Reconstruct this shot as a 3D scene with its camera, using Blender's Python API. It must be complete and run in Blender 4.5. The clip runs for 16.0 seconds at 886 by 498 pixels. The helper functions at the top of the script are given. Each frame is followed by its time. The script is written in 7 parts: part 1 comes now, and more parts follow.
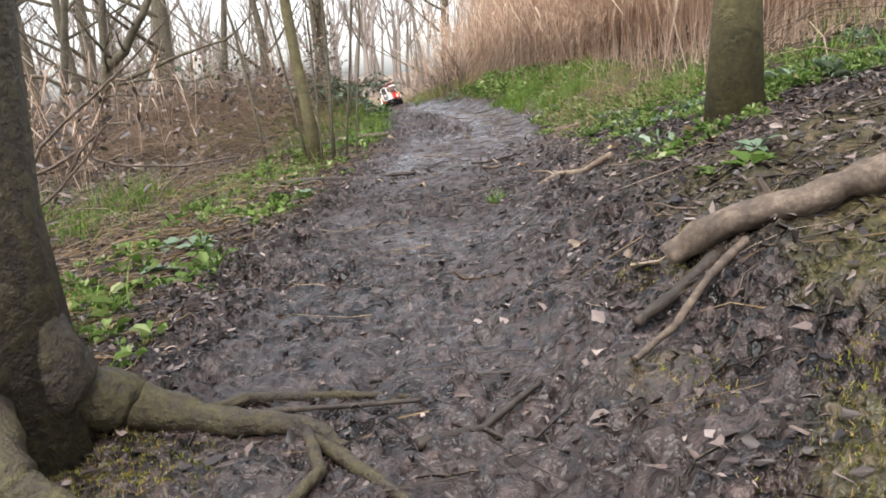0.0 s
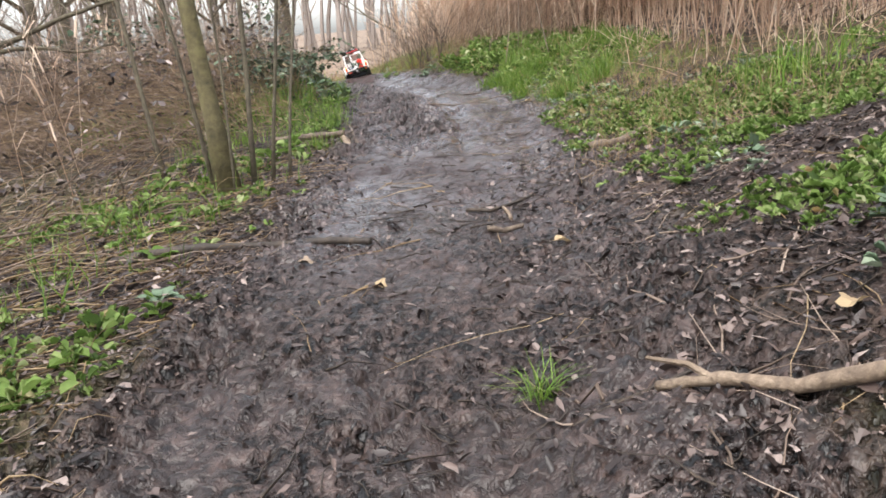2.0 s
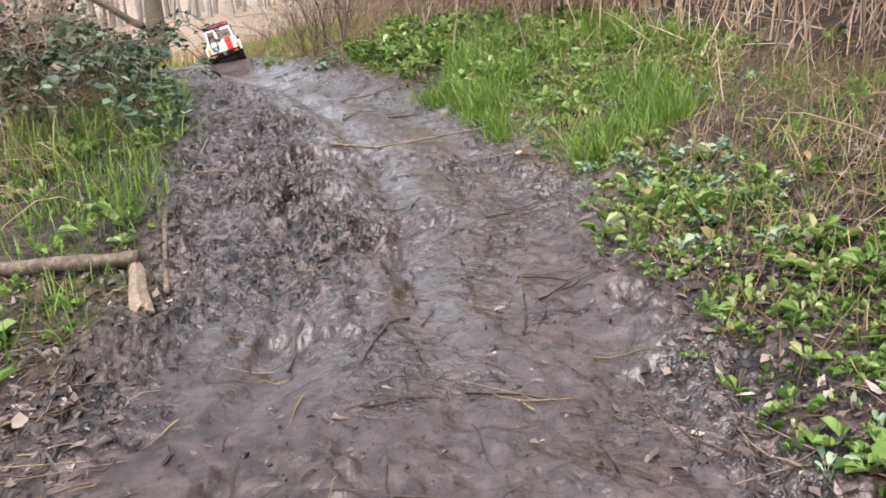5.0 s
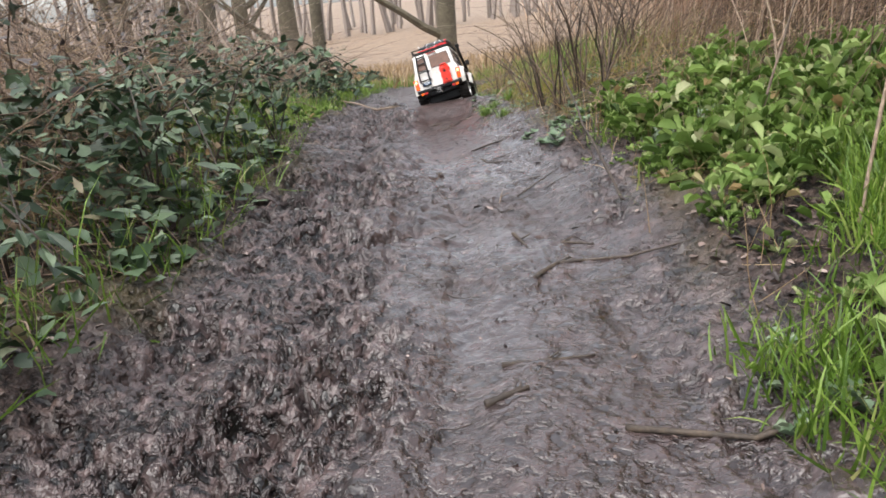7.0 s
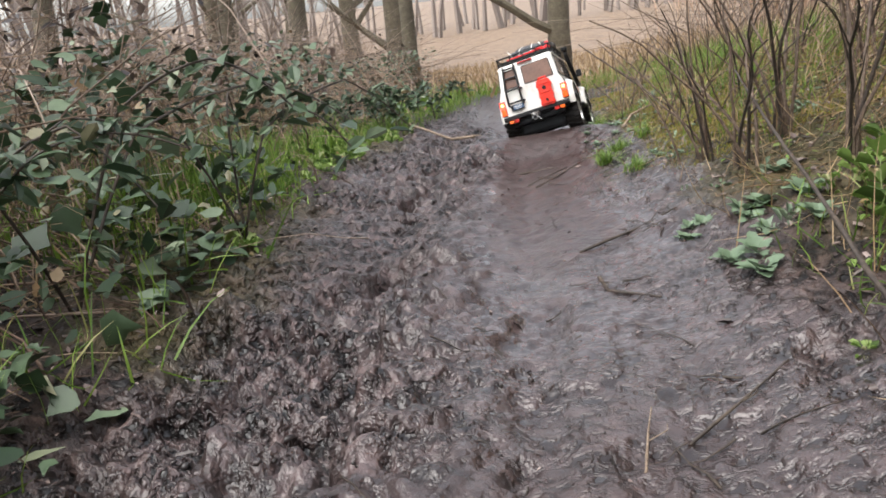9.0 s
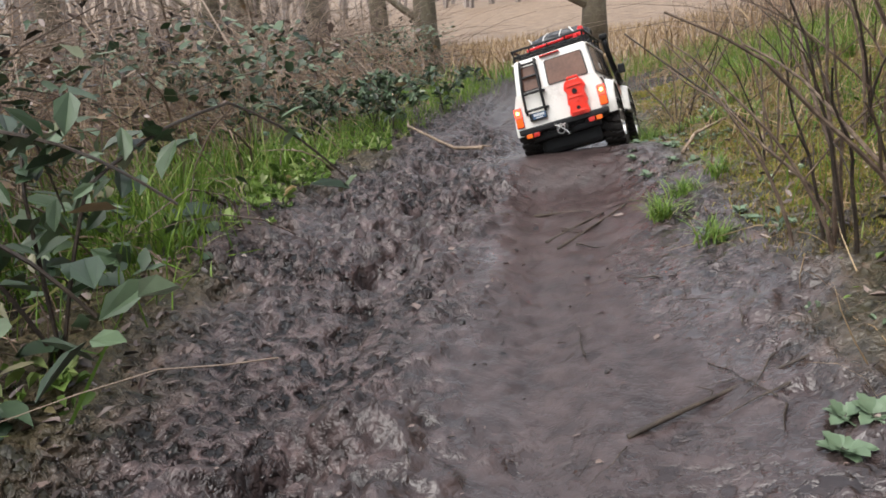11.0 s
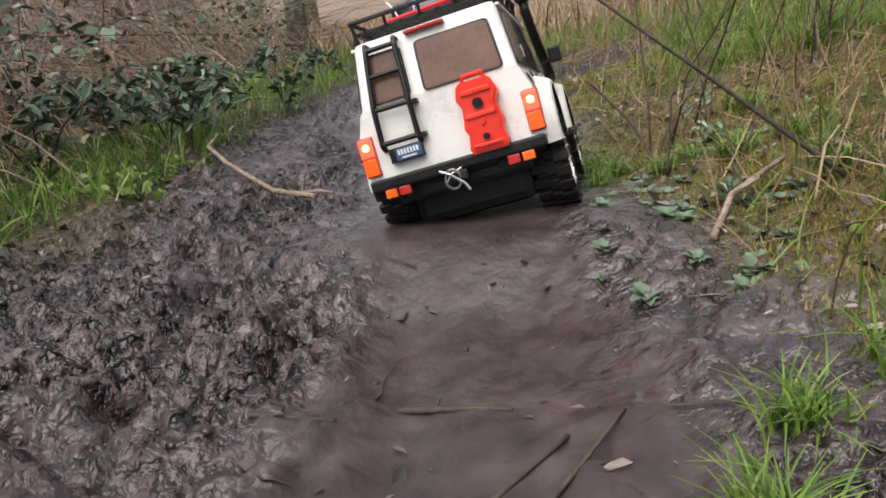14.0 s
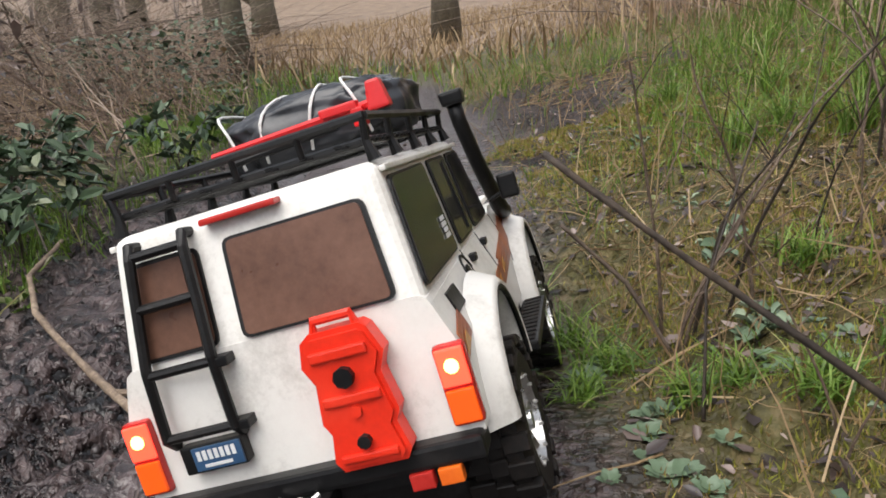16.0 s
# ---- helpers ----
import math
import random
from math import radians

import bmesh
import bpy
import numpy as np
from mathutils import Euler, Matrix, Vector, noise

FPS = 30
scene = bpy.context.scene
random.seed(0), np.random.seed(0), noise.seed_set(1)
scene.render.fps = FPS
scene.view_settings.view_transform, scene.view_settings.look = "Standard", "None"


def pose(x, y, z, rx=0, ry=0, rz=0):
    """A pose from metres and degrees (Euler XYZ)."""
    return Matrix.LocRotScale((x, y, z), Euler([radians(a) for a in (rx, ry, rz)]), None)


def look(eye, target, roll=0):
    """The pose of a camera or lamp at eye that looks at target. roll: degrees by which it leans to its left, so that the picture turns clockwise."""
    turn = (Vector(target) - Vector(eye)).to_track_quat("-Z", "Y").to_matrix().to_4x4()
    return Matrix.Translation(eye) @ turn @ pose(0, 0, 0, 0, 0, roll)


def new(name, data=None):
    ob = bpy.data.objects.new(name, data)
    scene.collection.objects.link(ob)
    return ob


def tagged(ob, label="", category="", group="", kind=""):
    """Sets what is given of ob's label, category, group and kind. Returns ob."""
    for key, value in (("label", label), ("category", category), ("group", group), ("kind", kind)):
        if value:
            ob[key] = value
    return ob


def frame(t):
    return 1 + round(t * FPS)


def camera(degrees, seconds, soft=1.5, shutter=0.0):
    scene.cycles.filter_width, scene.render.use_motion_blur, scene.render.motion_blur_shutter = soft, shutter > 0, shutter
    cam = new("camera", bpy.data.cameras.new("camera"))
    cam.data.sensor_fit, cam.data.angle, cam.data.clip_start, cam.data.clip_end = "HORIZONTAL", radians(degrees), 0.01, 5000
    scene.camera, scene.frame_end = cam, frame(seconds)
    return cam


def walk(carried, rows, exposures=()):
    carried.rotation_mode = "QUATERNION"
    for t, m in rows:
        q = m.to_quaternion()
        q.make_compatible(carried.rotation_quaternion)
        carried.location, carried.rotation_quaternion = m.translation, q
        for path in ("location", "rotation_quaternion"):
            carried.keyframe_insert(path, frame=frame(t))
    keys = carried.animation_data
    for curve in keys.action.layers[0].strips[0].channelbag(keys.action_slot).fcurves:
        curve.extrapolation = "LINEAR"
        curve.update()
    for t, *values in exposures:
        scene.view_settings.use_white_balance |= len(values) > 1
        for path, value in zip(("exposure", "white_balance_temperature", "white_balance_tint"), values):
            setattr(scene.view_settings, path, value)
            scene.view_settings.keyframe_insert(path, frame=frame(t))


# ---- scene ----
# camera and walk
cam = camera(60.06, 16.0, 1.7)
PATH = [
    (0, look((-0.000, -0.000, 0.395), (0.074, 1.945, -0.064), -4.78)),
    (0.5, look((0.031, 0.315, 0.408), (0.108, 2.254, -0.079), -4.71)),
    (1, look((0.022, 0.662, 0.428), (0.118, 2.592, -0.086), -4.47)),
    (1.5, look((0.068, 1.041, 0.437), (0.171, 2.962, -0.109), -4.55)),
    (2, look((0.083, 1.418, 0.471), (0.212, 3.332, -0.097), -4.19)),
    (2.5, look((0.091, 1.840, 0.479), (0.235, 3.747, -0.107), -4.09)),
    (3, look((0.122, 2.337, 0.476), (0.320, 4.234, -0.127), -3.69)),
    (3.2, look((0.152, 2.515, 0.463), (0.368, 4.408, -0.144), -3.43)),
    (5.3, look((0.236, 3.708, 0.515), (0.623, 5.550, -0.161), -2.15)),
    (5.5, look((0.306, 3.933, 0.503), (0.607, 5.790, -0.176), -2.34)),
    (6, look((0.436, 4.530, 0.478), (0.509, 6.414, -0.187), -2.74)),
    (6.5, look((0.542, 5.081, 0.491), (0.365, 6.962, -0.164), -3.54)),
    (7, look((0.580, 5.578, 0.494), (0.197, 7.435, -0.142), -4.11)),
    (7.5, look((0.526, 6.000, 0.526), (0.006, 7.830, -0.093), -5.47)),
    (8, look((0.471, 6.272, 0.487), (-0.117, 8.086, -0.116), -6.39)),
    (8.2, look((0.439, 6.387, 0.477), (-0.166, 8.196, -0.124), -6.54)),
    (10.3, look((0.391, 7.064, 0.421), (-0.328, 8.802, -0.259), -4.63)),
    (10.5, look((0.367, 7.140, 0.427), (-0.352, 8.877, -0.257), -4.86)),
    (11, look((0.290, 7.342, 0.436), (-0.429, 9.077, -0.249), -4.82)),
    (11.5, look((0.236, 7.546, 0.410), (-0.454, 9.291, -0.281), -4.55)),
    (12, look((0.191, 7.732, 0.412), (-0.449, 9.497, -0.280), -3.92)),
    (12.5, look((0.149, 7.916, 0.369), (-0.412, 9.703, -0.333), -3.69)),
    (13, look((0.112, 8.050, 0.330), (-0.383, 9.845, -0.401), -3.50)),
    (13.5, look((0.103, 8.130, 0.320), (-0.368, 9.917, -0.444), -3.59)),
    (14, look((0.085, 8.249, 0.325), (-0.373, 10.044, -0.427), -3.98)),
    (14.5, look((0.082, 8.375, 0.343), (-0.349, 10.180, -0.401), -3.56)),
    (15, look((0.087, 8.506, 0.345), (-0.309, 10.318, -0.403), -3.50)),
    (15.5, look((0.072, 8.611, 0.344), (-0.314, 10.423, -0.408), -3.71)),
    (16, look((0.056, 8.741, 0.370), (-0.329, 10.555, -0.381), -4.23)),
]
walk(cam, PATH, exposures=[(0.0, 1.9), (3.0, 2.04), (5.0, 2.2), (6.2, 2.1), (7.0, 1.85), (8.0, 1.95), (8.5, 1.9), (10.5, 1.62), (11.3, 1.5), (12.0, 1.26), (13.2, 1.28), (14.2, 1.45), (15.3, 1.42), (16.0, 1.34)])

# daylight: overcast sky and a broad weak sun
world = bpy.data.worlds.new("overcast_sky")
world.use_nodes = True
scene.world = world
wn, wl = world.node_tree.nodes, world.node_tree.links
sky = wn.new("ShaderNodeTexSky")
sky.sky_type, sky.sun_disc = "NISHITA", False
sky.sun_elevation, sky.sun_rotation = radians(64), radians(220)
sky.air_density, sky.dust_density, sky.ozone_density = 1.0, 2.0, 2.5
hsv = wn.new("ShaderNodeHueSaturation")
hsv.inputs["Saturation"].default_value = 0.3
wl.new(sky.outputs[0], hsv.inputs["Color"])
wl.new(hsv.outputs[0], wn["Background"].inputs[0])
wn["Background"].inputs[1].default_value = 0.125
sun_data = bpy.data.lights.new("sun", "SUN")
sun_data.energy, sun_data.angle, sun_data.color = 1.25, radians(65), (1.0, 0.95, 0.89)
sun = new("sun", sun_data)
sun.matrix_world = look((-2.8, 1.6, 9), (0, 5, 0))


# ---- materials ----
def material(name, rough=0.6, metal=0.0, spec=0.5):
    m = bpy.data.materials.new(name)
    m.use_nodes = True
    b = m.node_tree.nodes["Principled BSDF"]
    b.inputs["Roughness"].default_value = rough
    b.inputs["Metallic"].default_value = metal
    b.inputs["Specular IOR Level"].default_value = spec
    return m, m.node_tree.nodes, m.node_tree.links, b


def ramp(nodes, stops, interp="LINEAR"):
    r = nodes.new("ShaderNodeValToRGB")
    r.color_ramp.interpolation = interp
    el = r.color_ramp.elements
    while len(el) < len(stops):
        el.new(0.5)
    for e, (p, c) in zip(el, stops):
        e.position, e.color = p, (*c, 1)
    return r


def noise_node(nodes, links, scale, detail=4, rough=0.6, coords=None):
    n = nodes.new("ShaderNodeTexNoise")
    n.inputs["Scale"].default_value, n.inputs["Detail"].default_value = scale, detail
    n.inputs["Roughness"].default_value = rough
    if coords is None:
        coords = nodes.new("ShaderNodeTexCoord").outputs["Object"]
    links.new(coords, n.inputs["Vector"])
    return n


def surface(name, colours, scale=20, rough=0.6, metal=0.0, bump=0.2, bump_scale=120, bump_dist=0.002, fine=0.35, spec=0.5, rough_var=0.15):
    """Mottled surface: broad stains and fine grain in the colour, grain in the relief and the gloss."""
    m, n, l, b = material(name, rough, metal, spec)
    co = n.new("ShaderNodeTexCoord").outputs["Object"]
    big, small = noise_node(n, l, scale, 4, 0.6, co), noise_node(n, l, bump_scale, 5, 0.65, co)
    mix = n.new("ShaderNodeMix")
    mix.inputs[0].default_value = fine
    l.new(big.outputs[0], mix.inputs[2])
    l.new(small.outputs[0], mix.inputs[3])
    k = len(colours) - 1
    r = ramp(n, [(0.3 + 0.4 * i / max(k, 1), c) for i, c in enumerate(colours)])
    l.new(mix.outputs[0], r.inputs[0])
    l.new(r.outputs[0], b.inputs["Base Color"])
    rr = n.new("ShaderNodeMapRange")
    rr.inputs[3].default_value, rr.inputs[4].default_value = max(0.02, rough - rough_var), min(1, rough + rough_var)
    l.new(big.outputs[0], rr.inputs[0])
    l.new(rr.outputs[0], b.inputs["Roughness"])
    if bump:
        bp = n.new("ShaderNodeBump")
        bp.inputs["Strength"].default_value, bp.inputs["Distance"].default_value = bump, bump_dist
        l.new(small.outputs[0], bp.inputs["Height"])
        l.new(bp.outputs[0], b.inputs["Normal"])
    return m


def island_colours(name, stops, rough=0.55, sheen=0.0, translucent=0.0, spec=0.4):
    """One colour for each separate leaf, blade or stalk, taken from a spread of colours."""
    m, n, l, b = material(name, rough, 0, spec)
    g = n.new("ShaderNodeNewGeometry")
    r = ramp(n, stops)
    l.new(g.outputs["Random Per Island"], r.inputs[0])
    no = noise_node(n, l, 90, 3)
    mr = n.new("ShaderNodeMapRange")
    mr.inputs[3].default_value, mr.inputs[4].default_value = 0.75, 1.25
    l.new(no.outputs[0], mr.inputs[0])
    mx = n.new("ShaderNodeMix")
    mx.data_type, mx.blend_type = "RGBA", "MULTIPLY"
    mx.inputs[0].default_value = 1
    l.new(r.outputs[0], mx.inputs[6])
    l.new(mr.outputs[0], mx.inputs[7])
    l.new(mx.outputs[2], b.inputs["Base Color"])
    if translucent:
        t = n.new("ShaderNodeBsdfTranslucent")
        l.new(mx.outputs[2], t.inputs[0])
        s = n.new("ShaderNodeMixShader")
        s.inputs[0].default_value = translucent
        out = n["Material Output"]
        l.new(b.outputs[0], s.inputs[1])
        l.new(t.outputs[0], s.inputs[2])
        l.new(s.outputs[0], out.inputs[0])
    return m


def ground_material():
    m, n, l, b = material("ground_soil", 0.6, 0, 0.25)
    co = n.new("ShaderNodeTexCoord").outputs["Object"]
    att = {}
    for key in ("mud", "wet", "moss", "far", "silt", "sheen", "shaded_pits"):
        a = n.new("ShaderNodeAttribute")
        a.attribute_name = key
        att[key] = a.outputs["Fac"]
    n1, n2, n3 = noise_node(n, l, 3.0, 5, 0.6, co), noise_node(n, l, 30, 3, 0.55, co), noise_node(n, l, 130, 5, 0.75, co)
    n4, n5 = noise_node(n, l, 16, 3, 0.55, co), noise_node(n, l, 90, 2, 0.5, co)
    mudc = ramp(n, [(0.36, (0.02, 0.0145, 0.0138)), (0.51, (0.051, 0.0366, 0.0355)), (0.63, (0.102, 0.0745, 0.073))])
    litc = ramp(n, [(0.34, (0.009, 0.006, 0.005)), (0.5, (0.031, 0.0208, 0.0172)), (0.67, (0.084, 0.0575, 0.046))])
    silc = ramp(n, [(0.35, (0.026, 0.0182, 0.0172)), (0.5, (0.044, 0.0312, 0.03)), (0.66, (0.068, 0.05, 0.0485))])
    mosc = ramp(n, [(0.34, (0.03, 0.027, 0.011)), (0.5, (0.1, 0.092, 0.026)), (0.66, (0.19, 0.145, 0.06))])
    farc = ramp(n, [(0.3, (0.1, 0.07, 0.04)), (0.5, (0.19, 0.13, 0.085)), (0.7, (0.28, 0.2, 0.135))])

    def blend(fac, a, c, typ="MIX"):
        x = n.new("ShaderNodeMix")
        x.data_type, x.blend_type = "RGBA", typ
        if isinstance(fac, float):
            x.inputs[0].default_value = fac
        else:
            l.new(fac, x.inputs[0])
        l.new(a, x.inputs[6])
        l.new(c, x.inputs[7])
        return x.outputs[2]

    mixn = n.new("ShaderNodeMix")
    mixn.inputs[0].default_value = 0.46
    l.new(n2.outputs[0], mixn.inputs[2])
    l.new(n3.outputs[0], mixn.inputs[3])
    for r in (litc, mosc):
        l.new(mixn.outputs[0], r.inputs[0])
    mixm = n.new("ShaderNodeMix")
    mixm.inputs[0].default_value = 0.7
    l.new(n4.outputs[0], mixm.inputs[2])
    l.new(n2.outputs[0], mixm.inputs[3])
    for r in (mudc, silc):
        l.new(mixm.outputs[0], r.inputs[0])
    l.new(n1.outputs[0], farc.inputs[0])
    c = blend(att["mud"], litc.outputs[0], mudc.outputs[0])
    c = blend(att["silt"], c, silc.outputs[0])
    # noise slits and pits: their shade painted into the colour, their relief bumped
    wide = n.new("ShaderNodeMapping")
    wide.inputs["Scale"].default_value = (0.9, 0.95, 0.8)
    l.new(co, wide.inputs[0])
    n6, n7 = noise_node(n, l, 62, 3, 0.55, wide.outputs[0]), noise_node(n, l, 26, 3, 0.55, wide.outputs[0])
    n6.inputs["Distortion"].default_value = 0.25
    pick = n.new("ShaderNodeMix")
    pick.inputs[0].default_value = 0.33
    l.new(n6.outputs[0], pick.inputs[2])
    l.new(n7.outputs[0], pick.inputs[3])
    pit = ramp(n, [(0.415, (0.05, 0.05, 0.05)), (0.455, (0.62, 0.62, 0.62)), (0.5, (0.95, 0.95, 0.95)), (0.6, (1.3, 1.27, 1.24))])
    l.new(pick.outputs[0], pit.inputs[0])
    c = blend(att["shaded_pits"], c, pit.outputs[0], "MULTIPLY")
    c = blend(att["moss"], c, mosc.outputs[0])
    c = blend(att["far"], c, farc.outputs[0])
    l.new(c, b.inputs["Base Color"])
    ro = n.new("ShaderNodeMapRange")
    ro.inputs[1].default_value, ro.inputs[2].default_value = 0.0, 1.0
    ro.inputs[3].default_value, ro.inputs[4].default_value = 0.55, 0.16
    l.new(att["wet"], ro.inputs[0])
    add = n.new("ShaderNodeMath")
    add.operation = "MULTIPLY_ADD"
    add.inputs[1].default_value, add.inputs[2].default_value = 0.3, -0.11
    l.new(n2.outputs[0], add.inputs[0])
    s = n.new("ShaderNodeMath")
    s.operation, s.use_clamp = "ADD", True
    l.new(ro.outputs[0], s.inputs[0])
    l.new(add.outputs[0], s.inputs[1])
    l.new(s.outputs[0], b.inputs["Roughness"])
    cw = n.new("ShaderNodeMath")
    cw.operation = "MULTIPLY"
    cw.inputs[1].default_value = 0.85
    l.new(att["sheen"], cw.inputs[0])
    l.new(cw.outputs[0], b.inputs["Coat Weight"])
    b.inputs["Coat Roughness"].default_value = 0.13
    b.inputs["Coat IOR"].default_value = 1.48
    bp = n.new("ShaderNodeBump")
    bp.inputs["Distance"].default_value = 0.016
    st = n.new("ShaderNodeMapRange")
    st.inputs[3].default_value, st.inputs[4].default_value = 0.35, 0.1
    l.new(att["silt"], st.inputs[0])
    l.new(st.outputs[0], bp.inputs["Strength"])
    hmix = n.new("ShaderNodeMix")
    hmix.inputs[0].default_value = 0.12
    l.new(n5.outputs[0], hmix.inputs[2])
    l.new(n3.outputs[0], hmix.inputs[3])
    l.new(hmix.outputs[0], bp.inputs["Height"])
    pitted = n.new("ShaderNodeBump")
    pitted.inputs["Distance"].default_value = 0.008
    l.new(att["shaded_pits"], pitted.inputs["Strength"])
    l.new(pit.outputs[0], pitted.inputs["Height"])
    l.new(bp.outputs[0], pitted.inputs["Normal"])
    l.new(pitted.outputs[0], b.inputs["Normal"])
    soft = n.new("ShaderNodeBump")
    soft.inputs["Distance"].default_value, soft.inputs["Strength"].default_value = 0.02, 0.35
    l.new(n4.outputs[0], soft.inputs["Height"])
    l.new(pitted.outputs[0], soft.inputs["Normal"])
    l.new(soft.outputs[0], b.inputs["Coat Normal"])
    return m


M_GROUND = ground_material()
M_CLOD = island_colours("wet_mud_clods", [(0.0, (0.012, 0.0095, 0.009)), (0.6, (0.028, 0.022, 0.021)), (1.0, (0.055, 0.044, 0.042))], 0.3, spec=0.5)
M_BARK = surface("tree_bark", [(0.035, 0.028, 0.02), (0.1, 0.083, 0.055), (0.17, 0.15, 0.095)], 9, 0.85, 0, 0.9, 45, 0.01, 0.5)
M_BARK_GREEN = surface("mossy_bark", [(0.04, 0.035, 0.018), (0.12, 0.1, 0.045), (0.19, 0.17, 0.07)], 7, 0.85, 0, 0.9, 50, 0.01, 0.45)
M_BARK_DARK = surface("dark_bark", [(0.008, 0.006, 0.004), (0.04, 0.028, 0.018), (0.075, 0.06, 0.025), (0.13, 0.115, 0.045)], 13, 0.6, 0, 1.0, 70, 0.012, 0.55, rough_var=0.3)
M_DEADWOOD = surface("dead_wood", [(0.025, 0.018, 0.013), (0.1, 0.072, 0.052), (0.26, 0.2, 0.145)], 26, 0.75, 0, 0.7, 90, 0.004, 0.5)
M_PALEWOOD = surface("pale_wood", [(0.06, 0.042, 0.03), (0.2, 0.145, 0.1), (0.38, 0.3, 0.22)], 22, 0.7, 0, 0.8, 110, 0.004, 0.6)
M_STEM = surface("brown_stem_bark", [(0.03, 0.02, 0.014), (0.1, 0.068, 0.048), (0.22, 0.165, 0.12)], 30, 0.7, 0, 0.5, 120, 0.002, 0.5)
M_TWIG = surface("dark_twig", [(0.01, 0.007, 0.006), (0.035, 0.025, 0.018), (0.1, 0.072, 0.05)], 20, 0.7, 0, 0.5, 130, 0.002, 0.5)
M_LITTER = island_colours("dead_leaves", [(0.0, (0.014, 0.0095, 0.0085)), (0.4, (0.04, 0.028, 0.025)), (0.7, (0.1, 0.072, 0.062)), (0.9, (0.17, 0.125, 0.108)), (1.0, (0.32, 0.255, 0.225))], 0.38, spec=0.45)
M_GRASS = island_colours("grass_blades", [(0.0, (0.05, 0.1, 0.012)), (0.5, (0.115, 0.205, 0.026)), (0.92, (0.2, 0.295, 0.05)), (1.0, (0.3, 0.28, 0.12))], 0.45, translucent=0.3)
M_STRAW = island_colours("dry_straw", [(0.0, (0.13, 0.08, 0.04)), (0.5, (0.28, 0.19, 0.1)), (1.0, (0.43, 0.32, 0.19))], 0.65, translucent=0.2)
M_HERB = island_colours("herb_leaves", [(0.0, (0.035, 0.065, 0.014)), (0.3, (0.095, 0.16, 0.032)), (0.62, (0.18, 0.27, 0.07)), (0.87, (0.28, 0.36, 0.13)), (0.96, (0.4, 0.42, 0.24)), (1.0, (0.3, 0.2, 0.09))], 0.62, translucent=0.38, spec=0.2)
M_IVY = island_colours("dark_ivy_leaves", [(0.0, (0.012, 0.026, 0.012)), (0.45, (0.035, 0.062, 0.028)), (0.75, (0.08, 0.12, 0.065)), (0.92, (0.17, 0.22, 0.14)), (1.0, (0.2, 0.12, 0.06))], 0.42, translucent=0.08, spec=0.35)
M_BLUEHERB = island_colours("grey_green_leaves", [(0.0, (0.075, 0.12, 0.07)), (0.55, (0.16, 0.225, 0.14)), (1.0, (0.31, 0.37, 0.26))], 0.45, translucent=0.15)
M_REED = island_colours("dry_reed_stalks", [(0.0, (0.38, 0.25, 0.175)), (0.5, (0.63, 0.46, 0.34)), (1.0, (0.78, 0.64, 0.51))], 0.7, translucent=0.5)
M_BRACKEN = island_colours("dry_bramble_stems", [(0.0, (0.06, 0.036, 0.025)), (0.5, (0.16, 0.105, 0.072)), (1.0, (0.34, 0.25, 0.18))], 0.7)
M_SCRUB = island_colours("bare_scrub_twigs", [(0.0, (0.06, 0.042, 0.032)), (0.5, (0.17, 0.122, 0.092)), (1.0, (0.36, 0.28, 0.22))], 0.75)
M_MOSS = island_colours("cushion_moss", [(0.0, (0.09, 0.1, 0.018)), (0.4, (0.22, 0.225, 0.036)), (0.65, (0.34, 0.31, 0.06)), (0.72, (0.27, 0.17, 0.07)), (1.0, (0.38, 0.27, 0.13))], 0.75, translucent=0.2)
# distance haze is mixed into this colour, paler and greyer than the bark
M_FARTREE = island_colours("far_branches_hazed", [(0.0, (0.17, 0.14, 0.12)), (1.0, (0.3, 0.255, 0.225))], 0.9)


# ---- the lie of the land ----
def curve_of(pairs):
    """A smooth function through (y, value) pairs."""
    ys, vs = np.array([p[0] for p in pairs], float), np.array([p[1] for p in pairs], float)
    fine = np.linspace(ys[0], ys[-1], 1200)
    v = np.interp(fine, ys, vs)
    k = np.hanning(31)
    v = np.convolve(np.pad(v, 15, mode="edge"), k / k.sum(), mode="valid")
    return lambda y: np.interp(y, fine, v)


mid = curve_of([(-60, 0), (0, 0.0), (2, 0.02), (4, 0.3), (5.4, 0.45), (6.4, 0.38), (7.3, 0.24), (8.2, 0.0), (9.2, -0.24), (10.3, -0.42), (12, -0.8), (17, -1.9), (60, -6)])
half = curve_of([(-60, 0.5), (0, 0.45), (2, 0.44), (4, 0.46), (5.5, 0.48), (6.6, 0.45), (7.5, 0.42), (8.3, 0.38), (9.2, 0.3), (10.3, 0.36), (11, 0.28), (12, 0.22), (60, 0.2)])
half_left = curve_of([(-60, 0.5), (0, 0.45), (2, 0.44), (4, 0.46), (5.5, 0.48), (6.6, 0.44), (7.3, 0.38), (8.0, 0.42), (8.7, 0.5), (9.4, 0.44), (10, 0.36), (10.6, 0.34), (12, 0.25), (60, 0.2)])
crown = curve_of([(-60, -0.1), (0, -0.01), (3, -0.05), (4.5, -0.03), (6, 0.02), (7, 0.03), (8, 0.0), (8.8, -0.01), (9.5, -0.06), (10.3, -0.13), (12, -0.25), (17, -0.8), (28, -1.4), (120, -2.2)])
foot = curve_of([(-60, 0.05), (0, 0.05), (2, 0.08), (3.3, 0.25), (5, 0.33), (6.5, 0.32), (7.6, 0.2), (8.4, 0.1), (9.2, 0.14), (10.3, 0.22), (60, 0.3)])
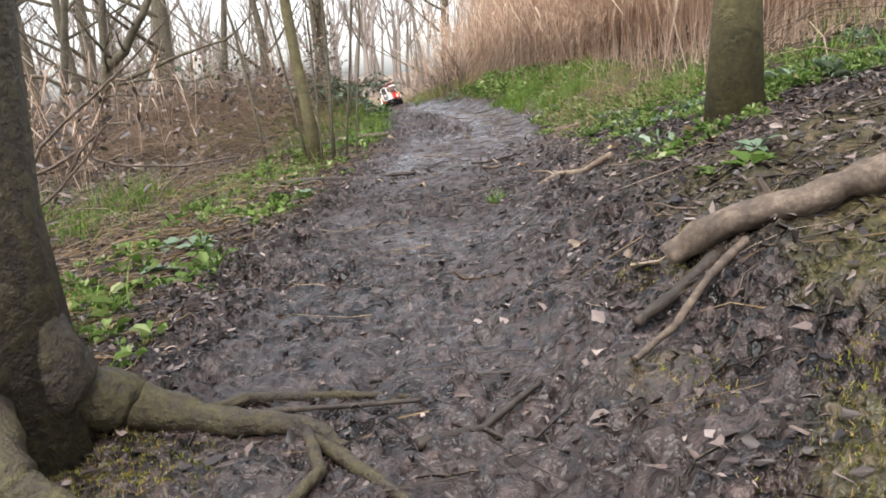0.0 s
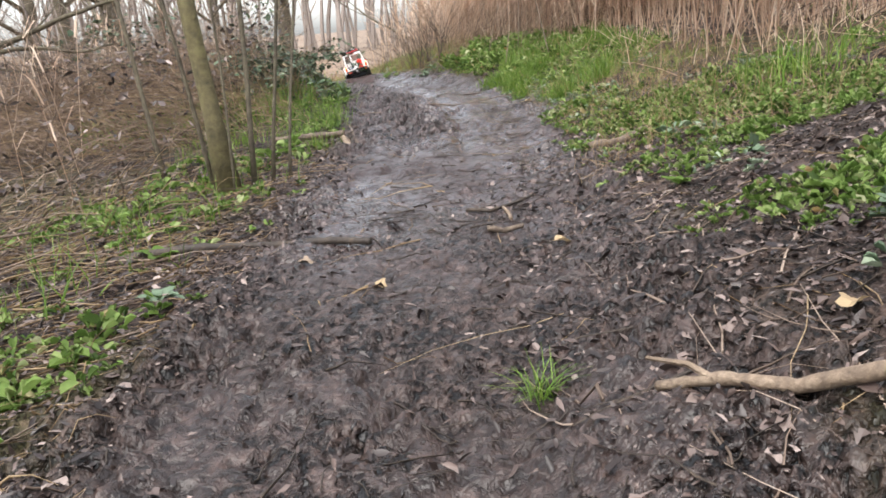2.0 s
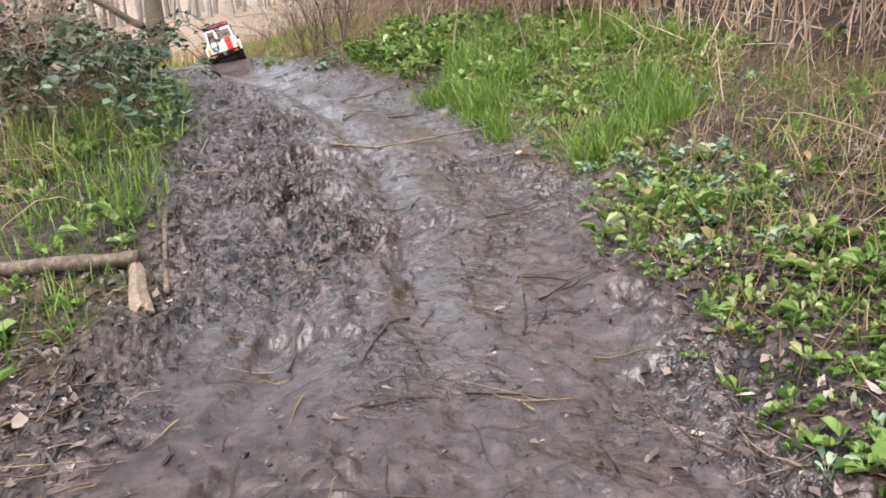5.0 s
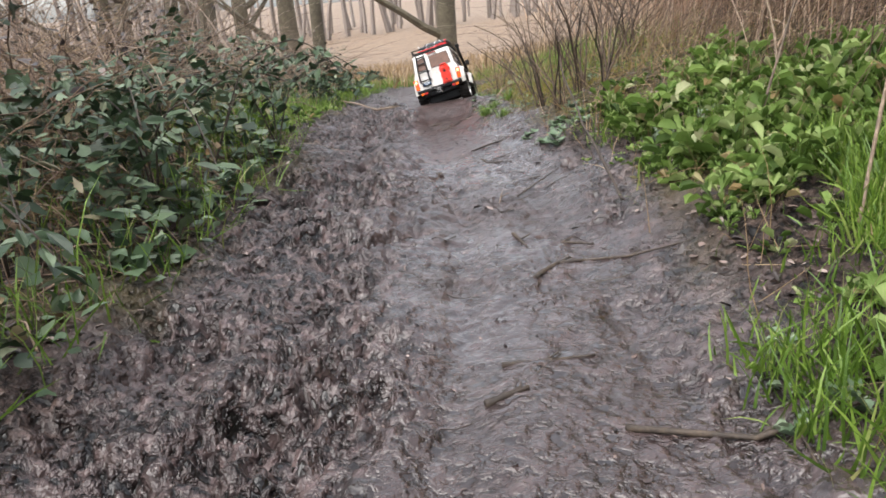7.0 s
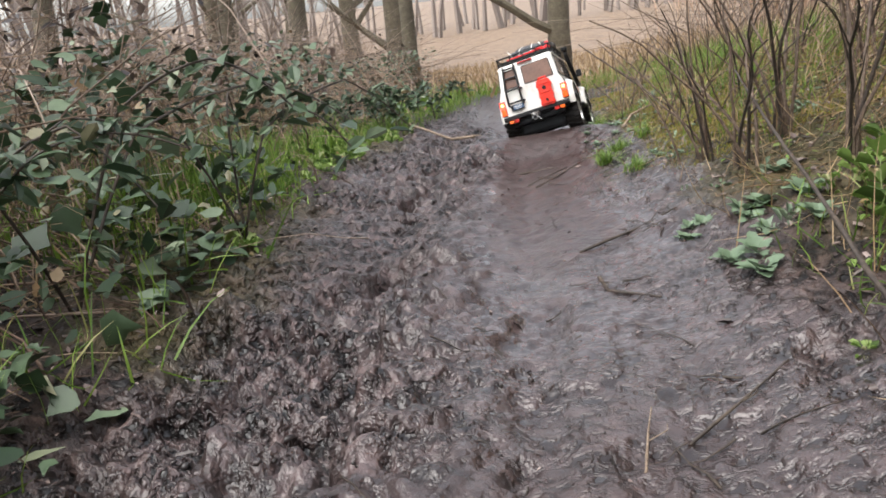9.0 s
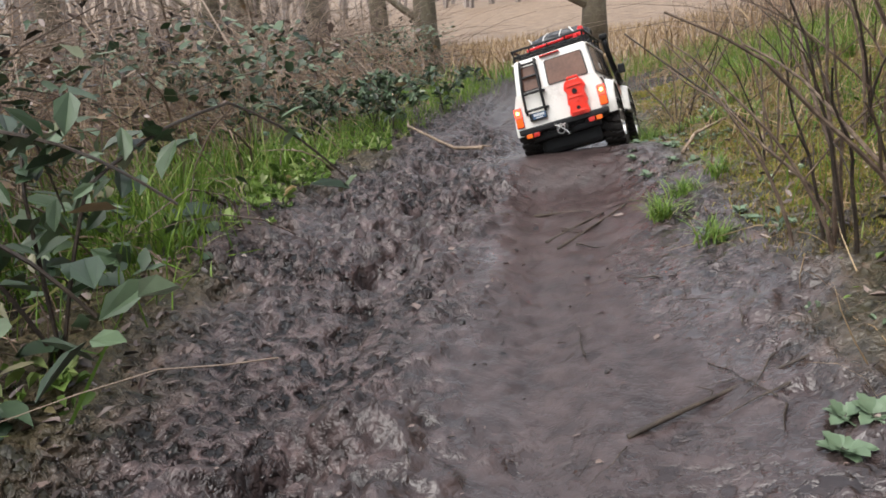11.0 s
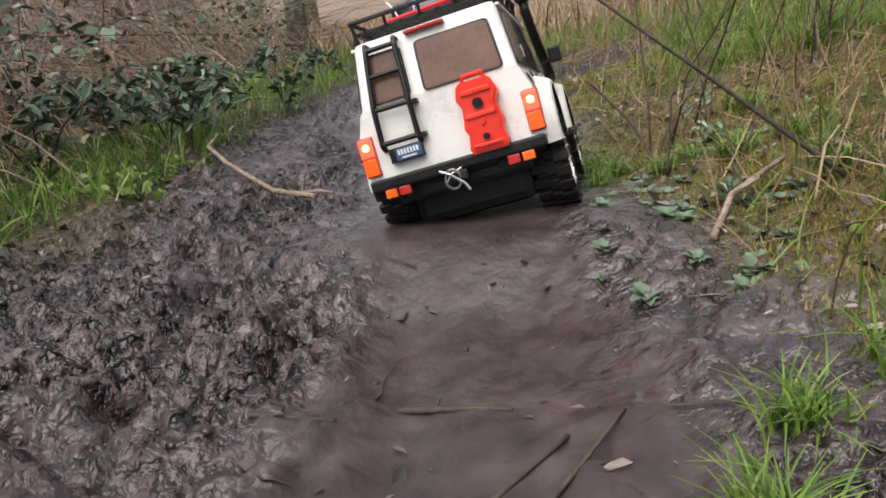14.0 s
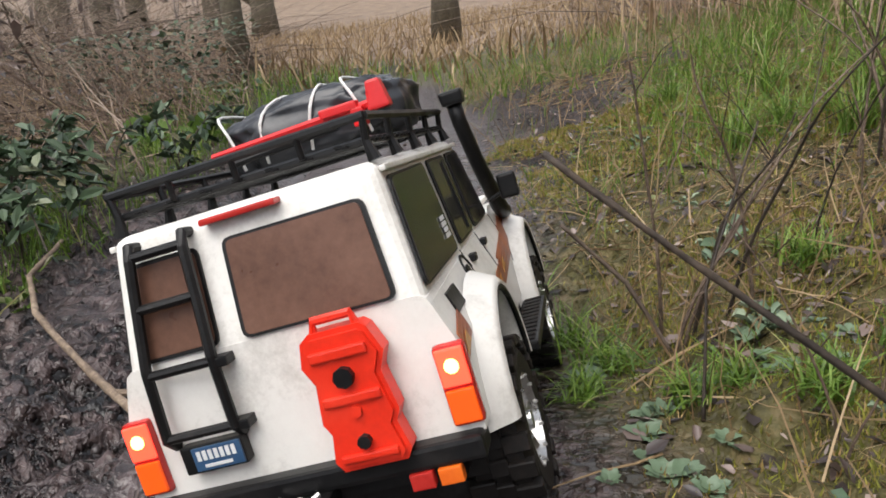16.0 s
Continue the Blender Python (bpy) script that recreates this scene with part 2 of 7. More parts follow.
steep = curve_of([(-60, 0.3), (0, 0.5), (2, 0.46), (2.8, 0.34), (3.4, 0.22), (5, 0.27), (6.5, 0.3), (8.4, 0.42), (9.3, 0.3), (10.3, 0.28), (14, 0.1), (60, 0.05)])

_perm = np.random.RandomState(7).rand(512, 512)


def value_noise(x, y, f, seed=0):
    x, y = np.asarray(x) * f + 37.3 * seed, np.asarray(y) * f + 11.7 * seed
    i, j = np.floor(x).astype(int), np.floor(y).astype(int)
    u, v = x - i, y - j
    u, v = u * u * (3 - 2 * u), v * v * (3 - 2 * v)
    g = lambda a, b: _perm[(a) % 512, (b) % 512]
    return (g(i, j) * (1 - u) + g(i + 1, j) * u) * (1 - v) + (g(i, j + 1) * (1 - u) + g(i + 1, j + 1) * u) * v - 0.5


def fbm(x, y, f, octaves=4, seed=0):
    return sum(value_noise(x, y, f * 2 ** k, seed + k) * 0.5 ** k for k in range(octaves))


def worley(x, y, f, seed=0):
    """Distance to the nearest of scattered points, in cells."""
    x, y = np.asarray(x) * f + 19.1 * seed, np.asarray(y) * f + 7.3 * seed
    i, j = np.floor(x).astype(int), np.floor(y).astype(int)
    best = np.full(x.shape, 9.0)
    for a in (-1, 0, 1):
        for b in (-1, 0, 1):
            g, h = _perm[(i + a) % 512, (j + b) % 512], _perm[(j + b + 91) % 512, (i + a + 47) % 512]
            best = np.minimum(best, (x - i - a - g) ** 2 + (y - j - b - h) ** 2)
    return np.sqrt(best)


def smooth(a, b, v):
    t = np.clip((v - a) / (b - a), 0, 1)
    return t * t * (3 - 2 * t)


TRUCK_AT, TRUCK_TURN = (-0.091, 9.172, 0.005), (1.7, -12.0, -15.2)  # yaw, nose, lean


def truck_frame():
    y, p, r = [radians(a) for a in TRUCK_TURN]
    m = Matrix.Rotation(y, 4, "Z") @ Matrix.Rotation(p, 4, "X") @ Matrix.Rotation(r, 4, "Y")
    m.translation = TRUCK_AT
    return m


def base_height(x, y):
    x, y = np.asarray(x, float), np.asarray(y, float)
    d = x - mid(y)
    s = np.maximum(d - foot(y), 0)
    s = s * s / (s + 0.05)
    top = 0.42 + 0.18 * smooth(2.5, 5, y)
    z = crown(y) + top * (1 - np.exp(-steep(y) * s / top)) + 0.05 * s
    q = np.maximum(-d - 0.35, 0)
    z = z - 1.1 * (1 - np.exp(-0.07 * q / 1.1)) * smooth(0, 1.2, q)
    z = z + 0.05 * smooth(0.0, 0.2, q) * smooth(5.2, 6.2, y) * (1 - smooth(8.6, 9.6, y))
    return z + 0.05 * fbm(x, y, 0.9, 3, 3) * smooth(0.3, 1.2, np.abs(d))


def seat(x, y, z):
    """The hollow and ruts in which the truck sits."""
    m = truck_frame()
    n = m.to_3x3() @ Vector((0.146, 0, 0.989))
    c = m @ Vector((0, 0.14, -0.011))
    plane = c.z - ((x - c.x) * n.x + (y - c.y) * n.y) / n.z
    a = m.to_3x3() @ Vector((0, 1, 0))
    a = np.array([a.x, a.y]) / math.hypot(a.x, a.y)
    u, v = (x - c.x) * a[0] + (y - c.y) * a[1], (x - c.x) * a[1] - (y - c.y) * a[0]
    w = (1 - smooth(0.22, 0.42, np.abs(u))) * (1 - smooth(0.14, 0.3, np.abs(v)))
    return z * (1 - w) + plane * w, w


def wheel_rut(d, y):
    """The smooth wet trough that the wheels leave in the mud."""
    c = 0.085 - 0.2 * smooth(9.3, 10.2, y)
    return smooth(-0.16, -0.08, d - c) * (1 - smooth(0.08, 0.15, d - c)) * smooth(7.5, 8.4, y)


def masks(x, y):
    d = x - mid(y)
    wob = 0.09 * fbm(x, y, 3.0, 4, 11) + 0.05 * fbm(x, y, 12, 3, 12)
    e = np.abs(d) + wob
    early = 1 - smooth(2.6, 4.2, y)
    hw = np.where(d < 0, half_left(y), half(y))
    mud = (1 - smooth(hw - 0.08, hw + 0.1, e)) * (1 - smooth(11.5, 13.5, y))
    wet = mud * (0.75 + 1.0 * fbm(x, y, 2.2, 3, 21)) * (1 - 0.1 * early)
    rut = wheel_rut(d, y)
    wet = (1 - 0.7 * smooth(10.2, 11.5, y)) * np.clip(wet + 0.5 * rut * mud + 0.35 * mud * smooth(4.2, 5.2, y), 0, 1)
    churn = mud * smooth(0.08, -0.22, d + 0.12 * fbm(x, y, 2, 2, 5)) * smooth(4.3, 5.2, y)
    churn = np.clip(churn + mud * smooth(0.62, 0.9, np.abs(d) / hw) * np.where(d < 0, 0.8, 0.42) + 0.35 * early * mud, 0, 1)
    churn = np.clip(churn + 0.18 * mud * smooth(0.08, 0.25, fbm(x, y, 3.2, 3, 95)), 0, 1)
    churn = churn * (1 - 0.8 * rut)
    moss = (1 - mud) * smooth(0.05, 0.3, fbm(x, y, 1.7, 3, 31) + 0.25 * smooth(7.6, 8.6, y) * (d > 0) + 0.15 * smooth(4, 5, y))
    moss = np.clip(moss + 1.3 * smooth(0.16, 0.34, x) * (1 - smooth(0.8, 1.4, x)) * (1 - smooth(0.75, 1.0, y)) * smooth(-0.8, 0.0, y) * smooth(-0.15, 0.12, fbm(x, y, 6, 3, 33)), 0, 2)
    far = smooth(13.5, 19, y + 0.25 * np.abs(x) + 3 * fbm(x, y, 0.25, 3, 41))
    return mud, wet * (1 - 0.3 * churn), churn, (0.35 + 0.28 * smooth(8.0, 8.8, y) * (d > 0)) * moss * (1 - far), far * (1 - mud)


def height(x, y):
    x, y = np.asarray(x, float), np.asarray(y, float)
    z, w = seat(x, y, base_height(x, y))
    mud, wet, churn, moss, far = masks(x, y)
    near = (1 - smooth(1.7, 3.4, np.abs(x))) * (1 - smooth(11, 14, y)) * smooth(-1.2, 0.3, y)
    lumps = fbm(x, y, 12, 3, 51)
    warp = 0.02 * fbm(x, y, 15, 2, 55)
    heaps = 0.5 - smooth(0.38, 0.75, worley(x + 2.0 * warp, 0.85 * y - 2.0 * warp, 19, 1))
    clods = 0.5 - smooth(0.42, 0.72, worley(x + 1.2 * warp, 0.9 * y - 1.2 * warp, 41, 3))
    bits = 0.5 - smooth(0.3, 0.85, worley(x + 0.6 * warp, y - 0.6 * warp, 74, 2))
    rough = (0.6 + 0.9 * smooth(-0.2, 0.25, fbm(x, y, 2.6, 3, 63))) * (1 - 0.35 * smooth(6.2, 7.4, y))
    prints = smooth(0.08, 0.2, fbm(x, y * 0.8, 10.5, 3, 67)) * (1 - 0.6 * smooth(7.2, 8.2, y)) * (0.35 + 0.65 * smooth(2.6, 4.2, y))
    z = z + near * (churn * rough * (0.034 * lumps + 0.022 * heaps + 0.017 * clods + 0.009 * bits - 0.034 * prints) + (1 - mud) * (0.024 * fbm(x, y, 16, 3, 71) + 0.008 * bits) + mud * (1 - churn) * (0.009 * fbm(x, y, 4, 3, 81) + 0.003 * fbm(x, y, 22, 3, 83) + (0.003 * clods + 0.002 * bits) * smooth(-0.05, 0.2, fbm(x, y, 5, 2, 69)) - 0.006 * prints)) * (1 - 0.75 * w)
    d = x - mid(y)
    for off, depth, wide in ((-0.2, 0.022, 0.05), (0.05, 0.018, 0.05)):
        z = z - depth * np.exp(-((d - off - 0.03 * fbm(x, y * 0.5, 2, 2, 91)) / wide) ** 2) * mud * smooth(3.5, 5, y) * (1 - w)
    return z


def spaced(lo, hi, step, end, grow=1.16):
    a = list(np.arange(lo, hi + step / 2, step))
    s, v = step, a[-1]
    while v < end:
        s *= grow
        v += s
        a.append(v)
    s, v, b = step, a[0], []
    while v > -end:
        s *= grow
        v -= s
        b.append(v)
    return np.array(b[::-1] + a)


def build_ground():
    gx, gy = spaced(-0.6, 0.6, 0.0062, 900, 1.13), spaced(0.45, 10.0, 0.008, 900, 1.17)
    X, Y = np.meshgrid(gx, gy)
    X = X + mid(Y)
    x, y = X.ravel(), Y.ravel()
    z = height(x, y)
    nx, ny = len(gx), len(gy)
    idx = np.arange(nx * ny).reshape(ny, nx)
    f = np.stack([idx[:-1, :-1], idx[:-1, 1:], idx[1:, 1:], idx[1:, :-1]], -1).reshape(-1, 4)
    me = bpy.data.meshes.new("ground")
    me.vertices.add(nx * ny)
    me.vertices.foreach_set("co", np.stack([x, y, z], -1).ravel())
    me.loops.add(f.size)
    me.loops.foreach_set("vertex_index", f.ravel())
    me.polygons.add(len(f))
    me.polygons.foreach_set("loop_start", np.arange(0, f.size, 4))
    me.polygons.foreach_set("use_smooth", np.ones(len(f), bool))
    mud, wet, churn, moss, far = masks(x, y)
    d = x - mid(y) + 0.08 * fbm(x, y, 5, 3, 98)
    rut = mud * wheel_rut(d, y)
    # last layer: strength of the painted crevice shade and its bumps
    for key, v in (("mud", mud * (1 - 0.7 * (1 - smooth(2.4, 4.4, y)))), ("wet", wet * (1 - 0.5 * rut)), ("moss", moss), ("far", far), ("silt", mud * (1 - churn) * smooth(3.0, 4.4, y)), ("sheen", np.clip(wet * (1.0 - 0.25 * churn) + 0.2 * mud, 0, 1) * (1 - 0.3 * smooth(7.5, 8.6, y)) * (1 - 0.85 * rut) * (0.6 + 0.4 * smooth(2.4, 4.0, y))), ("shaded_pits", (1 - 0.8 * rut) * (1 - 0.5 * mud * (1 - churn) * smooth(3.0, 4.4, y)) * (1 - far) * (0.45 + 0.55 * smooth(-0.12, 0.14, fbm(x, y, 5, 3, 97) + 0.2 * churn + 0.2 * (1 - mud))))):
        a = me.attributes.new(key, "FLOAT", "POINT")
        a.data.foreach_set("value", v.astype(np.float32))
    me.update(calc_edges=True)
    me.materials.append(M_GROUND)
    return tagged(new("ground", me), "muddy woodland floor with a wet rutted path", "ground", kind="structure")


ground = build_ground()


# ---- building helpers ----
def finish(name, bm, mat, smooth_faces=False):
    me = bpy.data.meshes.new(name)
    bm.normal_update()
    bm.to_mesh(me)
    bm.free()
    for mm in (mat if isinstance(mat, (list, tuple)) else [mat]):
        me.materials.append(mm)
    if smooth_faces:
        me.polygons.foreach_set("use_smooth", [True] * len(me.polygons))
    return me


def part(name, bm, mat, parent, label="", smooth_faces=False):
    ob = new(name, finish(name, bm, mat, smooth_faces))
    ob.parent = parent
    if label:
        tagged(ob, label)
    return ob


def thing(name, label, category, group="", m=None):
    ob = new(name)
    ob.empty_display_size = 0.05
    if m is not None:
        ob.matrix_world = m
    return tagged(ob, label, category, group)


def tube(bm, pts, radii, sides=7, cap=True):
    """A round bar along pts."""
    pts = [Vector(p) for p in pts]
    if not hasattr(radii, "__len__"):
        radii = [radii] * len(pts)
    rings, side = [], None
    for i, p in enumerate(pts):
        t = (pts[min(i + 1, len(pts) - 1)] - pts[max(i - 1, 0)]).normalized()
        if side is None:
            side = t.orthogonal().normalized()
        side = (side - t * side.dot(t)).normalized()
        up = t.cross(side)
        rings.append([bm.verts.new(p + radii[i] * (math.cos(a) * side + math.sin(a) * up)) for a in [2 * math.pi * k / sides for k in range(sides)]])
    for a, b in zip(rings, rings[1:]):
        for k in range(sides):
            bm.faces.new((a[k], a[(k + 1) % sides], b[(k + 1) % sides], b[k]))
    if cap:
        bm.faces.new(rings[0][::-1])
        bm.faces.new(rings[-1])
    return bm


def block(bm, lo, hi, bevel=0.0, taper=None, segs=2):
    """A box, with rounded edges; taper scales its top in x and y."""
    lo, hi = Vector(lo), Vector(hi)
    r = bmesh.ops.create_cube(bm, size=1)
    vs = r["verts"]
    c, s = (lo + hi) / 2, hi - lo
    for v in vs:
        k = taper if taper and v.co.z > 0 else (1, 1)
        v.co = Vector((c.x + v.co.x * s.x * k[0], c.y + v.co.y * s.y * k[1], c.z + v.co.z * s.z))
    if bevel:
        es = list({e for v in vs for e in v.link_edges})
        bmesh.ops.bevel(bm, geom=es, offset=bevel, segments=segs, affect="EDGES", profile=0.6)
    return bm


def slab(bm, pts, thick, axis):
    """A flat plate: an outline pushed along axis."""
    axis = Vector(axis) * thick
    a = [bm.verts.new(Vector(p)) for p in pts]
    b = [bm.verts.new(Vector(p) + axis) for p in pts]
    bm.faces.new(a[::-1])
    bm.faces.new(b)
    n = len(a)
    for i in range(n):
        bm.faces.new((a[i], a[(i + 1) % n], b[(i + 1) % n], b[i]))
    bmesh.ops.recalc_face_normals(bm, faces=bm.faces[:])
    return bm


def many(name, verts, faces, mats, mat, label, category, kind="stuff", smooth_faces=False):
    """One object of many copies of a small form; mats: N x 4 x 4."""
    v = np.concatenate([np.asarray(verts, float), np.ones((len(verts), 1))], 1)
    out = np.einsum("nij,vj->nvi", np.asarray(mats), v)[:, :, :3].reshape(-1, 3)
    return mesh_of(name, out, _repeat(faces, len(mats), len(verts)), mat, label, category, kind, smooth_faces)


def _repeat(faces, n, nv):
    f = np.asarray(faces)
    return (f[None] + (np.arange(n) * nv)[:, None, None]).reshape(-1, f.shape[1])


def mesh_of(name, co, faces, mat, label, category, kind="stuff", smooth_faces=False):
    me = bpy.data.meshes.new(name)
    k = faces.shape[1]
    me.vertices.add(len(co))
    me.vertices.foreach_set("co", np.ascontiguousarray(co, dtype=np.float32).ravel())
    me.loops.add(faces.size)
    me.loops.foreach_set("vertex_index", np.ascontiguousarray(faces, dtype=np.int32).ravel())
    me.polygons.add(len(faces))
    me.polygons.foreach_set("loop_start", np.arange(0, faces.size, k, dtype=np.int32))
    if smooth_faces:
        me.polygons.foreach_set("use_smooth", np.ones(len(faces), bool))
    me.update(calc_edges=True)
    me.materials.append(mat)
    return tagged(new(name, me), label, category, kind=kind)


RNG = np.random.RandomState(5)


def turns(n, yaw=None, tilt=0.3, tilt_dir=None, size=(0.8, 1.2), at=None, roll=None):
    """N poses: a lean by tilt in a random direction, a turn about the own axis, a size."""
    yaw = RNG.rand(n) * 2 * math.pi if yaw is None else yaw
    td = RNG.rand(n) * 2 * math.pi if tilt_dir is None else tilt_dir
    ti = np.abs(RNG.randn(n)) * tilt if np.isscalar(tilt) else tilt
    s = size[0] + (size[1] - size[0]) * RNG.rand(n) if isinstance(size, tuple) else size
    cy, sy = np.cos(yaw), np.sin(yaw)
    Z = np.zeros((n, 3, 3))
    Z[:, 0, 0], Z[:, 0, 1], Z[:, 1, 0], Z[:, 1, 1], Z[:, 2, 2] = cy, -sy, sy, cy, 1
    ax, ay = np.cos(td), np.sin(td)
    c, q = np.cos(ti), np.sin(ti)
    T = np.zeros((n, 3, 3))
    T[:, 0, 0], T[:, 0, 1], T[:, 0, 2] = c + ax * ax * (1 - c), ax * ay * (1 - c), ay * q
    T[:, 1, 0], T[:, 1, 1], T[:, 1, 2] = ax * ay * (1 - c), c + ay * ay * (1 - c), -ax * q
    T[:, 2, 0], T[:, 2, 1], T[:, 2, 2] = -ay * q, ax * q, c
    m = np.zeros((n, 4, 4))
    m[:, :3, :3] = (T @ Z) * s[:, None, None]
    m[:, :3, 3] = at
    m[:, 3, 3] = 1
    return m


def strew(n, x0, x1, y0, y1, keep):
    """Random places in a stretch of the plan, kept with the chance keep(x, y)."""
    x, y = x0 + (x1 - x0) * RNG.rand(n), y0 + (y1 - y0) * RNG.rand(n)
    k = RNG.rand(n) < keep(x, y)
    return x[k], y[k]


def on_ground(x, y, lift=0.0):
    return np.stack([x, y, height(x, y) + lift], -1)


def gz(x, y):
    return float(height(np.array([x]), np.array([y]))[0])


def beside_truck(x, y, grow=0.0):
    """True within the footprint of the truck."""
    m = truck_frame().inverted()
    m = np.array(m)
    z = base_height(x, y) * 0
    u = m[0, 0] * x + m[0, 1] * y + m[0, 3]
    v = m[1, 0] * x + m[1, 1] * y + m[1, 3]
    return (np.abs(u) < 0.14 + grow) & (v > -0.13 - grow) & (v < 0.41 + grow)


# ---- the model truck ----
M_WHITE = surface("white_body_paint", [(0.5, 0.475, 0.43), (0.74, 0.72, 0.675), (0.79, 0.775, 0.73)], 18, 0.38, 0, 0.06, 300, 0.0006, 0.3, rough_var=0.1)
M_BLACK = surface("black_plastic", [(0.003, 0.003, 0.0034), (0.006, 0.006, 0.0065), (0.018, 0.016, 0.015)], 40, 0.42, 0, 0.25, 260, 0.0006, spec=0.3)
M_RUBBER = surface("muddy_rubber", [(0.008, 0.007, 0.007), (0.013, 0.011, 0.01), (0.035, 0.026, 0.021)], 22, 0.6, 0, 0.4, 200, 0.001, 0.5, spec=0.25)
M_TINT = surface("smoked_window", [(0.06, 0.028, 0.018), (0.12, 0.06, 0.04), (0.17, 0.09, 0.062)], 14, 0.3, 0, 0.08, 150, 0.0004, spec=0.25, rough_var=0.1)
M_TINT_SIDE = surface("dark_side_glass", [(0.012, 0.011, 0.012), (0.022, 0.02, 0.02), (0.045, 0.042, 0.042)], 60, 0.14, 0, 0.1, 400, 0.0004, rough_var=0.08)
M_RED = surface("red_plastic", [(0.62, 0.022, 0.008), (0.75, 0.03, 0.01), (0.78, 0.045, 0.018)], 30, 0.35, 0, 0.08, 250, 0.0005)
M_REDMETAL = surface("red_jack_paint", [(0.5, 0.01, 0.012), (0.68, 0.016, 0.018)], 30, 0.35, 0, 0.05, 250, 0.0004)
M_ORANGE = surface("amber_lens", [(0.7, 0.11, 0.01), (0.8, 0.16, 0.015)], 60, 0.2, 0, 0.2, 300, 0.0005)
M_REDLENS = surface("dull_red_lens", [(0.35, 0.015, 0.012), (0.5, 0.03, 0.022)], 60, 0.22, 0, 0.2, 300, 0.0005)
M_STEEL = surface("bright_steel", [(0.35, 0.34, 0.33), (0.6, 0.59, 0.57)], 50, 0.3, 1.0, 0.1, 200, 0.0004)
M_CORD = surface("white_cord", [(0.5, 0.5, 0.48), (0.78, 0.78, 0.76)], 200, 0.8, 0, 0.4, 600, 0.0005)
M_TARP = surface("black_tarpaulin", [(0.008, 0.009, 0.011), (0.02, 0.022, 0.026), (0.035, 0.038, 0.045)], 18, 0.3, 0, 0.35, 70, 0.002)
M_PLATE = surface("blue_plate", [(0.02, 0.055, 0.12), (0.035, 0.09, 0.18)], 60, 0.4, 0, 0.1, 200, 0.0004)
M_STRIPE = surface("brown_decal", [(0.12, 0.03, 0.015), (0.28, 0.07, 0.025), (0.38, 0.12, 0.035)], 45, 0.4, 0, 0, 200, 0.0004)
M_GOLD = surface("ochre_decal", [(0.4, 0.16, 0.03), (0.55, 0.26, 0.05)], 60, 0.4, 0, 0, 200, 0.0004)
M_YELLOW = surface("yellow_damper", [(0.45, 0.26, 0.015), (0.6, 0.36, 0.02)], 40, 0.4, 0, 0.1, 200, 0.0004)
M_DECALW = surface("pale_sticker", [(0.55, 0.55, 0.55), (0.75, 0.75, 0.74)], 90, 0.5, 0, 0, 200, 0.0004)


def glow(name, colour, strength):
    m, n, l, b = material(name, 0.25)
    b.inputs["Base Color"].default_value = (*colour, 1)
    b.inputs["Emission Color"].default_value = (*colour, 1)
    b.inputs["Emission Strength"].default_value = strength
    return m


M_TAIL = glow("lit_tail_lamp", (1.0, 0.05, 0.025), 1.3)
M_BULB = glow("tail_lamp_bulb", (1.0, 0.5, 0.12), 3.4)
M_AMBERLIT = glow("lit_amber_lens", (0.9, 0.1, 0.008), 0.12)

WB, RO, FO = 0.291, 0.098, 0.075          # wheelbase, overhangs
HW, HS, HR = 0.107, 0.0955, 0.087          # half widths below the shoulder, at the belt, at the roof
ZB, ZBELT, ZROOF = 0.064, 0.148, 0.226    # underside, belt, roof
WR = 0.054                                # wheel radius


def side_x(z):
    """Half width of the body at height z: upright sills, a sloping shoulder, a cabin that leans in."""
    if z < 0.114:
        return HW
    if z < ZBELT:
        return HW + (HS - HW) * (z - 0.114) / (ZBELT - 0.114)
    return HS + (HR - HS) * min(1, (z - ZBELT) / (ZROOF - ZBELT))


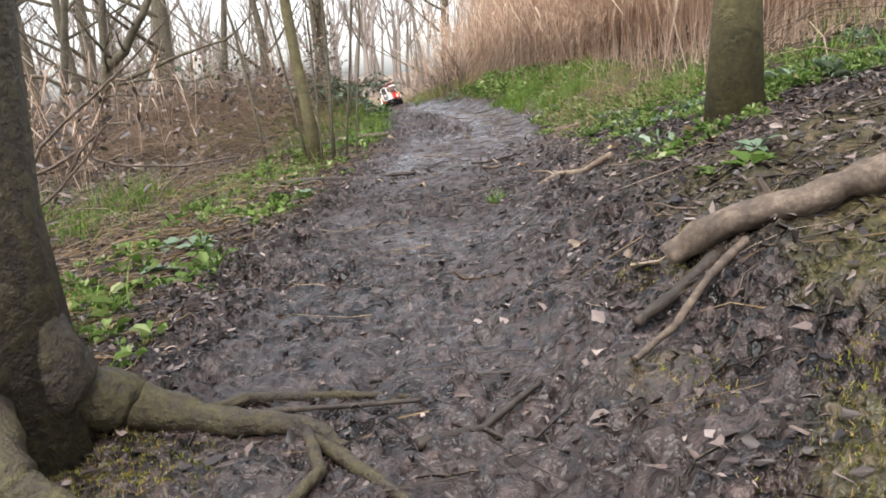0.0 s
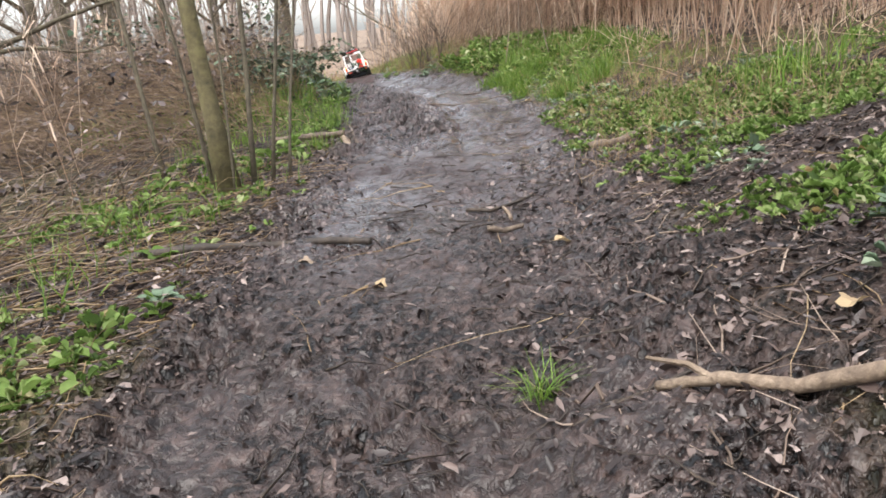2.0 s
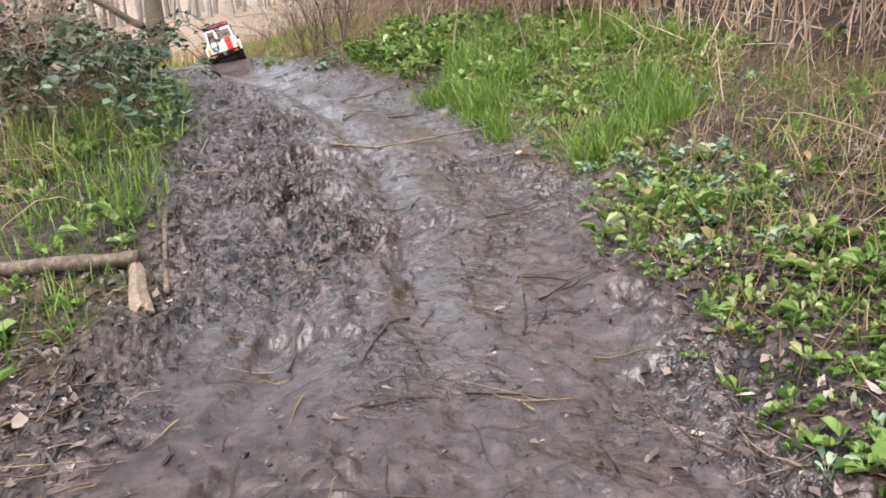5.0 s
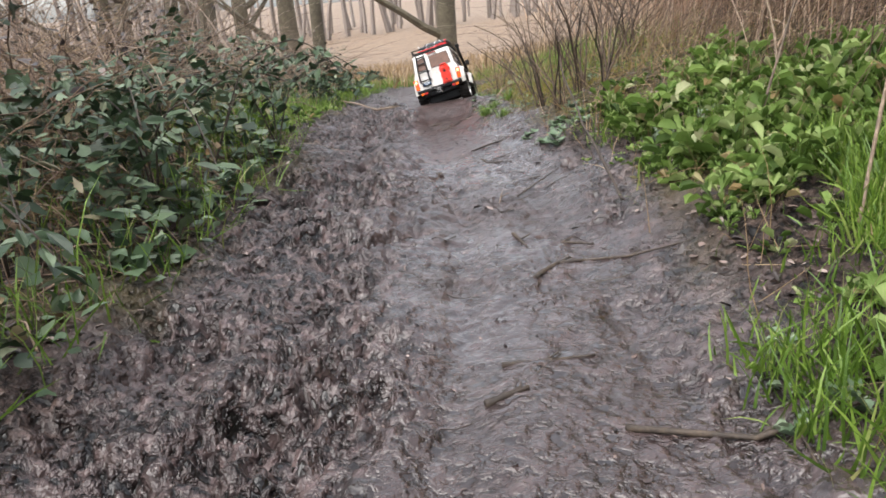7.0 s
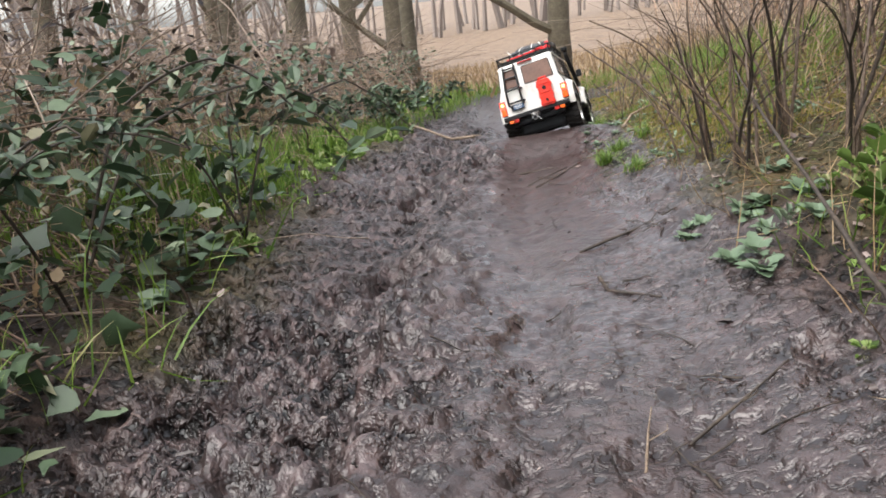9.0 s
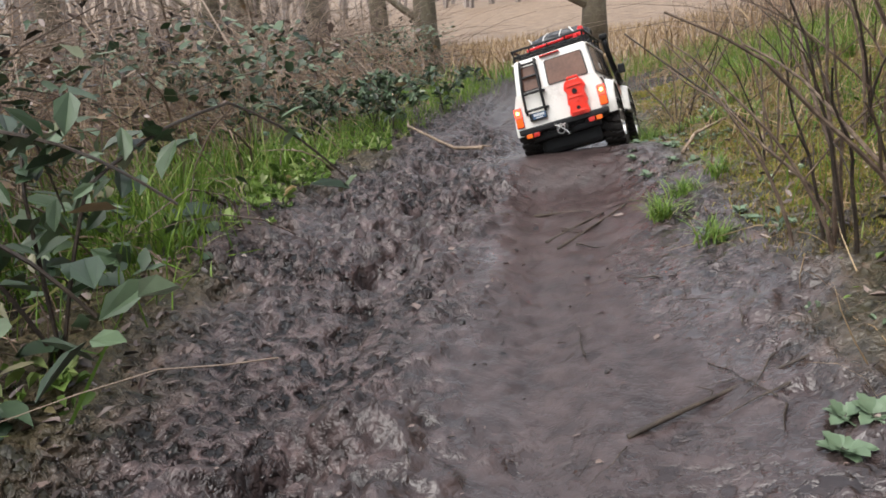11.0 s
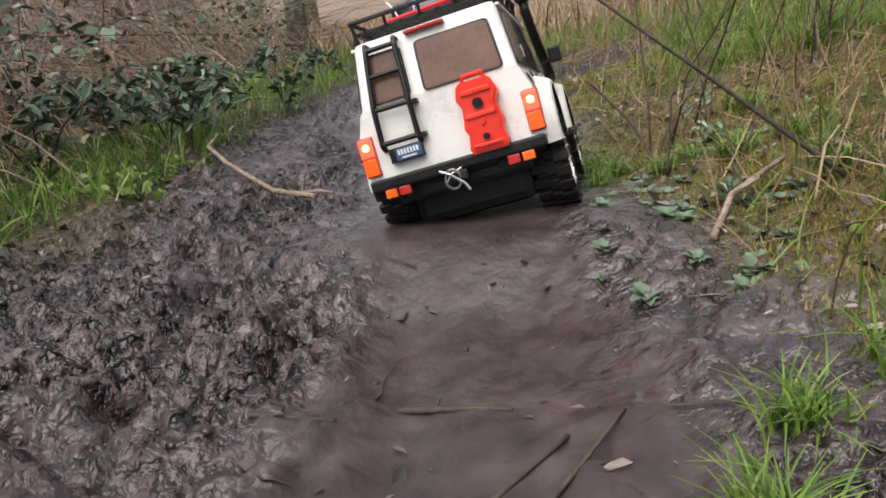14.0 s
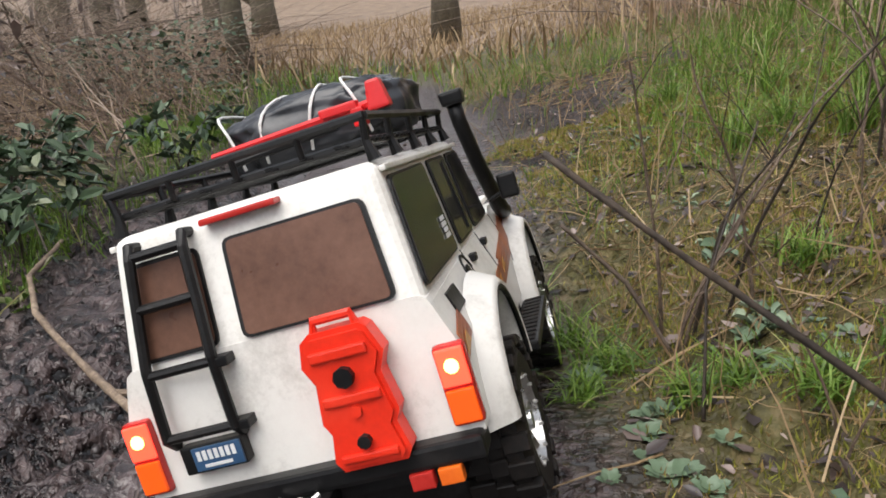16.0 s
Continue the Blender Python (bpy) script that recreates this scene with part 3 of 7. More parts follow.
def truck_body(t):
    arc = lambda cy, r, a0, a1, n=9: [(cy + r * math.cos(a), 0.06 + r * math.sin(a)) for a in [radians(a0 + (a1 - a0) * i / (n - 1)) for i in range(n)]]
    prof = [(-RO, ZB), (-RO, ZBELT), (0.236, ZBELT), (0.25, 0.153), (0.345, 0.147), (WB + FO, 0.135), (WB + FO, ZB)]
    prof += arc(WB, 0.062, 4, 176) + arc(0, 0.062, 4, 176)
    bm = bmesh.new()
    slab(bm, [(-HW, y, z) for y, z in prof], 2 * HW, (1, 0, 0))
    bmesh.ops.bisect_plane(bm, geom=bm.verts[:] + bm.edges[:] + bm.faces[:], plane_co=(0, 0, 0.114), plane_no=(0, 0, 1))
    for v in bm.verts:
        v.co.x = math.copysign(side_x(v.co.z), v.co.x)
    es = [e for e in bm.edges if abs(e.verts[0].co.x - e.verts[1].co.x) < 1e-5 and max(e.verts[0].co.z, e.verts[1].co.z) > 0.13]
    bmesh.ops.bevel(bm, geom=es, offset=0.007, segments=3, affect="EDGES", profile=0.6)
    body = part("lower_body", bm, M_WHITE, t, "white painted body shell with mud specks")
    bm = bmesh.new()
    lo = [(-HS, -RO), (HS, -RO), (HS, 0.236), (-HS, 0.236)]
    hi = [(-HR, -RO + 0.017), (HR, -RO + 0.017), (HR, 0.192), (-HR, 0.192)]
    a = [bm.verts.new((x, y, ZBELT - 0.002)) for x, y in lo]
    b = [bm.verts.new((x, y, ZROOF)) for x, y in hi]
    bm.faces.new(a[::-1])
    bm.faces.new(b)
    for i in range(4):
        bm.faces.new((a[i], a[(i + 1) % 4], b[(i + 1) % 4], b[i]))
    bmesh.ops.bevel(bm, geom=[e for e in bm.edges if max(v.co.z for v in e.verts) > 0.2], offset=0.009, segments=4, affect="EDGES", profile=0.55)
    part("cabin", bm, M_WHITE, t)
    # gutter along the roof
    for s in (-1, 1):
        bm = bmesh.new()
        block(bm, (s * 0.0895 - 0.002, -RO + 0.02, 0.2185), (s * 0.0895 + 0.002, 0.19, 0.2222), 0.001)
        part("roof_gutter", bm, M_WHITE, t)
    bm = bmesh.new()
    block(bm, (-0.085, 0.258, 0.15), (0.085, 0.352, 0.1565), 0.004)
    part("bonnet", bm, M_WHITE, t)
    bm = bmesh.new()
    block(bm, (-0.03, 0.27, 0.156), (0.03, 0.32, 0.163), 0.003, (0.85, 0.8))
    part("bonnet_scoop", bm, M_WHITE, t)
    # chassis and underside
    bm = bmesh.new()
    block(bm, (-0.045, -0.09, 0.045), (0.045, 0.35, 0.072), 0.004)
    part("chassis", bm, M_BLACK, t)
    for y in (0, WB):
        bm = bmesh.new()
        tube(bm, [(-0.075, y, 0.051), (0.075, y, 0.029)], 0.011, 10)
        block(bm, (-0.02, y - 0.018, 0.022), (0.018, y + 0.018, 0.057), 0.006)
        part("axle", bm, M_BLACK, t)
        for s in (-1, 1):
            bm = bmesh.new()
            tube(bm, [(s * 0.066, y + 0.012, 0.04 - s * 0.01), (s * 0.06, y + 0.03, 0.115)], 0.008, 8)
            part("damper", bm, M_YELLOW, t, "yellow shock absorber")


def on_side(s, y, z, out=0.0):
    """A point of the cabin's side wall at height z."""
    return Vector((s * (side_x(z) + out), y, z))


def on_rear(x, z, out=0.0):
    k = max((z - ZBELT) / (ZROOF - ZBELT), 0)
    return Vector((x, -RO + 0.017 * k - out, z))


def rounded(pts, r=0.006, n=3):
    """Outline with its corners cut round."""
    pts = [Vector(p) for p in pts]
    out = []
    for i, p in enumerate(pts):
        a, b = (pts[i - 1] - p), (pts[(i + 1) % len(pts)] - p)
        a, b = p + a.normalized() * r, p + b.normalized() * r
        out += [a.lerp(p, k) .lerp(p.lerp(b, k), k) for k in [j / n for j in range(n + 1)]]
    return out


def pane(t, pts, axis, glass, seal=0.0026, label=""):
    """A window: a black rubber seal with the pane on it."""
    c = sum((Vector(p) for p in pts), Vector()) / len(pts)
    bm = bmesh.new()
    slab(bm, rounded(pts), 0.0016, axis)
    w = part("window", bm, M_BLACK, t, label)
    ins = [Vector(p) + (c - Vector(p)).normalized() * seal * 1.3 + Vector(axis) * 0.0012 for p in pts]
    bm = bmesh.new()
    slab(bm, rounded(ins, 0.004), 0.0012, axis)
    part("glass", bm, glass, w)


def truck_windows(t):
    rear = (0, -1, 0.05)
    pane(t, [on_rear(-0.0815, 0.1495, 0.0005), on_rear(-0.0295, 0.1495, 0.0005), on_rear(-0.0305, 0.2085, 0.0005), on_rear(-0.0755, 0.2085, 0.0005)], rear, M_TINT)
    pane(t, [on_rear(-0.0145, 0.1495, 0.0005), on_rear(0.0815, 0.1495, 0.0005), on_rear(0.0755, 0.2085, 0.0005), on_rear(-0.0145, 0.2085, 0.0005)], rear, M_TINT)
    for s in (-1, 1):
        ax = Vector((s, 0, 0.11)).normalized()
        quad = lambda y0, y1, y2, y3, z0=0.1495, z1=0.2155: [on_side(s, y0, z0, 0.0005), on_side(s, y1, z0, 0.0005), on_side(s, y2, z1, 0.0005), on_side(s, y3, z1, 0.0005)]
        pane(t, quad(-0.09, 0.03, 0.03, -0.074), ax, M_TINT_SIDE)
        pane(t, quad(0.045, 0.115, 0.115, 0.045), ax, M_TINT_SIDE)
        pane(t, quad(0.128, 0.212, 0.186, 0.128), ax, M_TINT_SIDE)
        bm = bmesh.new()
        slab(bm, [on_side(s, 0.092, 0.155, 0.003), on_side(s, 0.096, 0.155, 0.003), on_side(s, 0.096, 0.21, 0.003), on_side(s, 0.092, 0.21, 0.003)], 0.0012, ax)
        part("window_divider", bm, M_BLACK, t)
        # badge on the quarter glass
        bm = bmesh.new()
        for k in range(4):
            slab(bm, [on_side(s, 0.0 + 0.002 * (k % 2), 0.162 + 0.004 * k, 0.0036), on_side(s, 0.017 - 0.002 * (k % 2), 0.162 + 0.004 * k, 0.0036), on_side(s, 0.016, 0.165 + 0.004 * k, 0.0036), on_side(s, 0.002, 0.165 + 0.004 * k, 0.0036)], 0.0004, ax)
        part("sticker", bm, M_DECALW, t, "pale sticker on the glass")
    k = Vector((0, 0.87, 0.49))
    wind = lambda x, z, o: Vector((x, 0.236 - 0.044 * (z - ZBELT) / (ZROOF - ZBELT), z)) + k * o
    pane(t, [wind(0.093, 0.155, 0.0005), wind(-0.093, 0.155, 0.0005), wind(-0.083, 0.212, 0.0005), wind(0.083, 0.212, 0.0005)], k, M_TINT_SIDE)


def truck_rear(t):
    # high brake light
    bm = bmesh.new()
    block(bm, (-0.022, -RO + 0.006, 0.2185), (0.027, -RO + 0.0175, 0.2225), 0.0012)
    part("brake_light", bm, M_REDLENS, t, "dull red brake light bar")
    # bumper
    bm = bmesh.new()
    block(bm, (-0.106, -RO - 0.012, 0.052), (0.106, -RO + 0.012, 0.066), 0.003)
    bump = part("bumper", bm, M_BLACK, t)
    # oversized black blocks: axle and chassis, plus the darkness under the truck
    bm = bmesh.new()
    block(bm, (-0.085, -RO + 0.012, 0.03), (0.085, -RO + 0.05, 0.056), 0.006, (0.95, 0.95))
    block(bm, (-0.076, -0.05, -0.006), (0.076, 0.03, 0.05), 0.012)
    block(bm, (-0.1, -RO + 0.014, 0.046), (0.1, 0.36, 0.062), 0.004)
    part("axle_shade_blocks", bm, M_BLACK, t, "black blocks for the axle housing and the shade under the truck")
    for s in (-1, 1):
        for x, m, nm in ((0.083, M_ORANGE, "amber_reflector"), (0.066, M_REDLENS, "red_reflector")):
            bm = bmesh.new()
            block(bm, (s * x - 0.007, -RO - 0.0135, 0.042), (s * x + 0.007, -RO - 0.006, 0.052), 0.001)
            part(nm, bm, m, bump)
        # tail lamps
        x = s * 0.1
        bm = bmesh.new()
        block(bm, (x - 0.0095, -RO - 0.005, 0.07), (x + 0.0095, -RO + 0.004, 0.118), 0.003)
        lamp = part("tail_lamp", bm, M_REDLENS, t)
        bm = bmesh.new()
        block(bm, (x - 0.0082, -RO - 0.0066, 0.094), (x + 0.0082, -RO - 0.003, 0.116), 0.0012)
        part("red_lens", bm, M_TAIL, lamp, "glowing red lens")
        bm = bmesh.new()
        block(bm, (x - 0.0082, -RO - 0.0066, 0.072), (x + 0.0082, -RO - 0.003, 0.092), 0.0012)
        part("amber_lens", bm, M_AMBERLIT, lamp, "amber lens")
        bm = bmesh.new()
        bmesh.ops.create_uvsphere(bm, u_segments=10, v_segments=6, radius=0.0044, matrix=Matrix.Translation((x, -RO - 0.0062, 0.106)))
        part("bulb", bm, M_BULB, lamp, "bright bulb")
    # fuel can
    bm = bmesh.new()
    x0, x1, z0, z1, y = 0.0215, 0.0675, 0.0635, 0.145, -RO
    ol = [(x0 + 0.004, z0), (x1 - 0.004, z0), (x1, z0 + 0.006), (x1 - 0.0035, 0.086), (x1, 0.093), (x1 - 0.0035, 0.116), (x1 + 0.0015, 0.127), (x1 - 0.004, z1 - 0.003), (x1 - 0.008, z1), (x0 + 0.008, z1), (x0 + 0.002, z1 - 0.004), (x0 - 0.0015, 0.127), (x0 + 0.0035, 0.116), (x0, 0.093), (x0 + 0.0035, 0.086), (x0, z0 + 0.006)]
    slab(bm, [(a, y - 0.003, c) for a, c in ol], 0.016, (0, -1, 0))
    bmesh.ops.bevel(bm, geom=[e for e in bm.edges if abs(e.verts[0].co.y - e.verts[1].co.y) < 1e-6 and e.verts[0].co.y < y - 0.01], offset=0.003, segments=2, affect="EDGES")
    can = part("fuel_can", bm, M_RED, t, "bright red flat fuel can")
    for zz, hh in ((0.0695, 0.009), (0.103, 0.011), (0.129, 0.012)):
        bm = bmesh.new()
        block(bm, (x0 + 0.006, y - 0.0215, zz), (x1 - 0.006, y - 0.0175, zz + hh * 0.5), 0.0012)
        part("rib", bm, M_RED, can)
    bm = bmesh.new()
    tube(bm, [(x0 + 0.01, y - 0.012, z1 - 0.002), (x0 + 0.012, y - 0.012, z1 + 0.006), (x1 - 0.012, y - 0.012, z1 + 0.006), (x1 - 0.01, y - 0.012, z1 - 0.002)], 0.0028, 8)
    part("can_handle", bm, M_RED, can)
    for zz, r in ((0.1185, 0.006), (0.0805, 0.004)):
        bm = bmesh.new()
        tube(bm, [(0.0443, y - 0.018, zz), (0.0443, y - 0.0235, zz)], r, 8)
        part("cap", bm, M_BLACK, can, "black screw cap")
    bm = bmesh.new()
    tube(bm, [(0.0445, y - 0.018, 0.098), (0.0445, y - 0.0215, 0.098)], 0.0036, 10)
    part("boss", bm, M_RED, can)
    # ladder
    lad = new("ladder")
    lad.parent = t
    lad.empty_display_size = 0.02
    for x, k in ((-0.07, -0.008), (-0.034, 0.001)):
        bm = bmesh.new()
        tube(bm, [(x, -RO + 0.028, 0.217), (x, -RO + 0.006, 0.2185), (x, -RO + 0.003, 0.211), (x + 0.4 * k, -RO - 0.002, 0.182), (x + 0.8 * k, -RO - 0.009, 0.146), (x + k, -RO - 0.01, 0.103), (x + k, -RO - 0.002, 0.097)], 0.0034, 8)
        part("rail", bm, M_BLACK, lad)
    for z, o, x in ((0.2125, -0.004, -0.07), (0.182, 0.002, -0.073), (0.1435, 0.009, -0.0765), (0.104, 0.01, -0.078)):
        bm = bmesh.new()
        tube(bm, [(x, -RO - o, z), (-0.034, -RO - o, z)], 0.003, 8)
        part("rung", bm, M_BLACK, lad)
    for z in (0.142, 0.103):
        bm = bmesh.new()
        block(bm, (-0.035, -RO - 0.011, z - 0.003), (-0.024, -RO + 0.0005, z + 0.003), 0.001)
        part("bracket", bm, M_BLACK, lad)
    # plate with unreadable mark
    bm = bmesh.new()
    block(bm, (-0.0735, -RO - 0.01, 0.0795), (-0.0325, -RO - 0.0005, 0.097), 0.0015)
    pl = part("plate_holder", bm, M_BLACK, t)
    bm = bmesh.new()
    block(bm, (-0.0655, -RO - 0.0112, 0.081), (-0.0335, -RO - 0.0095, 0.0955), 0.0006)
    face = part("plate", bm, M_PLATE, pl, "small blue plate with pale bars")
    bm = bmesh.new()
    for k in range(7):
        block(bm, (-0.0625 + 0.0038 * k, -RO - 0.0116, 0.0875), (-0.06 + 0.0038 * k, -RO - 0.011, 0.0935))
    block(bm, (-0.059, -RO - 0.0116, 0.083), (-0.041, -RO - 0.011, 0.085))
    part("bars", bm, M_DECALW, pl)
    # tow shackle and chain
    bm = bmesh.new()
    ring = [(-0.006 + 0.009 * math.cos(a), -RO - 0.02, 0.044 + 0.011 * math.sin(a)) for a in [radians(20 * k) for k in range(18)]]
    tube(bm, ring, 0.0016, 6)
    tube(bm, [(-0.02, -RO - 0.016, 0.056), (-0.008, -RO - 0.022, 0.05), (0.006, -RO - 0.02, 0.036), (0.01, -RO - 0.021, 0.028)], 0.0019, 6)
    tube(bm, [(0.006, -RO - 0.016, 0.054), (-0.006, -RO - 0.022, 0.05), (-0.016, -RO - 0.02, 0.04)], 0.0017, 6)
    part("tow_shackle", bm, M_STEEL, t, "bright steel tow shackle")
    bm = bmesh.new()
    block(bm, (-0.012, -RO - 0.02, 0.04), (0.012, -RO, 0.052), 0.002)
    part("tow_bracket", bm, M_BLACK, t)


def truck_roof(t):
    rack = new("roof_rack")
    rack.parent = t
    rack.empty_display_size = 0.02
    x1, y0, y1, z0, z1 = 0.086, -0.07, 0.185, 0.238, 0.252
    rim = lambda z, g: [(-x1 + g, y0 + g, z), (x1 - g, y0 + g, z), (x1 - g, y1 - g, z), (-x1 + g, y1 - g, z), (-x1 + g, y0 + g, z)]
    for z, r, g, nm in ((z0, 0.0026, 0.004, "lower_rail"), (z1, 0.0028, 0.0, "upper_rail")):
        bm = bmesh.new()
        p = rim(z, g)
        for a, b in zip(p, p[1:]):
            tube(bm, [a, b], r, 7)
        part(nm, bm, M_BLACK, rack)
    for y in (y0, -0.01, 0.055, 0.12, y1):
        for s in (-1, 1):
            bm = bmesh.new()
            tube(bm, [(s * (x1 - 0.001), y, z1), (s * (x1 - 0.003), y, z0), (s * (x1 - 0.001), y, 0.226)], [0.0024, 0.0026, 0.0045], 7)
            part("post", bm, M_BLACK, rack)
    for x in (-0.043, 0.0, 0.043):
        for y in (y0, y1):
            bm = bmesh.new()
            tube(bm, [(x, y, z1), (x, y, z0)], 0.0022, 6)
            part("post", bm, M_BLACK, rack)
    bm = bmesh.new()
    step = 0.0135
    for sgn in (-1, 1):
        k = -40
        while k < 60:
            pts = []
            c = k * step
            for x in (-x1, x1):
                pts.append((x, c + sgn * 0.6 * x))
            (xa, ya), (xb, yb) = pts
            ta = [(y - ya) / (yb - ya) for y in (y0, y1)]
            lo, hi = max(0, min(ta)), min(1, max(ta))
            if hi - lo > 0.02:
                q = lambda u: (xa + (xb - xa) * u, ya + (yb - ya) * u, z0 + 0.0008 * sgn)
                tube(bm, [q(lo), q(hi)], 0.0011, 4)
            k += 1
    part("mesh_floor", bm, M_BLACK, rack, "black diamond mesh floor")
    # load
    bm = bmesh.new()
    bmesh.ops.create_icosphere(bm, subdivisions=5, radius=1)
    for v in bm.verts:
        p = v.co.copy()
        q = Vector([math.copysign(abs(c) ** 0.6, c) for c in p])
        w = noise.noise(p * 2.3) * 0.09 + (0.5 - abs(noise.noise(p * 3.4 + Vector((2, 0, 0))))) * 0.12 + (0.4 - abs(noise.noise(p * 8))) * 0.05 - 0.06
        q *= 1 + w
        v.co = Vector((q.x * 0.08, 0.125 + q.y * 0.055, 0.266 + max(q.z, -0.75) * 0.03))
    load = part("tarpaulin_load", bm, M_TARP, t, "black tarpaulin bundle tied on the rack", True)
    for x in (-0.064, -0.022, 0.004, 0.046):
        bm = bmesh.new()
        pts = []
        for k in range(15):
            a = radians(-12 + 204 * k / 14)
            pts.append((x + 0.012 * math.sin(a * 1.3 + x * 60), 0.125 - 0.057 * math.copysign(abs(math.cos(a)) ** 0.6, math.cos(a)), 0.262 + 0.0355 * max(-0.6, math.copysign(abs(math.sin(a)) ** 0.6, math.sin(a)))))
        tube(bm, pts, 0.0013, 5)
        part("cord", bm, M_CORD, load)
    bm = bmesh.new()
    tube(bm, [(-0.077, 0.068, 0.265), (0.066, 0.064, 0.268)], 0.0034, 6)
    block(bm, (0.044, 0.056, 0.254), (0.054, 0.068, 0.268), 0.0015)
    block(bm, (0.057, 0.056, 0.262), (0.075, 0.07, 0.284), 0.002, (0.6, 0.8))
    block(bm, (0.02, 0.056, 0.2665), (0.05, 0.068, 0.2735), 0.0015)
    jack = part("lifting_jack", bm, M_REDMETAL, t, "red high lift jack lashed to the bundle")
    bm = bmesh.new()
    tube(bm, [(-0.06, 0.062, 0.255), (0.03, 0.06, 0.259)], 0.0028, 6)
    part("jack_handle", bm, M_BLACK, jack)
    # snorkel
    bm = bmesh.new()
    tube(bm, [(0.1, 0.3, 0.138), (0.107, 0.27, 0.142), (0.108, 0.238, 0.152), (0.103, 0.212, 0.2), (0.1, 0.2, 0.238), (0.1, 0.197, 0.256)], [0.007, 0.0085, 0.008, 0.0072, 0.007, 0.007], 10)
    sn = part("snorkel", bm, M_BLACK, t, smooth_faces=True)
    bm = bmesh.new()
    block(bm, (0.09, 0.186, 0.254), (0.11, 0.206, 0.267), 0.003, (1.1, 1.1))
    part("snorkel_head", bm, M_BLACK, sn)


def truck_sides(t):
    for s in (-1, 1):
        # flared arches
        for cy in (0, WB):
            bm = bmesh.new()
            n, prev = 14, None
            for i in range(n + 1):
                a = radians(-6 + 192 * i / n)
                c, q = math.cos(a), math.sin(a)
                ring = [bm.verts.new((s * x, cy + r * c, 0.06 + r * q)) for x, r in ((HW - 0.004, 0.06), (HW + 0.014, 0.061), (HW + 0.0155, 0.064), (HW + 0.012, 0.068), (HW - 0.004, 0.076))]
                if prev:
                    for k in range(4):
                        bm.faces.new((prev[k], prev[k + 1], ring[k + 1], ring[k]))
                prev = ring
            bmesh.ops.recalc_face_normals(bm, faces=bm.faces[:])
            part("wheel_arch", bm, M_WHITE, t, smooth_faces=True)
            bm = bmesh.new()
            n = 14
            tube(bm, [(s * (HW + 0.013), cy + 0.0605 * math.cos(radians(-6 + 192 * i / n)), 0.06 + 0.0605 * math.sin(radians(-6 + 192 * i / n))) for i in range(n + 1)], 0.0022, 6)
            part("arch_trim", bm, M_BLACK, t)
        # sill step
        bm = bmesh.new()
        block(bm, (s * 0.118 - 0.012, 0.072, 0.05), (s * 0.118 + 0.01, 0.222, 0.058), 0.002)
        sill = part("side_step", bm, M_BLACK, t)
        bm = bmesh.new()
        for k in range(12):
            block(bm, (s * 0.118 - 0.009, 0.078 + 0.012 * k, 0.0575), (s * 0.118 + 0.007, 0.083 + 0.012 * k, 0.0592))
        part("tread_ribs", bm, M_RUBBER, sill)
        # side stripe in pieces
        ax = (s, 0, 0)
        for y0, y1, za, zb, m in ((-0.093, -0.062, 0.102, 0.12, M_STRIPE), (0.068, 0.135, 0.086, 0.108, M_STRIPE), (0.135, 0.222, 0.096, 0.12, M_STRIPE), (0.222, 0.262, 0.112, 0.132, M_STRIPE), (0.262, 0.352, 0.128, 0.136, M_STRIPE)):
            bm = bmesh.new()
            skin = lambda y, z: (s * (side_x(z) + 0.0006), y, z)
            for j in range(4):
                u0, u1 = j / 4, (j + 1) / 4
                quad = [skin(y0, za + (zb - za) * u0), skin(y1, za + 0.01 + (zb - za - 0.002) * u0), skin(y1, za + 0.01 + (zb - za - 0.002) * u1), skin(y0, za + (zb - za) * u1)]
                slab(bm, quad, 0.0006, ax)
            part("decal", bm, m, t, "brown striped side decal")
        for y0, y1, za in ((-0.09, -0.072, 0.106), (0.075, 0.1, 0.092), (0.106, 0.12, 0.098), (0.14, 0.16, 0.104)):
            bm = bmesh.new()
            slab(bm, [(s * (side_x(z) + 0.0013), y, z) for y, z in ((y0, za), (y1, za + 0.004), (y1 - 0.004, za + 0.011), (y0 + 0.003, za + 0.008))], 0.0004, ax)
            part("decal", bm, M_GOLD, t)
        # round badge, as plain shapes
        bm = bmesh.new()
        ring = [(s * (side_x(0.133 + 0.0115 * math.sin(a)) + 0.0006), 0.026 + 0.0115 * math.cos(a), 0.133 + 0.0115 * math.sin(a)) for a in [radians(24 * k) for k in range(11)]]
        tube(bm, ring, 0.0011, 5)
        slab(bm, [(s * (side_x(z) + 0.0002), y, z) for y, z in ((0.02, 0.128), (0.03, 0.128), (0.03, 0.137), (0.02, 0.137))], 0.001, ax)
        part("badge", bm, M_BLACK, t, "dark round side badge")
        bm = bmesh.new()
        slab(bm, [(s * (side_x(z) + 0.0002), y, z) for y, z in ((0.018, 0.119), (0.023, 0.119), (0.023, 0.125), (0.018, 0.125))], 0.0012, ax)
        part("badge_dot", bm, M_RED, t)
        # handles and fuel flap
        for y in (0.056, 0.125):
            bm = bmesh.new()
            block(bm, (s * side_x(0.137) - 0.002, y - 0.006, 0.134), (s * side_x(0.137) + 0.0045 * max(s, 0) + 0.002 * min(s, 0), y + 0.006, 0.1395), 0.001)
            part("door_handle", bm, M_BLACK, t)
        bm = bmesh.new()
        slab(bm, [(s * side_x(z), y, z) for y, z in ((-0.064, 0.125), (-0.036, 0.125), (-0.036, 0.138), (-0.064, 0.138))], 0.0015, ax)
        part("side_vent", bm, M_BLACK, t)
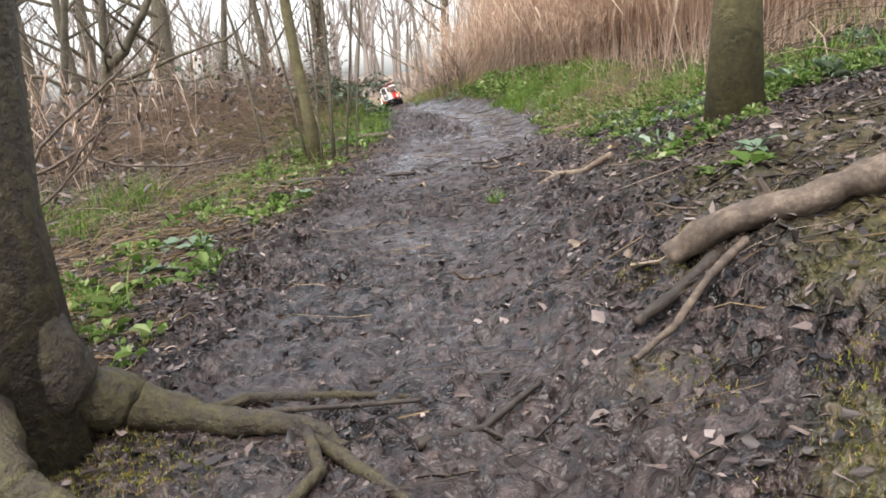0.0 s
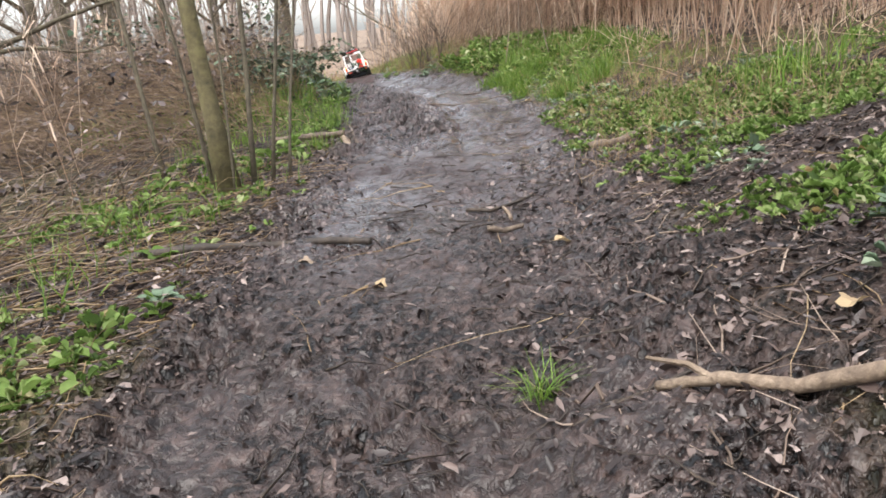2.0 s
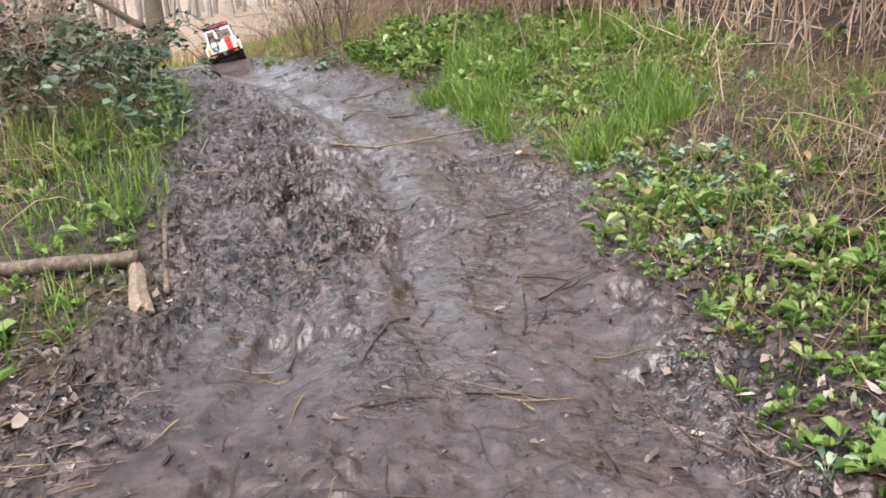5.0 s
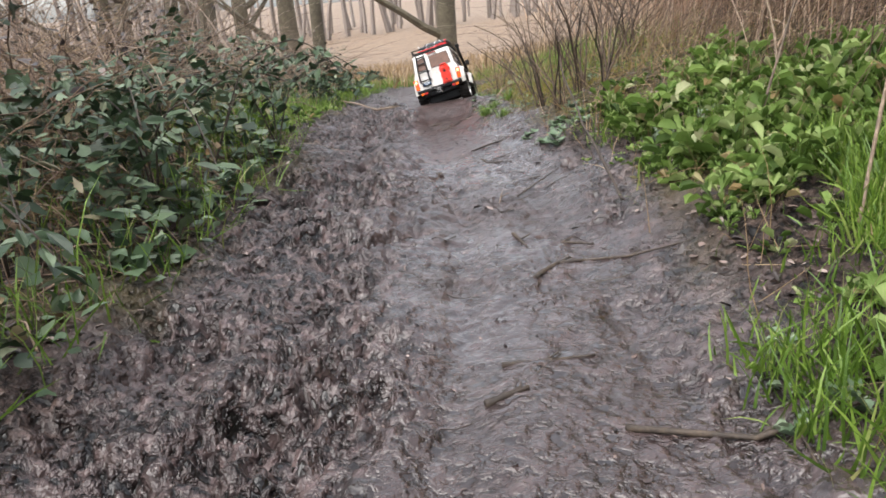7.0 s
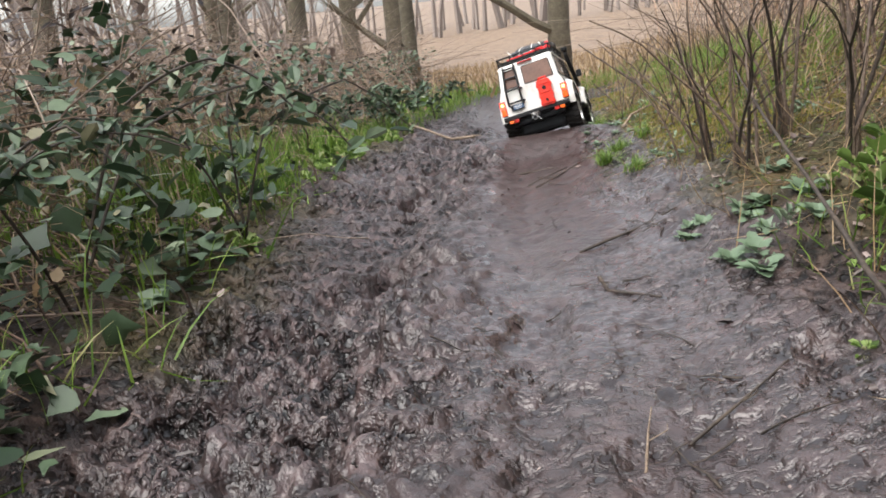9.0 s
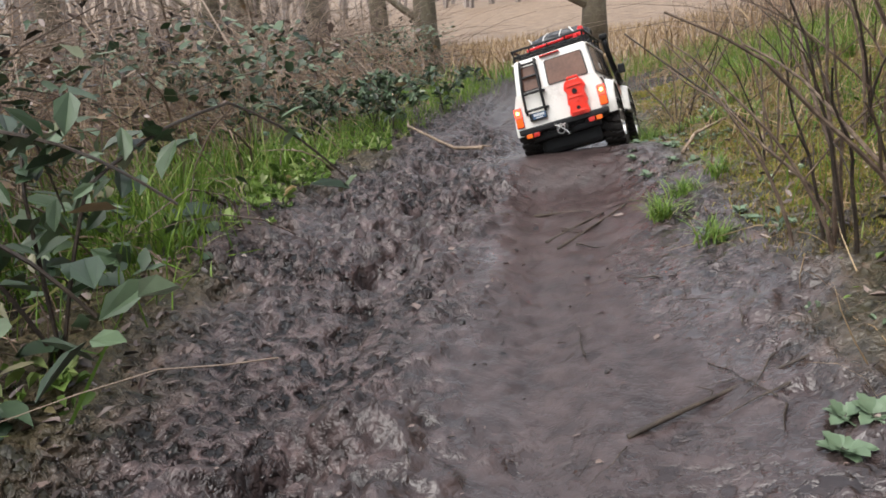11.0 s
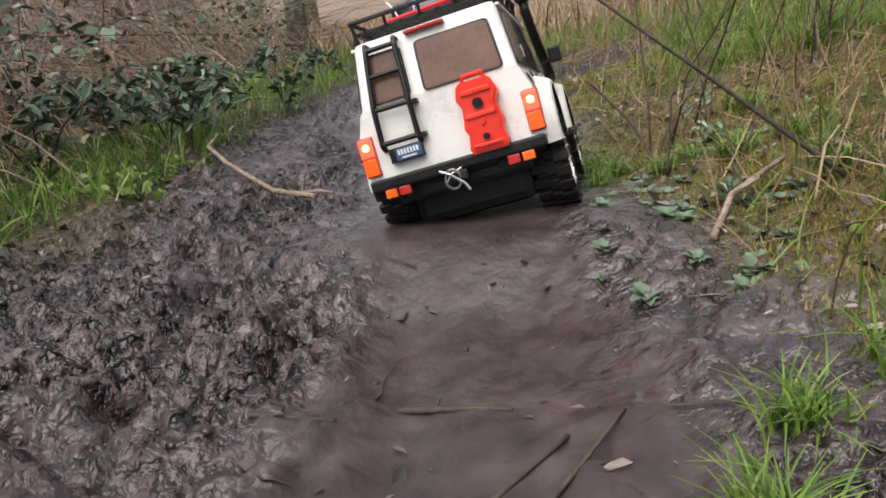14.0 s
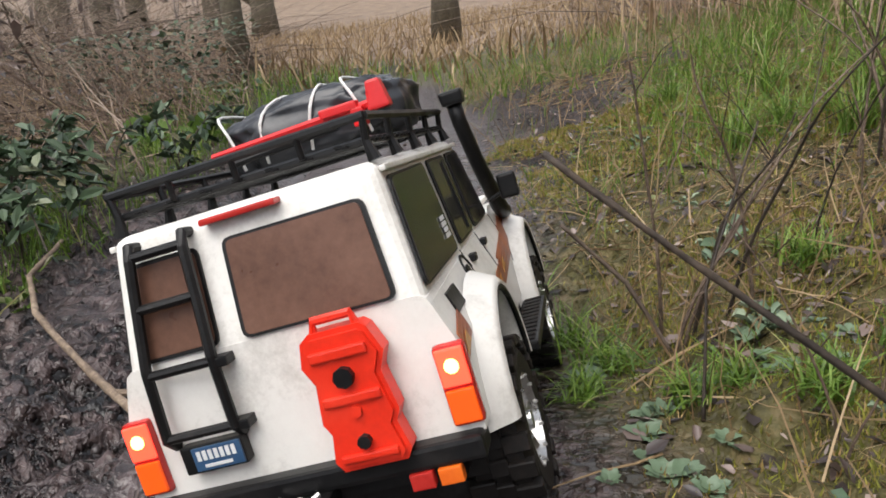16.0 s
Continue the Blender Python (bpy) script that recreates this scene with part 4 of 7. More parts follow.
        # door gaps
        for y in (0.038, 0.121, 0.228):
            bm = bmesh.new()
            for za, zb in ((0.07, 0.114), (0.114, 0.147)):
                slab(bm, [(s * side_x(z), q, z) for q, z in ((y - 0.0005, za), (y + 0.0005, za), (y + 0.0005, zb), (y - 0.0005, zb))], 0.0006, ax)
            part("door_gap", bm, M_BLACK, t)
        # mirror
        bm = bmesh.new()
        block(bm, (s * 0.125 - 0.009, 0.205, 0.158), (s * 0.125 + 0.009, 0.213, 0.182), 0.003)
        tube(bm, [(s * 0.104, 0.212, 0.16), (s * 0.12, 0.209, 0.166)], 0.002, 6)
        part("mirror", bm, M_BLACK, t)
    bm = bmesh.new()
    block(bm, (-0.1, WB + FO - 0.004, 0.056), (0.1, WB + FO + 0.022, 0.078), 0.004)
    part("front_bumper", bm, M_BLACK, t)
    bm = bmesh.new()
    block(bm, (-0.075, WB + FO - 0.002, 0.09), (0.075, WB + FO + 0.004, 0.128), 0.002)
    part("grille", bm, M_BLACK, t)
    for s in (-1, 1):
        bm = bmesh.new()
        tube(bm, [(s * 0.06, WB + FO + 0.001, 0.11), (s * 0.06, WB + FO + 0.008, 0.11)], 0.014, 16)
        part("headlight", bm, M_STEEL, t)


def wheel_meshes():
    """Tyre with lugs, rim and spokes, axis along x, outer side at +x."""
    w = 0.021
    bm = bmesh.new()
    prof = [(-w, 0.03), (-w * 1.05, 0.042), (-w * 0.8, 0.0505), (w * 0.8, 0.0505), (w * 1.05, 0.042), (w, 0.03)]
    n, rings = 36, []
    for i in range(n):
        a = 2 * math.pi * i / n
        rings.append([bm.verts.new((x, r * math.cos(a), r * math.sin(a))) for x, r in prof])
    for i in range(n):
        a, b = rings[i], rings[(i + 1) % n]
        for k in range(len(prof)):
            bm.faces.new((a[k], a[(k + 1) % len(prof)], b[(k + 1) % len(prof)], b[k]))
    bmesh.ops.recalc_face_normals(bm, faces=bm.faces[:])
    tyre = finish("tyre", bm, M_RUBBER)
    bm = bmesh.new()
    for i in range(20):
        a = 2 * math.pi * i / 20
        for x0, x1, off in ((-w * 1.1, -w * 0.25, 0.0), (w * 0.25, w * 1.1, 0.5), (-w * 0.3, w * 0.3, 0.25)):
            t = bmesh.new()
            block(t, (x0, -0.0052, 0.047), (x1, 0.0052, WR), 0.0008, segs=1)
            bmesh.ops.rotate(t, verts=t.verts, cent=(0, 0, 0), matrix=Matrix.Rotation(a + off * 2 * math.pi / 20, 3, "X"))
            me = bpy.data.meshes.new("lug")
            t.to_mesh(me)
            t.free()
            bm.from_mesh(me)
            bpy.data.meshes.remove(me)
    lugs = finish("tread", bm, M_RUBBER)
    bm = bmesh.new()
    prof = [(-w, 0.0295), (w * 0.95, 0.0305), (w * 1.0, 0.0285), (w * 0.6, 0.0265), (-w, 0.0255)]
    rings = []
    for i in range(28):
        a = 2 * math.pi * i / 28
        rings.append([bm.verts.new((x, r * math.cos(a), r * math.sin(a))) for x, r in prof])
    for i in range(28):
        a, b = rings[i], rings[(i + 1) % 28]
        for k in range(len(prof)):
            bm.faces.new((a[k], a[(k + 1) % len(prof)], b[(k + 1) % len(prof)], b[k]))
    for k in range(6):
        a = 2 * math.pi * k / 6
        tube(bm, [(w * 0.5, 0.004 * math.cos(a), 0.004 * math.sin(a)), (w * 0.62, 0.027 * math.cos(a), 0.027 * math.sin(a))], 0.0042, 6)
    tube(bm, [(w * 0.2, 0, 0), (w * 0.95, 0, 0)], [0.009, 0.006], 10)
    for k in range(12):
        a = 2 * math.pi * k / 12
        tube(bm, [(w * 0.9, 0.028 * math.cos(a), 0.028 * math.sin(a)), (w * 1.06, 0.028 * math.cos(a), 0.028 * math.sin(a))], 0.0013, 5)
    bmesh.ops.recalc_face_normals(bm, faces=bm.faces[:])
    rim = finish("rim", bm, M_STEEL)
    return tyre, lugs, rim


def build_truck():
    t = thing("model_truck", "white radio-controlled off-road wagon leaning in a muddy rut", "model car")
    truck_body(t)
    truck_windows(t)
    truck_rear(t)
    truck_roof(t)
    truck_sides(t)
    tyre, lugs, rim = wheel_meshes()
    for s in (-1, 1):
        for y in (0, WB):
            w = new("wheel", tyre)
            w.parent = t
            w.matrix_local = Matrix.Translation((s * 0.098, y, 0.04 - s * 0.0145)) @ Matrix.Diagonal((1, 1.1, 1.1, 1)) @ (Matrix.Rotation(math.pi, 4, "Z") if s < 0 else Matrix())
            for nm, me in (("tread", lugs), ("rim", rim)):
                o = new(nm, me)
                o.parent = w
    t.matrix_world = truck_frame()
    return t


truck = build_truck()


# ---- undergrowth ----
LEAF_V = [(-1, 0, 0), (-0.35, 0.42, 0.16), (0.45, 0.36, 0.14), (1, 0, -0.12), (0.45, -0.36, 0.14), (-0.35, -0.42, 0.16)]
LEAF_F = [(0, 3, 2, 1), (0, 5, 4, 3)]
LOBED_V = [(-1, 0, 0), (-0.7, 0.5, 0.14), (-0.1, 0.75, 0.1), (0.3, 0.4, 0.12), (1, 0, -0.2), (0.3, -0.4, 0.12), (-0.1, -0.75, 0.1), (-0.7, -0.5, 0.14), (0.0, 0.0, 0.02), (0.0, 0.0, 0.02)]
LOBED_F = [(0, 8, 2, 1), (8, 4, 3, 2), (0, 7, 6, 8), (8, 6, 5, 4)]
IVY_V = [(x, 1.15 * y, z) for x, y, z in LOBED_V]
BLADE_V = [(-0.5, 0, 0), (0.5, 0, 0), (-0.42, 0.05, 0.38), (0.42, 0.05, 0.38), (-0.28, 0.2, 0.74), (0.28, 0.2, 0.74), (-0.03, 0.44, 1.0), (0.03, 0.44, 1.0)]
BLADE_F = [(0, 1, 3, 2), (2, 3, 5, 4), (4, 5, 7, 6)]


def right_of(x, y):
    return x - mid(y) - half(y)


def left_of(x, y):
    return mid(y) - half_left(y) - x


def patchy(x, y, f=2.0, seed=0, lo=-0.1, hi=0.25):
    return smooth(lo, hi, fbm(x, y, f, 3, 100 + seed))


def clear_of_truck(x, y):
    return ~beside_truck(x, y, 0.03)


SPIKE_V, SPIKE_F = [(-0.5, 0, 0), (0.5, 0, 0), (0, 0.25, 1)], [(0, 1, 2)]


def blades(n, region, length, width, keep, mat, name, label, lean=0.35, category="grass", form=(BLADE_V, BLADE_F)):
    x, y = strew(n, *region, lambda a, b: keep(a, b) * clear_of_truck(a, b))
    k = len(x)
    h = length[0] + (length[1] - length[0]) * RNG.rand(k) ** 1.3
    v = np.array(form[0])
    m = turns(k, tilt=lean, size=np.ones(k), at=on_ground(x, y, -0.004))
    sc = np.zeros((k, 4, 4))
    sc[:, 0, 0] = width * (0.7 + 0.6 * RNG.rand(k))
    sc[:, 1, 1], sc[:, 2, 2], sc[:, 3, 3] = h * (0.4 + 1.1 * RNG.rand(k)), h, 1
    return many(name, v, form[1], m @ sc, mat, label, category)


def leaves(n, region, size, keep, mat, name, label, lift=(0, 0.01), tilt=0.5, category="leaves", form=(LEAF_V, LEAF_F), crown_of=None, jitter=0.5):
    x, y = strew(n, *region, lambda a, b: keep(a, b) * clear_of_truck(a, b))
    k = len(x)
    up = lift[0] + (lift[1] - lift[0]) * RNG.rand(k)
    if crown_of is not None:
        up = crown_of(x, y) * RNG.rand(k) ** 0.6
    at = on_ground(x, y)
    at[:, 2] += up
    s = size[0] + (size[1] - size[0]) * RNG.rand(k) ** 2.2
    m = turns(k, tilt=tilt, size=s, at=at)
    st = np.zeros((k, 4, 4))
    st[:, 0, 0], st[:, 1, 1], st[:, 2, 2], st[:, 3, 3] = 1, 0.45 + 0.9 * RNG.rand(k), 0.2 + 1.8 * RNG.rand(k) ** 2, 1
    v = np.asarray(form[0], float)
    c = v[None] * (1 + jitter * (RNG.rand(k, len(v), 3) - 0.5))
    m = m @ st
    co = np.einsum("nij,nvj->nvi", m[:, :3, :3], c) + m[:, None, :3, 3]
    return mesh_of(name, co.reshape(-1, 3), _repeat(form[1], k, len(v)), mat, label, category)


def herb_form(n_leaves, seed, rise=0.7, stem=0.9):
    """A rosette of broad leaves on thin stalks, one unit high."""
    r = np.random.RandomState(seed)
    v, f = [], []
    for i in range(n_leaves):
        a = 2.4 * i + r.rand() * 0.6
        out, up = 0.15 + 0.75 * r.rand(), (0.25 + rise * r.rand())
        c, q = math.cos(a), math.sin(a)
        L = 0.14 + 0.34 * r.rand()
        W = L * (0.42 + 0.4 * r.rand())
        base = len(v)
        for lx, ly, lz in LEAF_V:
            px, pz = out + L * lx, up + 0.3 * lz - 0.22 * lx * lx + 0.12 * lx
            py = W * 1.9 * ly
            v.append((c * px - q * py, q * px + c * py, pz))
        f += [tuple(base + k for k in g) for g in LEAF_F]
        base = len(v)
        w = 0.012
        p0, p1 = (0.0, 0.0, 0.0), ((out - L) * c, (out - L) * q, up - 0.3)
        v += [(p0[0] - q * w, p0[1] + c * w, p0[2]), (p0[0] + q * w, p0[1] - c * w, p0[2]), (p1[0] + q * w, p1[1] - c * w, p1[2]), (p1[0] - q * w, p1[1] + c * w, p1[2])]
        f.append((base, base + 1, base + 2, base + 3))
    return v, f


def herbs(n, region, size, keep, mat, name, label, seed=0, n_leaves=9, rise=0.7):
    x, y = strew(n, *region, lambda a, b: keep(a, b) * clear_of_truck(a, b))
    third = RNG.randint(0, 3, len(x))
    for k in range(3):
        v, f = herb_form(max(4, n_leaves + (0, 4, -3)[k]), 3 * seed + k, rise * (1.0, 1.3, 0.6)[k])
        px, py = x[third == k], y[third == k]
        s = size[0] + (size[1] - size[0]) * RNG.rand(len(px)) ** 1.7
        many(name, v, f, turns(len(px), tilt=0.4, size=s, at=on_ground(px, py, -0.005)), mat, label, "plants")


def arcs(n, region, length, radius, keep, mat, name, label, height_of=0.4, category="brambles", droop=1.0, segs=5, lift=0.0, spread=2.7, aim=None):
    """Bent dry stems, three-sided."""
    x, y = strew(n, *region, lambda a, b: keep(a, b) * clear_of_truck(a, b))
    k = len(x)
    L = length[0] + (length[1] - length[0]) * RNG.rand(k)
    L = L * np.where(x < mid(y) - 0.2, 0.2 + 0.8 * smooth(0.05, 0.65, left_of(x, y)), 1.0)
    away = np.where(x > mid(y), 0.0, math.pi)
    yaw = away + (RNG.rand(k) - 0.5) * (2 * math.pi if droop > 5 else spread)
    if aim is not None:
        yaw = aim + (RNG.rand(k) - 0.5) * spread
    el = np.radians(20 + 65 * RNG.rand(k))
    r = radius[0] + (radius[1] - radius[0]) * RNG.rand(k) ** 2
    u = np.linspace(0, 1, segs)
    d = np.stack([np.cos(yaw), np.sin(yaw), 0 * yaw], -1)
    side = np.stack([-np.sin(yaw), np.cos(yaw), 0 * yaw], -1)
    hor = L[:, None] * (u * np.cos(el)[:, None] + 0.25 * u ** 2)
    ver = L[:, None] * (u * np.sin(el)[:, None] - droop * (0.35 + 0.4 * RNG.rand(k))[:, None] * u ** 2)
    wig = 0.05 * L[:, None] * np.sin(u * (4 + 5 * RNG.rand(k))[:, None] + 6 * RNG.rand(k)[:, None]) * u
    p = on_ground(x, y, lift - 0.01)[:, None] + hor[..., None] * d[:, None] + wig[..., None] * side[:, None]
    p[..., 2] += ver
    g = (height(p[..., 0], p[..., 1]) if droop > 5 else base_height(p[..., 0], p[..., 1])) + 0.003
    p[..., 2] = np.maximum(p[..., 2], g)
    inside = (x > mid(y)) | (left_of(p[:, -1, 0], p[:, -1, 1]) > 0.03) | (droop > 5)
    p, r, side, k = p[inside], r[inside], side[inside], int(inside.sum())
    rad = r[:, None] * (1 - 0.75 * u)
    ring = []
    for a in range(3):
        o = math.cos(2.094 * a)
        q = math.sin(2.094 * a)
        ring.append(p + rad[..., None] * (o * side[:, None] + q * np.array([0, 0, 1.0])))
    co = np.stack(ring, 2).reshape(-1, 3)
    f = []
    for s in range(segs - 1):
        for a in range(3):
            f.append((s * 3 + a, s * 3 + (a + 1) % 3, s * 3 + 3 + (a + 1) % 3, s * 3 + 3 + a))
    return mesh_of(name, co, _repeat(f, k, segs * 3), mat, label, category)


def reeds(n, region, keep, size, name, label):
    x, y = strew(n, *region, keep)
    k = len(x)
    v, f = [], []
    for s, (h, r, b) in enumerate(((0, 1.0, 0), (0.4, 0.9, 0.01), (0.75, 0.7, 0.035), (1.0, 0.3, 0.08))):
        for a in range(3):
            v.append((0.0028 * r * math.cos(2.094 * a), 0.0028 * r * math.sin(2.094 * a) + b, h))
    for s in range(3):
        for a in range(3):
            f.append((s * 3 + a, s * 3 + (a + 1) % 3, s * 3 + 3 + (a + 1) % 3, s * 3 + 3 + a))
    base = 12
    for h, yaw in ((0.35, 0.5), (0.55, 3.4), (0.72, 1.8)):
        c, q = math.cos(yaw), math.sin(yaw)
        for u, w, up in ((0.0, 0.004, 0.0), (0.1, 0.005, 0.12), (0.22, 0.0015, 0.13)):
            for sg in (-1, 1):
                v.append((c * u - q * w * sg, q * u + c * w * sg, h + up))
        f += [(base, base + 1, base + 3, base + 2), (base + 2, base + 3, base + 5, base + 4)]
        base += 6
    m = turns(k, tilt=0.2, size=size, at=on_ground(x, y, -0.01))
    return many(name, v, f, m, M_REED, label, "reeds")



# fallen leaves on the early path and the bank, thinner on the mud further on
def litter_keep(x, y):
    d = x - mid(y)
    mud = masks(x, y)[0]
    k = (1 - mud) * (1 - 0.55 * smooth(4.2, 5.5, y)) * (0.6 + 0.4 * patchy(x, y, 3, 1))
    k = k + mud * (1 - smooth(3.0, 4.6, y)) * (0.16 + 0.5 * smooth(0.05, 0.4, d)) * (0.35 + 0.65 * patchy(x, y, 3, 2, -0.15, 0.2)) + 0.3 * smooth(0.05, 0.4, d) * (1 - smooth(3.6, 4.6, y))
    k = k + 0.6 * smooth(0.3, 0.45, -d) * (1 - smooth(4.2, 5.2, y))
    return np.clip(k + 0.012, 0, 1) * (1 - 0.6 * smooth(0.22, 0.32, x) * (1 - smooth(0.8, 1.0, y)))


leaves(125000, (-1.4, 1.5, 0.3, 5.0), (0.0025, 0.0135), litter_keep, M_LITTER, "leaf_litter", "brown wet fallen leaves on the bank", (0.0, 0.006), 0.55, jitter=1.5)
leaves(50000, (-1.7, 1.1, 5.6, 11.0), (0.004, 0.013), lambda x, y: np.clip(litter_keep(x, y) * 1.7, 0, 1), M_LITTER, "leaf_litter", "sparse brown fallen leaves beside the path", (0.0, 0.006), 0.4, jitter=0.9)
# broken twigs
arcs(6000, (-1.6, 1.8, 0.2, 5.6), (0.03, 0.26), (0.0007, 0.003), lambda x, y: 0.5 + 0.5 * (1 - masks(x, y)[0]), M_TWIG, "twigs", "thin broken twigs lying on the ground", droop=6, category="twigs")
arcs(2400, (-1.0, 1.2, 4.4, 11), (0.015, 0.11), (0.0005, 0.0022), lambda x, y: 0.45 + 0 * x, M_TWIG, "twigs", "dark twigs pressed into the mud", droop=8, category="twigs")
arcs(3400, (-1.7, 2.0, 0.2, 5.4), (0.05, 0.3), (0.0008, 0.0028), lambda x, y: (1 - 0.8 * masks(x, y)[0]) * (0.4 + 0.6 * (x < mid(y))), M_STRAW, "pale_twigs", "pale dry stems lying on the leaves", droop=6, category="twigs")

# mat of fallen stems and lush tufts on the low side of the early path
low = lambda x, y: smooth(-0.1, 0.1, left_of(x, y)) * (1 - smooth(1.1, 1.6, left_of(x, y)))
for mat, n, word in ((M_STRAW, 1300, "pale dry"), (M_SCRUB, 1100, "greyish-brown")):
    arcs(n, (-2.0, 0.0, 1.1, 4.6), (0.15, 0.75), (0.0016, 0.0046), low, mat, "fallen_stems", word + " stems fallen along the edge of the path", droop=6, category="twigs", aim=0.62, spread=1.3)
arcs(500, (-2.0, 0.0, 1.1, 4.6), (0.12, 0.5), (0.001, 0.003), low, M_STRAW, "fallen_stems", "dry stems propped over one another beside the path", droop=0.9, category="twigs", aim=0.4, spread=2.0)
arcs(700, (0.2, 1.5, 0.7, 4.2), (0.06, 0.34), (0.001, 0.0036), lambda x, y: smooth(-0.3, 0.0, right_of(x, y)), M_SCRUB, "fallen_twigs", "pale brown broken twigs on the leafy slope", droop=6, category="twigs", aim=0.75, spread=2.4)
blades(16000, (-1.7, -0.6, 1.5, 3.6), (0.07, 0.21), 0.0042, lambda x, y: smooth(0.3, 0.5, left_of(x, y)) * patchy(x, y, 1.5, 101, -0.12, 0.0) * (0.3 + 0.7 * patchy(x, y, 7, 102)), M_GRASS, "grass", "lush long green grass beside the path", 0.8)
herbs(320, (-1.2, -0.2, 1.2, 4.3), (0.018, 0.042), lambda x, y: smooth(0.0, 0.12, left_of(x, y)) * (1 - smooth(0.4, 0.6, left_of(x, y))) * patchy(x, y, 2.3, 103, 0.0, 0.12), M_HERB, "green_herbs", "pale green creeping herbs at the edge of the path", 16, 12, 0.6)

herbs(450, (-0.9, 0.0, 2.9, 4.8), (0.014, 0.036), lambda x, y: smooth(-0.12, 0.05, left_of(x, y)) * (1 - smooth(0.3, 0.5, left_of(x, y))) * patchy(x, y, 3.3, 105, -0.02, 0.12), M_HERB, "green_herbs", "dull green creeping herbs among the fallen leaves", 17, 9, 0.5)
arcs(500, (-0.9, 0.1, 2.6, 4.8), (0.06, 0.3), (0.0008, 0.0026), lambda x, y: smooth(-0.15, 0.0, left_of(x, y)), M_SCRUB, "fallen_stems", "brown twigs scattered over the fallen leaves", droop=6, category="twigs", aim=0.7, spread=2.6)

# green strip on the bank beside the wet path
strip = lambda x, y: smooth(-0.08, 0.06, right_of(x, y) + 0.12 * fbm(x, y, 3, 3, 140)) * (1 - smooth(0.55, 1.1, right_of(x, y)))
green_zone = lambda x, y: strip(x, y) * smooth(3.2, 4.6, y) * (1 - smooth(7.7, 8.0, y + 1.2 * (0.7 - np.minimum(x, 0.7))))
blades(90000, (0.2, 2.4, 3.7, 8.6), (0.012, 0.07), 0.0028, lambda x, y: strip(x, y) * smooth(3.7, 4.8, y) * (1 - 0.95 * smooth(7.4, 8.0, y)) * (0.06 + 0.94 * patchy(x, y, 1.9, 5, -0.02, 0.12)) * (0.3 + 0.7 * patchy(x, y, 9, 75)), M_GRASS, "grass", "bright green tufted grass on the bank", 0.8)
herbs(17000, (0.2, 2.4, 3.3, 7.8), (0.014, 0.036), lambda x, y: green_zone(x, y) * patchy(x, y, 2.6, 6, -0.1, 0.2), M_HERB, "green_herbs", "small pale green herbs on the bank", 11, 7, 0.4)
herbs(3600, (0.2, 2.4, 3.3, 7.6), (0.014, 0.03), lambda x, y: green_zone(x, y) * patchy(x, y, 3.1, 66, -0.02, 0.2), M_BLUEHERB, "ground_ivy", "grey-green creeping herbs on the bank", 12, 11, 0.8)
blades(20000, (0.2, 2.4, 3.4, 8.4), (0.03, 0.16), 0.0016, lambda x, y: strip(x, y) * (0.15 + 0.85 * patchy(x, y, 2.4, 67)), M_STRAW, "dry_grass", "dry stalks among the green herbs", lean=0.9)
arcs(1100, (0.3, 2.4, 3.4, 8.4), (0.08, 0.45), (0.0007, 0.002), lambda x, y: strip(x, y) * smooth(0.05, 0.3, right_of(x, y)), M_BRACKEN, "dry_stems", "thin brown dead stems among the herbs", droop=1.3)
herbs(4200, (0.2, 2.4, 4.4, 7.9), (0.02, 0.05), lambda x, y: green_zone(x, y) * patchy(x, y, 2.2, 6, 0.0, 0.22), M_HERB, "green_herbs", "fresh green broad-leaved herbs on the bank", 1)
blades(64000, (0.6, 1.6, 5.2, 7.2), (0.03, 0.11), 0.0034, lambda x, y: strip(x, y) * patchy(x, y, 2.0, 79, 0.04, 0.16) * (0.3 + 0.7 * patchy(x, y, 10, 80)), M_GRASS, "grass", "long bright green grass on the bank", 0.55)
arcs(2200, (0.5, 1.9, 6.9, 9.1), (0.35, 1.0), (0.0008, 0.0026), lambda x, y: smooth(0.25, 0.5, right_of(x, y)), M_BRACKEN, "bare_shoots", "upright bare reddish-brown shoots on the bank", droop=0.25, category="scrub")
reeds(1500, (0.8, 2.4, 6.4, 9.4), lambda x, y: smooth(0.5, 0.8, right_of(x, y)), (0.5, 1.1), "reed_bed", "dry pinkish reeds above the herbs")
herbs(2400, (0.5, 1.7, 6.3, 8.0), (0.02, 0.066), lambda x, y: smooth(0.55, 0.72, x) * smooth(0.02, 0.15, right_of(x, y)) * (1 - smooth(0.5, 0.8, right_of(x, y))) * (0.1 + 0.9 * patchy(x, y, 3.6, 88, -0.05, 0.18)), M_HERB, "green_herbs", "lush upright green herbs on the bank", 14, 13, 1.3)
herbs(1500, (0.4, 2.4, 6.0, 8.1), (0.018, 0.045), lambda x, y: smooth(0.55, 0.72, x) * smooth(0.0, 0.15, right_of(x, y)) * (1 - smooth(0.7, 1.0, right_of(x, y))) * (0.3 + 0.7 * patchy(x, y, 1.8, 7, -0.1, 0.2)), M_HERB, "green_herbs", "tall green nettles and herbs on the bank", 2, 12, 1.2)
herbs(15000, (0.4, 2.4, 1.3, 4.4), (0.012, 0.04), lambda x, y: smooth(0.4, 0.85, x - mid(y)) * patchy(x, y, 2.4, 8, -0.14, 0.16), M_HERB, "green_herbs", "green herbs among the leaves on the slope", 3)
